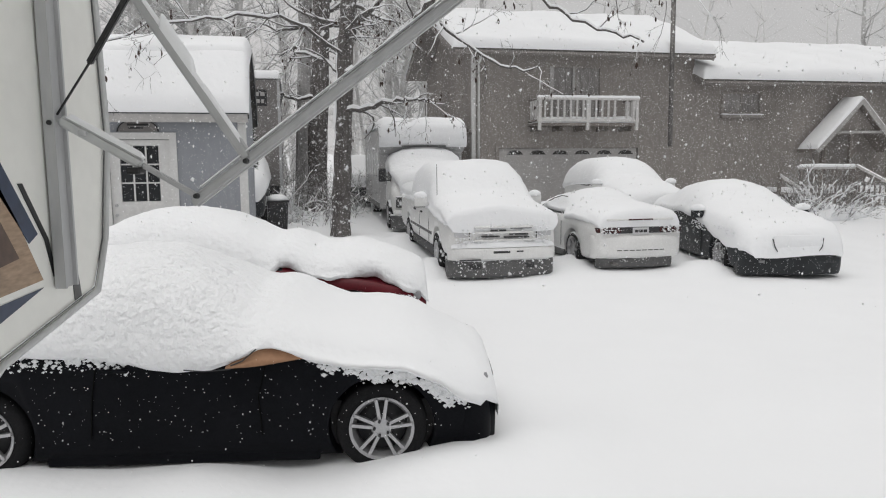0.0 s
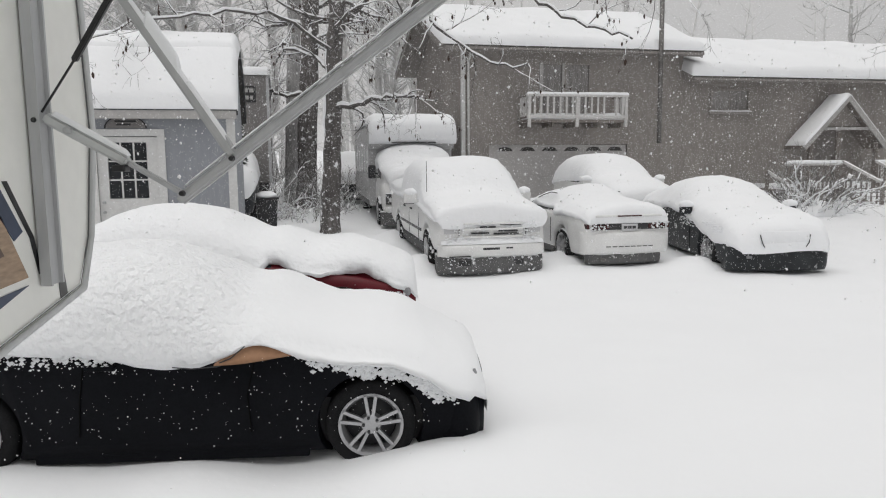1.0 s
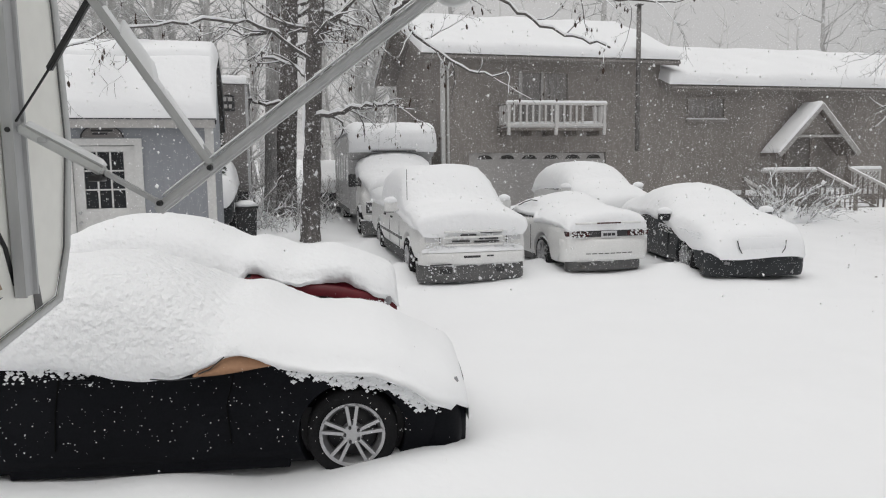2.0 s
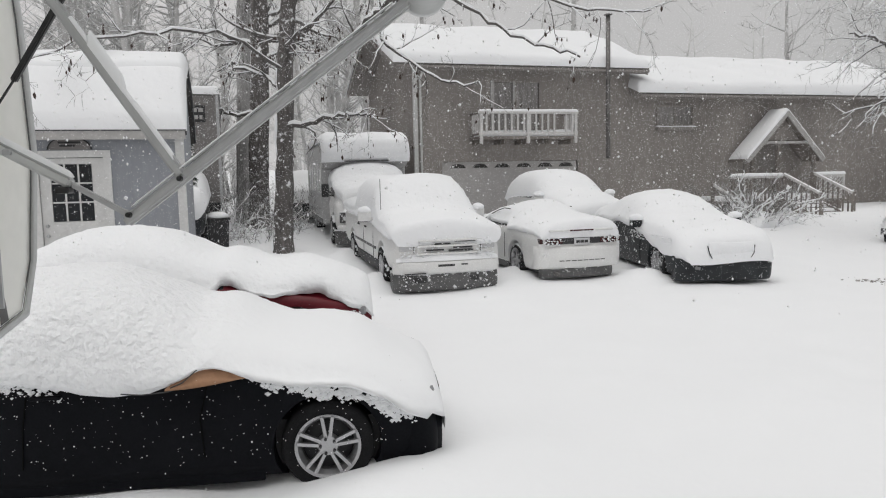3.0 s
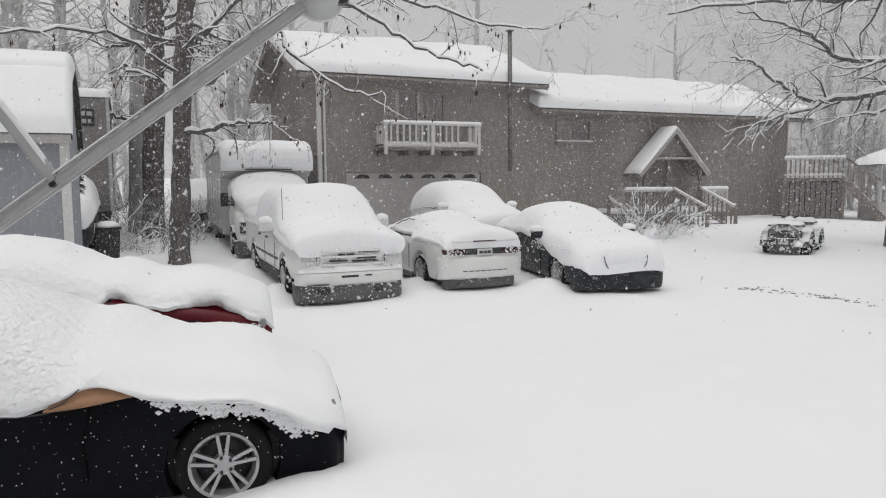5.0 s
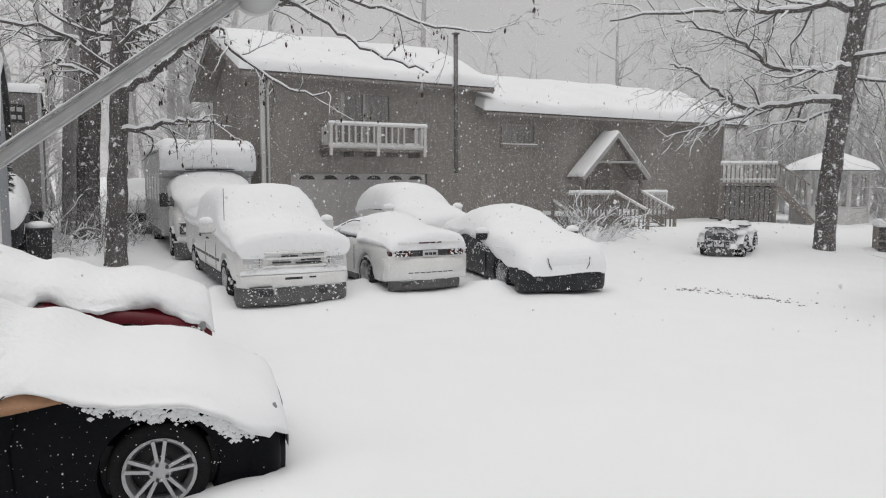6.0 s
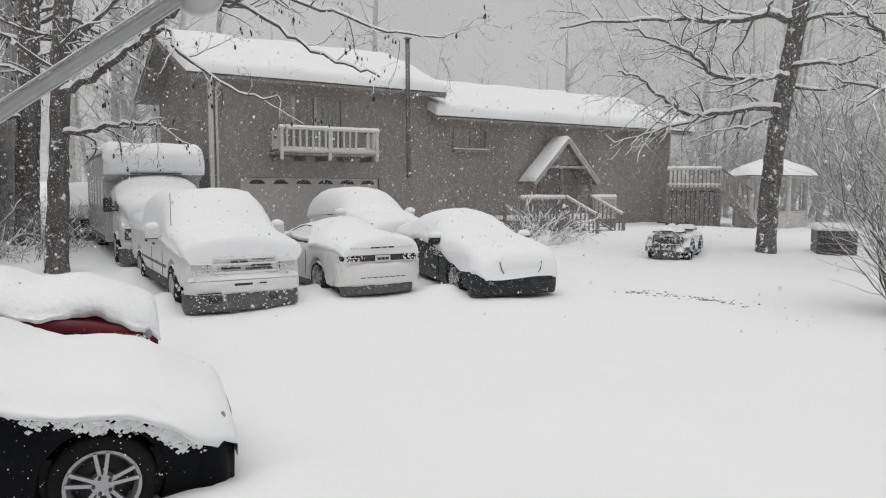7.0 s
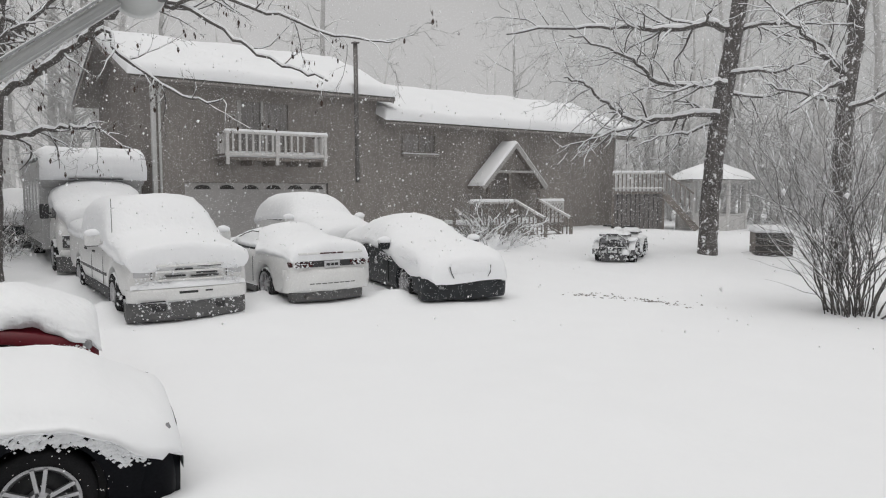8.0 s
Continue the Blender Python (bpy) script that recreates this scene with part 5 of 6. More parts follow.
part("plaque", prism([(-1.67 + .31 * math.cos(a), 2.755 + .2 * math.sin(a)) for a in [math.pi * k / 14 for k in range(15)]], "y", -.022, -.004), BOXGREY, sg)
part("rim", prism([(-1.67 + .325 * math.cos(a), 2.75 + .215 * math.sin(a)) for a in [math.pi * k / 14 for k in range(15)]] + [(-1.67 + .30 * math.cos(a), 2.76 + .19 * math.sin(a)) for a in [math.pi * (14 - k) / 14 for k in range(15)]], "y", -.03, -.023), DARK_PLASTIC, sg)
for a, b, z in ((-1.83, -1.51, 2.85), (-1.81, -1.59, 2.80)):
    part("plaque_bar", boxes((a, b, -.028, -.0225, z, z + .03)), DARK_PLASTIC, sg)


def shed_roof(w, front=True):
    k = w * 2.0
    if k < 1:
        y, z = -.27 + .72 * k, 3.05 + .87 * k
    else:
        y, z = .45 + 1.07 * (k - 1), 3.92 + .36 * (k - 1)
    return (y, z) if front else (3.0 - y, z)


for fr in (True, False):
    for w0, w1, t in ((0.0, .52, .22), (.46, 1.0, .27)):
        ob = snow_sheet("roof_snow", 60, 16, lambda u, w: (-4.84 + 4.94 * u, *shed_roof(w0 + (w1 - w0) * w, fr)), t, .12, .012, .02, seed=3 + t)
        ob.matrix_world = S
        tagged(ob, "deep snow in two slopes on the shed roof", "snow")
part("foundation_block", boxes((-4.5, -.1, .05, 2.95, .1, .345)), GREY_WOOD, shed)

# ---------------------------------------------------------------- grey trailer box behind the shed
TR = pose(-4.65, 21.0, 0.5, 0, 0, 12)
trailer = thing("cargo_trailer", TR, "tall grey cargo trailer with a dark sign panel", "trailer")
part("box_body", boxes((-2.5, 0, 0, 7, 1.0, 4.05), bevel=.04), BOXGREY, trailer)
part("corner_post", boxes((-.07, .012, -.012, .08, 1.0, 4.06)), ALU, trailer)
panel = part("sign_panel", boxes((-1.03, -.36, -.02, -.005, 3.28, 3.74)), DARK_PLASTIC, trailer)
for a, b, z in ((-.93, -.78, 3.56), (-.74, -.58, 3.56), (-.54, -.42, 3.56), (-.90, -.74, 3.36), (-.70, -.56, 3.36), (-.52, -.44, 3.36)):
    part("panel_bar", boxes((a, b, -.026, -.021, z, z + .11)), TRIM, panel)
part("chassis", boxes((-2.4, -.1, .1, 6.9, .75, .995)), DARK_PLASTIC, trailer)
for y in (.7, 5.4, 6.2):
    add_wheel(trailer, "truck", -.3, y, .39).rotation_euler = (0, 0, radians(90))
ob = snow_sheet("snow_cover", 14, 30, lambda u, w: (-2.55 + 2.6 * u, -.05 + 7.1 * w, 4.05), .24, .12, .02)
ob.matrix_world = TR
tagged(ob, "snow lying on the trailer roof", "snow")
for x, y in ((-4.15, 18.0),):
    z = ground_z(x, y)
    bn = thing("rubbish_bin", pose(x, y, z - .02, 0, 0, 20) @ Matrix.Scale(.8, 4), "dark wheeled rubbish bin with snow on its lid", "bin", "bins by the shed")
    bm = prism([(-.26, 0), (.26, 0), (.32, .95), (-.32, .95)], "y", -.3, .3)
    bmesh.ops.bevel(bm, geom=bm.edges[:], offset=.03, segments=2, affect="EDGES")
    part("bin_body", bm, DARK_PLASTIC, bn)
    part("lid", boxes((-.35, .35, -.34, .34, .95, 1.02), bevel=.02), DARK_PLASTIC, bn)
    snow_cap("snow_mound", pose(x, y, z), 0, 0, .82, .28, .28, .12, x)

# ---------------------------------------------------------------- camper and its awning arms
camper = thing("camper", pose(0, 0, 0), "white travel trailer with blue and brown decals", "camper")
WX = -1.039
OUT = [(-8, 0.6), (0.7, 0.6), (1.1, 1.2), (1.35, 1.72), (1.62, 1.86), (2.1, 1.95), (2.17, 2.1), (2.225, 2.41), (2.2, 2.8), (2.12, 3.2), (1.9, 3.6), (1.6, 3.75), (-8, 3.75)]
part("shell", prism(OUT, "x", -3.4, WX), GEL, camper)
tb = Tubes()
edge = [(WX + .004, y, z) for y, z in OUT[2:-2]]
tb.tube(edge, [.010] * len(edge), 8)
put("edge_trim", tb.mesh("edge_trim", ALU_WHITE), camper, "rounded pale edge moulding")
tb = Tubes()
tb.tube([(x + .001, y - .022, z + (.014 if z < 2 else 0)) for x, y, z in edge], [.0025] * len(edge), 6)
put("edge_seal", tb.mesh("edge_seal", GREY_PLASTIC), camper, "dark seal line beside the moulding")


def decal(name, pts, material, lift):
    return part(name, prism(pts, "x", WX + lift, WX + lift + .0015), material, camper)


decal("blue_decal", [(1.60, 2.44), (1.68, 2.33), (1.81, 2.15), (1.77, 2.13), (1.60, 2.33)], DECAL_BLUE, .001)
decal("gold_decal", [(1.5, 2.46), (1.67, 2.27), (1.72, 2.2), (1.82, 2.03), (1.64, 2.02), (1.5, 2.01)], DECAL_GOLD, .001)
decal("brown_decal", [(1.5, 2.36), (1.66, 2.19), (1.72, 2.1), (1.65, 2.09), (1.5, 2.08)], DECAL_BROWN, .003)
decal("blue_decal", [(1.5, 1.99), (1.63, 2.0), (1.82, 2.01), (1.63, 1.96), (1.5, 1.93)], DECAL_BLUE, .001)
decal("black_decal", [(1.74, 2.28), (1.76, 2.28), (1.86, 2.13), (1.885, 2.03), (1.87, 2.03), (1.84, 2.13)], STRUT, .001)
decal("grey_decal", [(1.955, 2.10), (1.975, 2.10), (2.0, 2.0), (2.01, 1.945), (1.97, 1.94), (1.965, 2.0)], GREY_PLASTIC, .001)

AY = 1.9
awning = thing("awning", pose(.005, 0, -.002), "grey aluminium awning arms folded out with snow on them", "awning")
ch = [(WX + .001, AY - .033), (WX + .03, AY - .033), (WX + .03, AY - .025), (WX + .02, AY - .025), (WX + .02, AY + .025), (WX + .03, AY + .025), (WX + .03, AY + .033), (WX + .001, AY + .033)]
part("wall_channel", prism(ch, "z", 2.0, 3.45), ALU, awning)


def arm(name, a, b, w, d, material, label=""):
    bm = bmesh.new()
    bar(bm, (a[0], AY, a[1]), (b[0], AY, b[1]), d, w, up=(0, 0, 1))
    bmesh.ops.bevel(bm, geom=bm.edges[:], offset=min(w, d) * .22, segments=3, affect="EDGES")
    return part(name, bm, material, awning, label)


def bolt(x, z, r=.008, y=AY - .03):
    bm = bmesh.new()
    bmesh.ops.create_cone(bm, cap_ends=True, segments=12, radius1=r, radius2=r * .8, depth=.014, matrix=pose(x, y, z, 90, 0, 0))
    return part("bolt", bm, STRUT, awning)


arm("lower_arm", (-1.01, 2.443), (-.80, 2.325), .030, .030, ALU_WHITE, "pale outer tube of the lower arm")
arm("lower_arm_inner", (-.80, 2.323), (-.655, 2.237), .014, .018, ALU)
part("latch", boxes((-.835, -.80, AY - .028, AY + .01, 2.30, 2.318), bevel=.004), STRUT, awning)
part("latch", boxes((-.955, -.935, AY - .028, AY - .012, 2.40, 2.415), bevel=.004), ALU, awning)
arm("rafter_arm", (-.672, 2.222), (.075, 2.778), .031, .030, ALU)
arm("rafter_ridge", (-.66, 2.231), (.075, 2.783), .010, .034, ALU)
arm("upper_arm", (-.52, 2.335), (-1.01, 3.08), .028, .030, ALU)
arm("strut_rod", (-1.018, 2.455), (-.915, 2.60), .0055, .0055, STRUT)
arm("gas_strut", (-.925, 2.585), (-.70, 2.93), .016, .016, STRUT, "black gas strut")
for x, z in ((-1.022, 2.434), (-.655, 2.243), (-.522, 2.333)):
    bolt(x, z)
roller = lathe([(.001, -3.2), (.058, -3.2), (.058, AY + .03), (.064, AY + .03), (.066, AY + .06), (.05, AY + .075), (.03, AY + .075), (.03, AY + .05), (.001, AY + .05)], 28)
put("roller_tube", mesh_of("roller_tube", *roller, ALU_WHITE), awning, "white roller tube", pose(.118, 0, 2.818))
put("end_cap", mesh_of("end_cap", *lathe([(.001, AY + .052), (.034, AY + .052), (.036, AY + .082), (.001, AY + .082)], 20), STRUT), awning, "black end cap", pose(.118, 0, 2.818))
put("end_cap", mesh_of("end_cap", *lathe([(.001, 1.83), (.022, 1.83), (.022, 1.872), (.001, 1.872)], 20), STRUT), awning, "", pose(.168, 0, 2.798))


def arm_snow(a, b, w, t, off, rough=.4, seed=0.0):
    n = 26
    d = Vector((b[0] - a[0], 0, b[1] - a[1]))
    nrm = Vector((-d.z, 0, d.x)).normalized()
    if nrm.z < 0:
        nrm = -nrm
    ob = snow_sheet("arm_snow", n, 4, lambda u, v: Vector((a[0], AY - w / 2 + w * v, a[1])) + d * u + nrm * off, t, .012, t * rough, seed=seed)
    return tagged(ob, "thin line of snow on an awning arm", "snow", "awning snow")


# Out of view: cloth assumed on the extended arms, added to dim sky light.
part("fabric", prism([(-1.025, 3.2), (.113, 2.873), (.113, 2.877), (-1.025, 3.204)], "y", -3.15, 1.85), AWNING_CLOTH, awning, "pale unseen awning cloth that dims the sky light")
arm_snow((-.99, 2.433), (-.80, 2.327), .026, .012, .014)
arm_snow((-.64, 2.247), (.05, 2.762), .026, .006, .015, seed=2)
arm_snow((-.545, 2.372), (-.64, 2.517), .028, .014, .012, .6, seed=5)
arm_snow((-.63, 2.50), (-.78, 2.73), .028, .016, .012, .8, seed=9)
arm_snow((-.655, 2.545), (-.735, 2.665), .034, .034, .008, .9, seed=17)

# ---------------------------------------------------------------- deck and summer house beyond the house
deck = thing("rear_deck", pose(0, 0, 0), "raised wooden deck with white railing and steps", "deck")
D0, D1 = Vector((18.9, 24.7, 0)), Vector((20.5, 23.35, 0))
dd = (D1 - D0).normalized()
dn = Vector((-dd.y, dd.x, 0)) * (1 if -dd.y * 0 + dd.x * 1 > 0 else -1)
DM = Matrix(((dd.x, dn.x, 0, D0.x), (dd.y, dn.y, 0, D0.y), (0, 0, 1, 0), (0, 0, 0, 1)))
deck.matrix_world = DM
LD = (D1 - D0).length
part("floor", boxes((0, LD, 0, 3.0, 2.18, 2.30), bevel=.01), GREY_WOOD, deck)
for k in range(11):
    x = .05 + (LD - .1) * k / 11
    part("skirt_board", boxes((x, x + (LD - .1) / 11 - .025, .1 + .02 * (k % 3), .14 + .02 * (k % 3), .5, 2.175 - .05 * (k % 2))), BOXGREY, deck)
# Near-black sheet standing for the shade behind the gapped skirt boards.
part("skirt_back", boxes((0.05, LD - .05, .2, .24, .5, 2.17)), DARK_PLASTIC, deck)
part("top_rail", boxes((0, LD, -.04, .04, 3.0, 3.07), bevel=.01), RAIL_WHITE, deck)
part("bottom_rail", boxes((0, LD, -.03, .03, 2.38, 2.45), bevel=.01), RAIL_WHITE, deck)
for k in range(13):
    x = .08 + (LD - .16) * k / 12
    part("baluster", boxes((x - .025, x + .025, -.025, .025, 2.3, 3.0)), GREY_WOOD, deck)
for x in (0.03, LD - .03):
    part("post", boxes((x - .05, x + .05, .0, .1, .5, 2.175)), GREY_WOOD, deck)
bm = bmesh.new()
bar(bm, (LD, 0, 3.03), (LD + 1.15, -.1, 2.2), .08, .07)
part("hand_rail", bm, GREY_WOOD, deck)
bm = bmesh.new()
bar(bm, (LD, -.05, 2.15), (LD + 1.3, -.12, .72), .06, .26)
part("stringer", bm, GREY_WOOD, deck)
for k in range(6):
    x = LD + .18 * (k + .5)
    z = 3.03 - .83 * (x - LD) / 1.15
    part("baluster", boxes((x - .02, x + .02, -.06, -.02, z - .75, z)), GREY_WOOD, deck)
for k in range(6):
    part("step", boxes((LD + .2 * k, LD + .2 * k + .24, -.1, .9, 2.1 - .22 * k, 2.15 - .22 * k), bevel=.006), GREY_WOOD, deck)
for a, b, c, d, z, t in ((0, LD, -.05, .05, 3.07, .08), (.05, LD - .05, .1, 2.9, 2.303, .15)):
    ob = snow_sheet("deck_snow", 14, 4, lambda u, w: (a + (b - a) * u, c + (d - c) * w, z), t, .05, .015)
    ob.matrix_world = DM
    tagged(ob, "snow lying on the rear deck", "snow")

GZ = pose(23.0, 23.3, 0.2, 0, 0, 15)
gaz = thing("gazebo", GZ, "small white gazebo with a snow-covered hip roof", "gazebo")
hexa = [(1.5 * math.cos(math.pi * k / 3), 1.5 * math.sin(math.pi * k / 3)) for k in range(6)]
for x, y in hexa:
    part("post", boxes((x * .9 - .06, x * .9 + .06, y * .9 - .06, y * .9 + .06, 0, 2.56), bevel=.01), RAIL_WHITE, gaz)
for k in range(6):
    (xa, ya), (xb, yb) = hexa[k], hexa[(k + 1) % 6]
    bm = bmesh.new()
    for nm, z, w, h in (("beam", 2.5, .06, .14), ("rail", 1.15, .05, .06), ("rail_panel", .75, .03, .7)):
        bm = bmesh.new()
        bar(bm, (xa * .9, ya * .9, z), (xb * .9, yb * .9, z), w, h)
        part(nm, bm, RAIL_WHITE, gaz)
part("floor", prism([(x * .95, y * .95) for x, y in hexa], "z", .15, .35), GREY_WOOD, gaz)
rv = [(x * 1.12, y * 1.12, 2.56) for x, y in hexa] + [(0, 0, 3.2), (0, 0, 2.56)]
rf = [(k, (k + 1) % 6, 6) for k in range(6)] + [((k + 1) % 6, k, 7) for k in range(6)]
put("roof", mesh_of("roof", rv, rf, SHINGLE, False), gaz)
sv, sf = [], []
for i in range(9):
    r = 1.74 * (1 - i / 8)
    for k in range(30):
        a = 2 * math.pi * k / 30
        kx = math.cos(math.pi / 6) / math.cos((a % (math.pi / 3)) - math.pi / 6)
        z = 2.58 + (1 - r / 1.74) * .64 + (.0 if i == 0 else .20 * math.sqrt(min(1, i / 1.5)))
        sv.append((r * kx * math.cos(a), r * kx * math.sin(a), z + .02 * wob(a, r, 0, 3)))
for i in range(8):
    for k in range(30):
        sf.append((i * 30 + k, i * 30 + (k + 1) % 30, (i + 1) * 30 + (k + 1) % 30, (i + 1) * 30 + k))
ob = put("roof_snow", mesh_of("roof_snow", sv, sf, SNOW), None, "", GZ)
tagged(ob, "thick snow on the gazebo roof", "snow")

BX = pose(18.05, 15.8, .30, 0, 0, -35)
crate = thing("storage_crate", BX, "dark wooden storage crate topped with snow", "crate")
part("crate_body", boxes((-.52, .52, -.4, .4, 0, .78), bevel=.01), GREY_WOOD, crate)
for k in range(4):
    part("plank", boxes((-.53, .53, -.425, -.402, .03 + .19 * k, .19 + .19 * k), bevel=.006), SHINGLE, crate)
ob = snow_sheet("crate_snow", 12, 8, lambda u, w: (-.56 + 1.12 * u, -.44 + .88 * w, .782), .20, .1, .02)
ob.matrix_world = BX
tagged(ob, "snow heaped on the crate", "snow")

# ---------------------------------------------------------------- quad bike
QX = pose(13.3, 16.9, ground_z(13.3, 16.9) - .12, 0, 0, -140) @ Matrix.Scale(.98, 4)
quad = thing("quad_bike", QX, "dark quad bike with snow on racks and seat", "quad bike")
for x in (.62, -.62):
    for y in (.44, -.44):
        v, f = lathe([(.10, -.12), (.24, -.13), (.29, -.10), (.30, 0), (.29, .10), (.24, .13), (.10, .12)], 24)
        wh = put("wheel", mesh_of("wheel", v, f, SNOWY_RUBBER), quad, "", pose(x, y, .30))
        put("rim", mesh_of("rim", *lathe([(.001, -.06), (.12, -.09), (.12, .09), (.001, .06)], 16), GREY_PLASTIC), wh)
part("engine", boxes((-.70, .70, -.26, .26, .14, .62), bevel=.06), SNOWY_PLASTIC, quad)
for x in (.62, -.62):
    for sd in (1, -1):
        a = [(x + .42 * math.cos(t), .30 + .42 * math.sin(t)) for t in [math.pi * k / 8 for k in range(0, 9)]]
        b = [(x + .36 * math.cos(t), .30 + .36 * math.sin(t)) for t in [math.pi * k / 8 for k in range(8, -1, -1)]]
        part("fender", prism(a + b, "y", sd * .28, sd * .60), SNOWY_PLASTIC, quad)
part("nose_panel", boxes((.50, 1.04, -.42, .42, .40, .84), bevel=.10), SNOWY_PLASTIC, quad)
part("skid_plate", boxes((.62, 1.06, -.36, .36, .12, .42), bevel=.06), SNOWY_PLASTIC, quad)
part("foot_well", boxes((-.3, .3, -.54, .54, .20, .40), bevel=.05), SNOWY_PLASTIC, quad)
part("tail_panel", boxes((-1.02, -.5, -.42, .42, .42, .82), bevel=.09), SNOWY_PLASTIC, quad)
part("seat", boxes((-.6, .15, -.19, .19, .60, .88), bevel=.07), SNOWY_PLASTIC, quad)
part("tank", boxes((.10, .55, -.2, .2, .58, .92), bevel=.08), SNOWY_PLASTIC, quad)
for x in (.82, -.80):
    bm = bmesh.new()
    for y in (-.38, -.19, 0, .19, .38):
        bar(bm, (x - .26, y, .87), (x + .26, y, .87), .022)
    for e in (-.26, 0, .26):
        bar(bm, (x + e, -.40, .855), (x + e, .40, .855), .024)
    for y in (-.3, .3):
        bar(bm, (x, y, .60), (x, y, .86), .024)
    part("rack", bm, SNOWY_PLASTIC, quad)
    ob = snow_sheet("rack_snow", 14, 14, lambda u, w: (x - .27 + .54 * u, -.40 + .80 * w, .882), .11, .14, .035, seed=x)
    ob.matrix_world = QX
    tagged(ob, "snow heaped on the quad bike rack", "snow", "quad snow")
tb = Tubes()
tb.tube([(.40, -.44, 1.10), (.45, -.22, 1.10), (.5, 0, 1.0), (.45, .22, 1.10), (.40, .44, 1.10)], [.022, .02, .02, .02, .022], 8)
tb.tube([(.5, 0, 1.0), (.55, 0, .7)], [.04, .05], 8)
put("handlebar", tb.mesh("handlebar", STRUT), quad)
tb = Tubes()
tb.tube([(1.08, -.38, .30), (1.14, -.36, .76), (1.16, -.15, .90), (1.16, .15, .90), (1.14, .36, .76), (1.08, .38, .30)], [.022] * 6, 8)
tb.tube([(1.13, -.37, .52), (1.13, .37, .52)], [.02] * 2, 8)
for sd in (1, -1):
    tb.tube([(1.15, sd * .15, .90), (1.10, sd * .15, .30)], [.02] * 2, 8)
put("bull_bar", tb.mesh("bull_bar", SNOWY_PLASTIC), quad)
for sd in (1, -1):
    part("headlight", boxes((1.02, 1.08, sd * .27 - .09, sd * .27 + .09, .64, .77), bevel=.025), LENS, quad)
for sx, sy, sz, a, b, c in ((-.2, 0, .88, .36, .19, .12), (.45, 0, .96, .16, .16, .12), (.62, .44, .72, .34, .16, .09), (.62, -.44, .72, .34, .16, .09), (-.62, .44, .72, .34, .16, .10), (-.62, -.44, .72, .34, .16, .10), (.0, -.5, .42, .3, .12, .18), (.0, .5, .42, .3, .12, .18), (1.1, .36, .36, .1, .1, .12)):
    ob = snow_cap("snow_mound", QX, sx, sy, sz, a, b, c, sx + sy)
    tagged(ob, "small heap of snow on the quad bike", "snow", "quad snow")
rq = random.Random(8)
clumps("snow_crumbs", [(1.06 + rq.uniform(-.03, .03), rq.uniform(-.42, .42), rq.uniform(.2, .84), rq.choice((.012, .018, .03, .045))) for _ in range(110)]
       + [(rq.uniform(-1.0, 1.0), .58 * rq.choice((-1, 1)), rq.uniform(.2, .7), rq.choice((.012, .02, .035, .05))) for _ in range(120)], QX, "clots of snow stuck to the quad bike")


# ---------------------------------------------------------------- trees
def grow(tb, sb, lf, p, d, length, r, depth, rng, droop=0.0, leaves=0.0, spread=0.7, sides=6, snowy=1.0, wander=.21):
    """A crooked branch with side branches; snow lies along its upper side."""
    n = max(3, int(length / 0.2))
    pts, rad = [Vector(p)], [r]
    d = Vector(d).normalized()
    for i in range(n):
        d = (d + Vector((rng.gauss(0, wander), rng.gauss(0, wander), rng.gauss(0, wander * .85) - droop * .04))).normalized()
        pts.append(pts[-1] + d * (length / n))
        rad.append(r * (1 - .75 * (i + 1) / n))
    lay(tb, sb, pts, rad, sides, snowy)
    shoot(tb, sb, lf, pts, rad, length, depth, rng, droop, leaves, spread, snowy)


def lay(tb, sb, pts, rad, sides, snowy):
    tb.tube(pts, rad, sides)
    if sb is not None and snowy and rad[0] < .14:
        seg, sr = [], []
        for i in range(len(pts) - 1):
            dd = Vector(pts[i + 1]) - Vector(pts[i])
            flat = math.hypot(dd.x, dd.y) / max(dd.length, 1e-6)
            ok = flat > .45 and rad[i] > .003
            if ok:
                t = snowy * (.62 * rad[i] + .008)
                seg.append(Vector(pts[i]) + Vector((0, 0, rad[i] * .75 + t * .3)))
                sr.append(t * (.75 + .25 * math.sin(i * 2.1 + pts[i][0] * 7)))
            if (not ok or i == len(pts) - 2) and len(seg) > 1:
                sb.tube(seg, sr, 5)
                seg, sr = [], []
            elif not ok:
                seg, sr = [], []


def shoot(tb, sb, lf, pts, rad, length, depth, rng, droop, leaves, spread, snowy):
    if lf is not None and leaves and depth <= 1:
        for i in range(1, len(pts)):
            if rng.random() < leaves:
                lf.append((Vector(pts[i]), rng.uniform(.035, .09), rng.uniform(0, 6.28)))
    if depth <= 0:
        return
    n = len(pts)
    count = max(4, int(length * (4.0 if depth > 1 else 5.0)))
    for k in range(count):
        i = min(n - 2, max(1, int(n * (.18 + .8 * (k + rng.random()) / count))))
        base = Vector(pts[i])
        d = (Vector(pts[i + 1]) - Vector(pts[i])).normalized()
        side = d.cross(Vector((rng.gauss(0, 1), rng.gauss(0, 1), rng.gauss(0, .7)))).normalized()
        nd = (d * (1 - spread * .4) + side * spread * rng.uniform(.7, 1.2)).normalized()
        grow(tb, sb, lf, base, nd, length * rng.uniform(.28, .5), max(.004, rad[i] * rng.uniform(.36, .52)), depth - 1, rng, droop, leaves, spread, 5 if depth > 1 else 4, snowy)


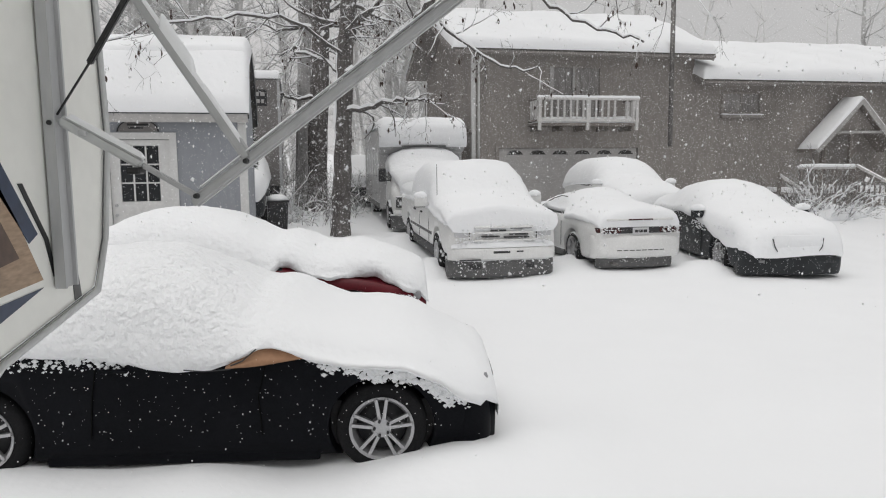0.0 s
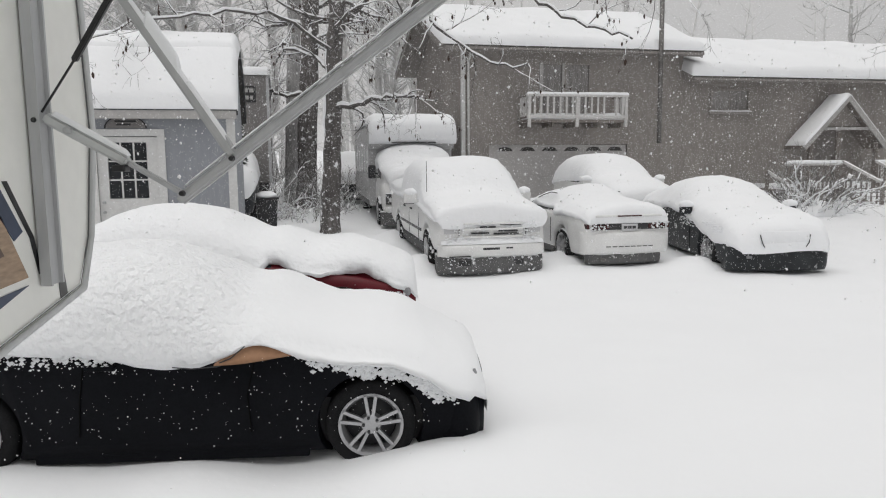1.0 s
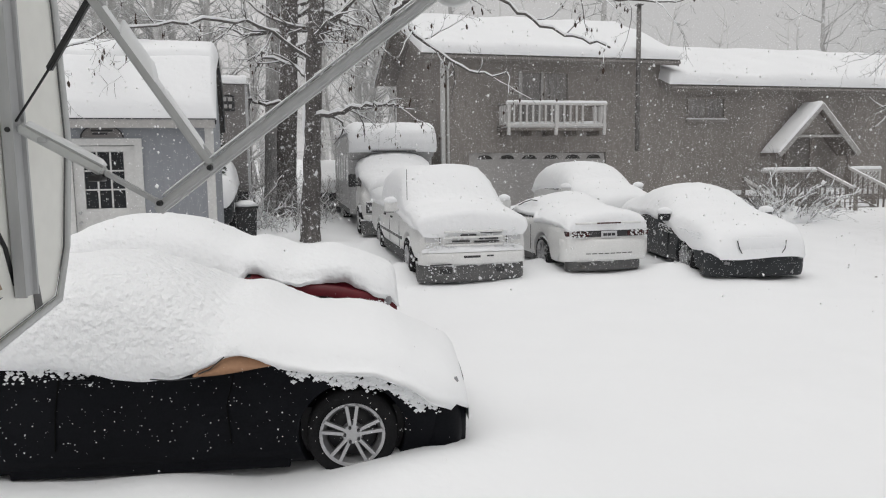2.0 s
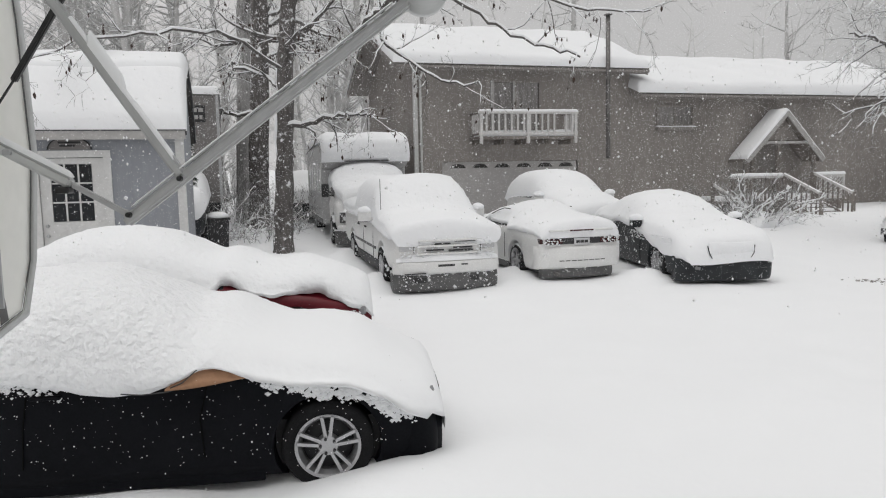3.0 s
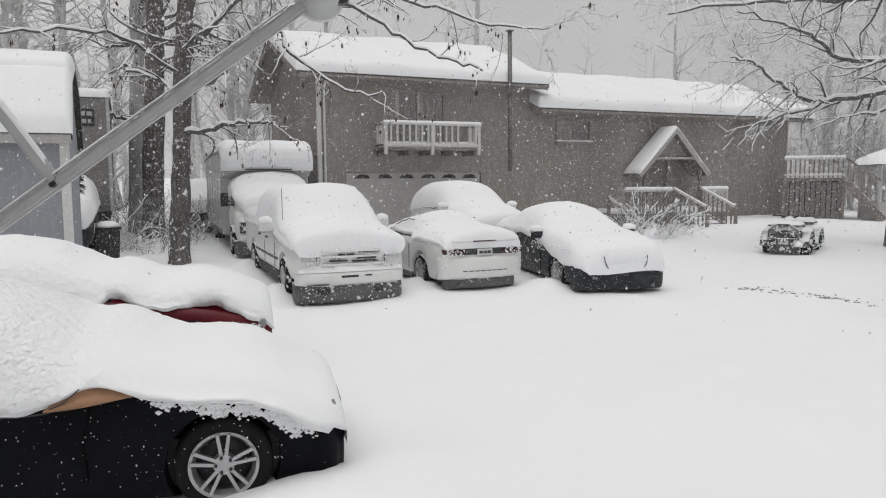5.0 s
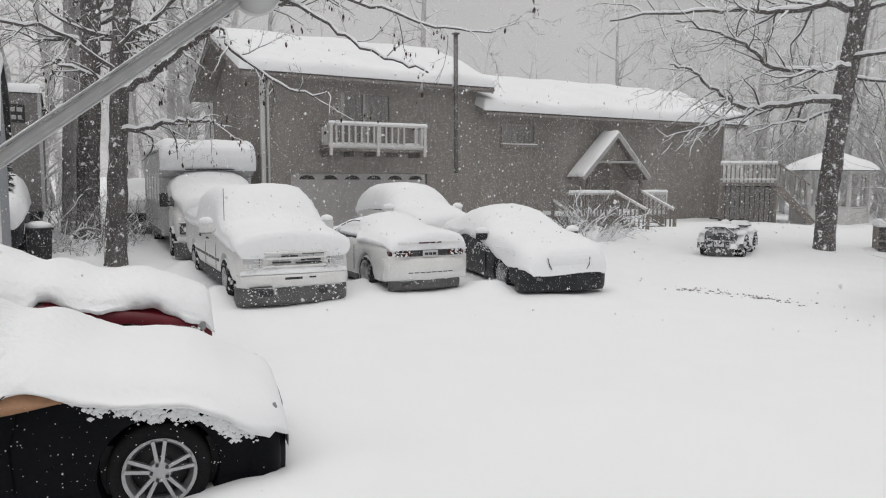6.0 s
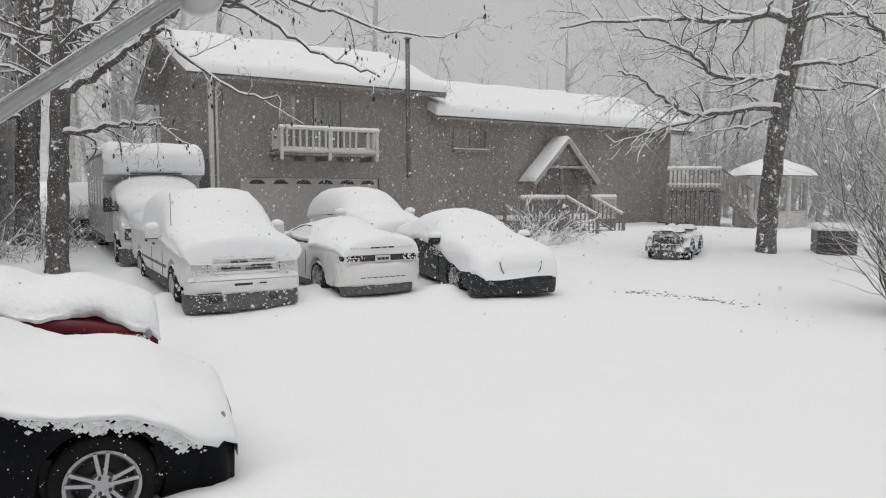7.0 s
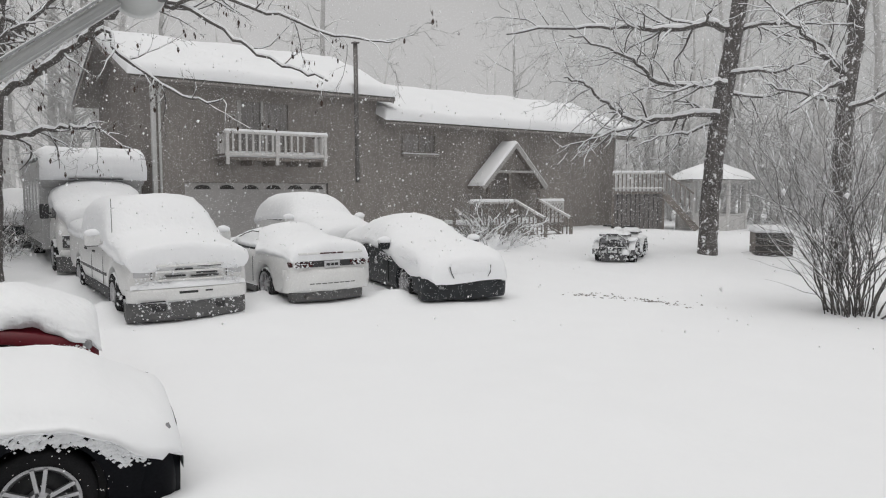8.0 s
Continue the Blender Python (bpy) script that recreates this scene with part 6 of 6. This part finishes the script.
def smooth_line(pts, rad, k=4):
    """A rounder line through a few bends."""
    P = [Vector(p) for p in pts]
    out, orad = [], []
    for i in range(len(P) - 1):
        p0, p1, p2, p3 = P[max(0, i - 1)], P[i], P[i + 1], P[min(len(P) - 1, i + 2)]
        for j in range(k):
            t = j / k
            out.append(.5 * ((2 * p1) + (p2 - p0) * t + (2 * p0 - 5 * p1 + 4 * p2 - p3) * t * t + (3 * p1 - p0 - 3 * p2 + p3) * t ** 3))
            orad.append(rad[i] + (rad[i + 1] - rad[i]) * t)
    return out + [P[-1]], orad + [rad[-1]]


def tree(label, trunk, radii, limbs, seed, extra=6, leaves=0.0, depth=2, droop=.4, snowy=1.0, bark=None, plaster=0.0, twig=4.5):
    """trunk: points in the world; limbs: (points, first radius)."""
    rng = random.Random(seed)
    base = Vector(trunk[0])
    ob = thing("tree", Matrix.Translation(base), label, "tree", "bare trees")
    tb = Tubes()
    pts, rad = smooth_line([Vector(p) - base for p in trunk], radii, 6)
    pts = [p + Vector((.012 * rng.gauss(0, 1), .012 * rng.gauss(0, 1), 0)) for p in pts]
    tb.tube([pts[0] + Vector((0, 0, -.6))] + pts, [rad[0] * 1.35] + [r * (1 + .03 * rng.gauss(0, 1)) * (1 + .16 * math.exp(-max(0, p.z) / .3)) for p, r in zip(pts, rad)], 16)
    put("trunk", tb.mesh("trunk", bark or BARK), ob)
    sb, lf = Tubes(), []
    # snow driven against the weather side of the trunk, in broken patches
    run, rr = [], []
    for i in range((len(pts) - 1) * 4):
        e = i / 4 - i // 4
        p, r = pts[i // 4].lerp(pts[i // 4 + 1], e), rad[i // 4] * (1 - e) + rad[i // 4 + 1] * e
        w = plaster * (.5 + 1.6 * wob(p.x + seed, p.y, p.z, 1.1) + .5 * wob(p.x, p.y + seed, p.z, 4))
        if w > .15 and p.z < 9:
            run.append(p + Vector((-.86, -.5, 0)) * (r * .93))
            rr.append(r * .26 * min(1.2, w))
        if (w <= .15 or i == (len(pts) - 1) * 4 - 1) and run:
            if len(run) > 2:
                sb.tube(run, [rr[0] * .3] + rr[1:-1] + [rr[-1] * .3], 6)
            run, rr = [], []
    for lp, r0 in limbs:
        tb = Tubes()
        q, qr = smooth_line([Vector(p) - base for p in lp], [r0 * (1 - .8 * i / (len(lp) - 1)) for i in range(len(lp))], 5)
        q = [p + Vector((rng.gauss(0, .03), rng.gauss(0, .03), rng.gauss(0, .03))) * (0 if i == 0 else 1) for i, p in enumerate(q)]
        lay(tb, sb, q, qr, 8, snowy)
        length = sum((q[i + 1] - q[i]).length for i in range(len(q) - 1))
        shoot(tb, sb, lf, q, qr, min(length, twig), depth, rng, droop, leaves, .8, snowy)
        put("limb", tb.mesh("limb", TWIG), ob)
    for k in range(extra):
        tb = Tubes()
        i = int(len(pts) * (.45 + .5 * k / max(1, extra)))
        i = min(len(pts) - 1, i)
        a = rng.uniform(0, 6.28)
        grow(tb, sb, lf, pts[i], (math.cos(a), math.sin(a), rng.uniform(.1, .6)), rng.uniform(2.0, 3.6), rad[i] * .3, depth, rng, droop, leaves, .8, 6, snowy)
        put("limb", tb.mesh("limb", TWIG), ob)
    tagged(put("branch_snow", sb.mesh("branch_snow", SNOW), ob, "snow lying along the branches"), kind="stuff")
    if lf:
        v, f = [], []
        for p, s, a in lf:
            o = len(v)
            c, e = math.cos(a), math.sin(a)
            for u, w, b in ((0, 0, 0), (.28, -.3, .05), (.34, -.6, .1), (.12, -1, .02), (-.2, -.75, -.06), (-.3, -.35, .04)):
                v.append(p + Vector((c * u * s + e * b * s, e * u * s - c * b * s, w * s * 1.5)))
            f.append(tuple(o + i for i in range(6)))
        tagged(put("dead_leaves", mesh_of("dead_leaves", v, f, DEAD_LEAF, False), ob, "brown withered leaves"), kind="stuff")
    return ob


tree("bare oak with withered leaves and snowy limbs", [(-2.58, 18.01, .25), (-2.52, 18.2, 2.0), (-2.43, 18.3, 4.1), (-2.35, 18.3, 5.4), (-2.2, 18.2, 7), (-2.0, 18, 11)], [.24, .225, .215, .2, .17, .08], [
    ([(-2.4, 18.25, 4.1), (-2.2, 17.73, 4.38), (-1.58, 17.37, 4.65), (-1.04, 16.96, 5.05), (-.41, 16.52, 5.51), (.13, 16.05, 5.91), (.86, 15.62, 5.97), (1.56, 15.2, 5.83), (2.31, 14.84, 5.22), (3.2, 14.36, 4.74), (3.8, 13.86, 4.45)], .095),
    ([(-1.52, 17.26, 4.7), (-.18, 16.77, 5.64), (.06, 16.45, 5.18), (.63, 16.12, 4.69), (1.44, 15.73, 4.2), (2.06, 15.26, 4.15)], .06),
    ([(-2.45, 18.2, 3.4), (-1.67, 17.76, 3.56), (-1.07, 17.5, 3.67), (-.61, 17.23, 3.65), (-.26, 16.94, 3.59)], .075),
    ([(.86, 15.62, 5.97), (1.9, 15.0, 6.1), (3.0, 14.4, 5.7), (4.2, 13.8, 5.3), (5.0, 13.3, 5.2)], .05),
    ([(-2.4, 18.3, 4.8), (-3.3, 16.4, 5.3), (-4.2, 14.2, 5.0), (-4.9, 12.4, 4.5), (-5.3, 11.0, 4.0)], .045),
    ([(-2.45, 18.3, 5.2), (-1.7, 18.0, 5.9), (-.8, 17.6, 6.6), (.2, 17.2, 7.4)], .09)], 11, extra=6, leaves=.07, depth=3, snowy=1.2, plaster=.75, twig=2.7)
tree("dark tall tree trunk speckled with snow", [(-4.13, 23.6, .55), (-4.04, 23.95, 3.74), (-3.94, 24.03, 6.3), (-3.84, 23.96, 8.4), (-3.7, 23.9, 13)], [.33, .31, .29, .26, .12],
     [([(-4.0, 24.0, 4.3), (-4.8, 23.3, 4.2), (-5.4, 22.9, 4.35), (-6.0, 22.5, 4.9)], .07), ([(-3.95, 24, 5.6), (-3.2, 23.6, 6.0), (-2.4, 23.3, 6.6)], .07)], 12, extra=8, leaves=.02, plaster=.35)
tree("pale grey tree trunk beside a darker one", [(-4.9, 25.5, .55), (-4.82, 25.84, 3.85), (-4.73, 25.9, 6.6), (-4.6, 25.8, 8.9), (-4.4, 25.7, 13)], [.33, .31, .29, .26, .12], [], 13, extra=8, bark=BARK_PALE)
tree("leaning bare tree with long snowy limbs", [(16.12, 16.41, .35), (16.32, 16.52, 2.41), (16.49, 16.39, 4.76), (16.58, 16.12, 6.7), (16.57, 15.8, 8.4), (16.6, 15.6, 12)], [.27, .28, .26, .24, .21, .1], [
    ([(16.5, 16.3, 5.3), (16.2, 16.13, 5.48), (15.38, 16.38, 5.36), (14.36, 16.73, 5.46), (13.61, 16.73, 5.93), (12.7, 16.84, 6.28), (11.54, 17.08, 6.62)], .10),
    ([(16.45, 16.4, 4.5), (16.16, 16.32, 4.57), (15.44, 16.65, 4.57), (14.45, 17.21, 4.39), (13.78, 17.42, 4.5), (13.29, 17.44, 4.77), (12.5, 17.61, 5.36), (11.81, 17.74, 5.6)], .11),
    ([(14.39, 17.13, 4.38), (13.59, 17.42, 4.08), (12.77, 17.68, 3.83), (11.81, 17.99, 3.54)], .05),
    ([(16.55, 16.1, 7.0), (15.69, 16.11, 7.12), (14.92, 16.34, 6.96), (14.06, 16.59, 6.89), (13.09, 16.86, 6.91), (11.6, 17.45, 6.89), (10.08, 17.97, 6.67)], .11),
    ([(16.5, 16.2, 5.8), (16.55, 15.23, 5.71), (16.76, 14.51, 5.64), (16.94, 13.73, 5.83)], .07),
    ([(16.4, 16.4, 4.4), (15.6, 16.6, 4.1), (14.8, 16.9, 3.95), (13.9, 17.2, 3.6)], .05)], 14, extra=3, depth=3, snowy=1.5)
tree("slender bare tree rising behind a shrub", [(16.82, 12.62, .2), (16.93, 12.71, 3.5), (16.97, 12.69, 4.8), (16.88, 12.41, 7), (16.86, 12.34, 11)], [.24, .22, .21, .19, .1],
     [([(16.9, 12.6, 5.2), (16.4, 12.67, 5.45), (15.83, 13.01, 6.12), (15.28, 13.29, 6.65), (14.78, 13.49, 7.15)], .07), ([(16.9, 12.6, 4.4), (17.2, 11.6, 4.8), (17.4, 10.8, 5.4)], .06)], 15, extra=7, depth=2, snowy=1.6)


def shrub(label, x, y, stems, height, spread, seed, r=.022, depth=1, group="", snowy=.9, tilt=.42, foot=.38, wander=.10):
    rng = random.Random(seed)
    ob = thing("shrub", pose(x, y, ground_z(x, y) - .05), label, "shrub", group)
    sb = Tubes()
    for k in range(stems):
        tb = Tubes()
        a = rng.uniform(0, 6.28)
        q = rng.random() ** .6
        p = Vector((foot * q * math.cos(a) * spread, foot * q * math.sin(a) * spread, 0))
        lean = tilt * q * spread * (3.2 if k % 9 == 0 else 1.0)
        d = Vector((math.cos(a) * lean, math.sin(a) * lean, 1))
        grow(tb, sb, None, p, d, height * rng.uniform(.5, 1.05), r * rng.uniform(.45, 1.2), depth, rng, .35 * q, 0, .5, 5, snowy, wander)
        put("stem", tb.mesh("stem", TWIG), ob)
    tagged(put("stem_snow", sb.mesh("stem_snow", SNOW), ob, "snow caught on the stems"), kind="stuff")
    return ob


shrub("large leafless shrub of many upright stems", 12.0, 8.62, 52, 4.2, 1.0, 21, .017, 1, snowy=.6, tilt=.30, foot=.5, wander=.13)
shrub("snow-laden leafless bush beside the porch steps", 11.35, 21.2, 60, 1.9, 2.6, 22, .012, 2, snowy=2.3, tilt=.5, wander=.26)
shrub("snow-laden low bush beside the porch", 10.6, 20.9, 40, 1.3, 2.6, 23, .011, 2, snowy=2.3, tilt=.5, wander=.26)
for k, (x, y, h) in enumerate(((-3.6, 20.2, 1.5), (-4.6, 20.6, 1.8), (-3.3, 22.3, 1.6), (-5.2, 22.2, 2.2), (-2.9, 25.0, 1.8), (-5.6, 27.4, 2.0))):
    shrub("thin snowy weeds under the trees", x, y, 24, h, 1.6, 30 + k, .009, 2, "weeds under the trees", 1.9, .55, .5, .22)
for x, y, s in ((11.2, 20.6, .55), (11.9, 20.9, .5), (10.6, 20.6, .45), (10.1, 21.0, .4), (11.6, 21.5, .6), (12.3, 21.2, .35)):
    ob = snow_cap("snow_mound", pose(x, y, ground_z(x, y)), 0, 0, 0, s, s * .8, s * .55, x * 3)
    tagged(ob, "mound of snow over low planting", "snow", "mounds by the porch")
# evergreen beside the shed
EG = pose(-4.5, 16.3, .6)
ever = thing("evergreen_shrub", EG, "dark evergreen shrub squeezed behind the shed", "shrub")
rg = random.Random(9)
v, f = [], []
for k in range(1500):
    h = rg.uniform(1.5, 2.75)
    r = .45 * (1 - .2 * h) * rg.random() ** .4
    a = rg.uniform(0, 6.28)
    p = Vector((r * math.cos(a), r * math.sin(a), h))
    u = Vector((math.cos(a) + rg.gauss(0, .4), math.sin(a) + rg.gauss(0, .4), rg.gauss(-.2, .4))).normalized()
    w = u.cross(Vector((rg.gauss(0, 1), rg.gauss(0, 1), 1))).normalized()
    o = len(v)
    v += [p, p + u * .06 + w * .02, p + u * .12, p + u * .06 - w * .02]
    f.append((o, o + 1, o + 2, o + 3))
EVERGREEN = mat("evergreen_leaf", (.03, .042, .03), .7, var=.4, fine=20, bump=0, snow=.02)
tagged(put("foliage", mesh_of("foliage", v, f, EVERGREEN, False), ever), kind="stuff")
tb = Tubes()
tb.tube([(0, 0, -.3), (0, 0, 2.7)], [.05, .015], 8)
put("trunk", tb.mesh("trunk", TWIG), ever)

# ---------------------------------------------------------------- woods all round
def woods(name, label, count, near, far, material, seed, branch, a0=-75, a1=75, tall=(13, 22)):
    rng = random.Random(seed)
    tb = Tubes()
    made = 0
    while made < count:
        a, d = radians(rng.uniform(a0, a1)), rng.uniform(near, far)
        x, y = d * math.sin(a), d * math.cos(a)
        if -8 < x < 26 and y < 36 or 5 < math.degrees(a) < 36 and rng.random() < .55:
            continue
        made += 1
        z = ground_z(x, y)
        h = rng.uniform(*tall)
        r = rng.uniform(.09, .26) * min(1.0, h / 12)
        lx, ly = rng.gauss(0, 1.3), rng.gauss(0, 1.0)
        pts = [Vector((x + lx * t * t + rng.gauss(0, .16), y + ly * t * t, z - .3 + h * t)) for t in (0, .15, .3, .45, .6, .8, 1)]
        tb.tube(pts, [r, r * .9, r * .82, r * .74, r * .62, r * .4, r * .1], 7)
        for k in range(branch):
            t = rng.uniform(.12, .95)
            i = min(5, int(t * 6))
            p = pts[i].lerp(pts[i + 1], rng.random())
            b = rng.uniform(0, 6.28)
            L = rng.uniform(1.2, 4.0) * (1.15 - t * .6)
            up = rng.uniform(.1, .9)
            dr = Vector((math.cos(b), math.sin(b), up))
            q1 = p + dr * L * .5 + Vector((0, 0, rng.gauss(0, .15)))
            q2 = q1 + (dr + Vector((rng.gauss(0, .3), rng.gauss(0, .3), .25))) * L * .5
            rr = r * rng.uniform(.12, .3)
            tb.tube([p, q1, q2], [rr, rr * .65, rr * .2], 4)
            for _ in range(3):
                s = p.lerp(q1, rng.random()) if rng.random() < .4 else q1.lerp(q2, rng.random())
                e = s + (dr + Vector((rng.gauss(0, .8), rng.gauss(0, .8), rng.gauss(.2, .5)))) * L * .28
                tb.tube([s, e], [rr * .4, rr * .12], 3)
    ob = put(name, tb.mesh(name, material))
    return tagged(ob, label, "woods", kind="stuff")


# Each ring of trees takes a bark lightened to look hazed by distance.
woods("near_woods", "bare snowy trees standing behind the house, bark paled as haze", 58, 28, 52, FAR_BARK, 51, 34)
woods("side_woods", "bare snow-laden trees close behind the shed, bark paled as haze", 34, 28, 44, FAR_BARK, 61, 64, -38, -2)
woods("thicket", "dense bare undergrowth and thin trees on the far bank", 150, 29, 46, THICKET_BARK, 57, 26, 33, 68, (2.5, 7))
woods("far_woods", "bare trees with the haze of falling snow painted into pale bark", 170, 52, 105, FARTHER_BARK, 52, 20)

# distance: a plain glowing ring beyond the woods, painted as grey snow haze
HAZE = bpy.data.materials.new("glowing_haze")
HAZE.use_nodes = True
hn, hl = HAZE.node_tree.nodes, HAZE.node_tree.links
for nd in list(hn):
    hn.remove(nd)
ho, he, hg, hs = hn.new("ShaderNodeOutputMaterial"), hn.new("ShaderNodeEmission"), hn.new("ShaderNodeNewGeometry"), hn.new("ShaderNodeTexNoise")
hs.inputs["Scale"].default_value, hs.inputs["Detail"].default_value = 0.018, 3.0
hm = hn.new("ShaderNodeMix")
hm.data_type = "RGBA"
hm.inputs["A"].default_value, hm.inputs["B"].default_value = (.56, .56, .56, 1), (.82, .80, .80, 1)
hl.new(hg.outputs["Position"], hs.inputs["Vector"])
# the glow is painted brighter towards -x
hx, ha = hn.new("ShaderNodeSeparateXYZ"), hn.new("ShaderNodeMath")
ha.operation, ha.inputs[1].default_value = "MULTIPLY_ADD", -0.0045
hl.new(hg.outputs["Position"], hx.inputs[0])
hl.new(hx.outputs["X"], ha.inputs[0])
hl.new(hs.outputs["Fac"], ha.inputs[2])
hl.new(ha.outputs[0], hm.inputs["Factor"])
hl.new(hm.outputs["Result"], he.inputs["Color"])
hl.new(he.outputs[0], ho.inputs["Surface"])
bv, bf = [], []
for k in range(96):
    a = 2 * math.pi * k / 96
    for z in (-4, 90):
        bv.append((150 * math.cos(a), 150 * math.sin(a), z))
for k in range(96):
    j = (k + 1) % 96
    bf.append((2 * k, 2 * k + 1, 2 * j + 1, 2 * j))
tagged(put("backdrop", mesh_of("backdrop", bv, bf, HAZE)), "glowing grey ring painted as snow haze, closing off the distance", "backdrop", kind="structure")

# ---------------------------------------------------------------- bare gravel, footprints and falling flakes
rg = random.Random(77)
gr = []
for k in range(460):
    # two scuffed patches and a thin scatter between them
    t = rg.choice((rg.gauss(.12, .10), rg.gauss(.74, .13), rg.random()))
    x, y = 8.75 + .95 * t + rg.gauss(0, .16), 12.4 - 2.0 * t + rg.gauss(0, .16)
    if wob(x, y, 2, 5) < -.02:
        continue
    gr.append((x, y, ground_z(x, y) - .004, rg.choice((.008, .012, .018, .028))))
clumps("bare_gravel", gr, None, "dark wet gravel kicked up through the snow", material=MUD)["category"] = "gravel"
v, f = [], []
for k in range(8200):
    near = k > 2600
    a = radians(rg.uniform(-38, 62))
    d = rg.uniform(3.2, 9.5) if near else 2.6 + 15 * rg.random() ** .7
    el = radians(rg.uniform(-5.5, 15) if near else rg.uniform(-11, 17))
    if k > 8020:
        a, d, el = radians(rg.uniform(-36, 4)), rg.uniform(2.6, 4.6), radians(rg.uniform(-27, -14))
    p = Vector((d * math.sin(a) * math.cos(el), d * math.cos(a) * math.cos(el), 2.34 + d * math.sin(el)))
    if p.z < .3:
        continue
    s = rg.choice((.005, .006, .007, .008, .010, .012, .016)) * rg.uniform(.7, 1.2) * min(1, .45 + d / 9) * (.30 if k > 8020 else .46 if near else .80)
    o = len(v)
    for q in ((1, 0, .2), (-.9, .2, -.3), (.1, 1, 0), (-.2, -1, .3), (0, .1, 1.1), (.2, 0, -1.2)):
        v.append(p + Vector(q) * s * rg.uniform(.6, 1.3))
    f += [(o, o + 2, o + 4), (o + 2, o + 1, o + 4), (o + 1, o + 3, o + 4), (o + 3, o, o + 4), (o + 2, o, o + 5), (o + 1, o + 2, o + 5), (o + 3, o + 1, o + 5), (o, o + 3, o + 5)]
# Fine flakes added to veil the house like haze, larger with distance.
for k in range(150000):
    a, d = radians(rg.uniform(-36, 60)), rg.uniform(8.0, 21.0)
    p = Vector((d * math.sin(a), d * math.cos(a), ground_z(d * math.sin(a), d * math.cos(a)) + .1 + 7.4 * rg.random()))
    s = rg.choice((.003, .004, .005, .006, .007)) * d / 14
    o = len(v)
    v += [p + Vector((s, 0, -s * .6)), p + Vector((-s * .6, s, -s * .5)), p + Vector((-s * .5, -s, -s * .4)), p + Vector((0, 0, s * 1.1))]
    f += [(o, o + 1, o + 3), (o + 1, o + 2, o + 3), (o + 2, o, o + 3), (o, o + 2, o + 1)]
tagged(put("snowflakes", mesh_of("snowflakes", v, f, FLAKE, True)), "large wet snowflakes falling through the air, with fine ones added as haze", "snowflakes", kind="stuff")
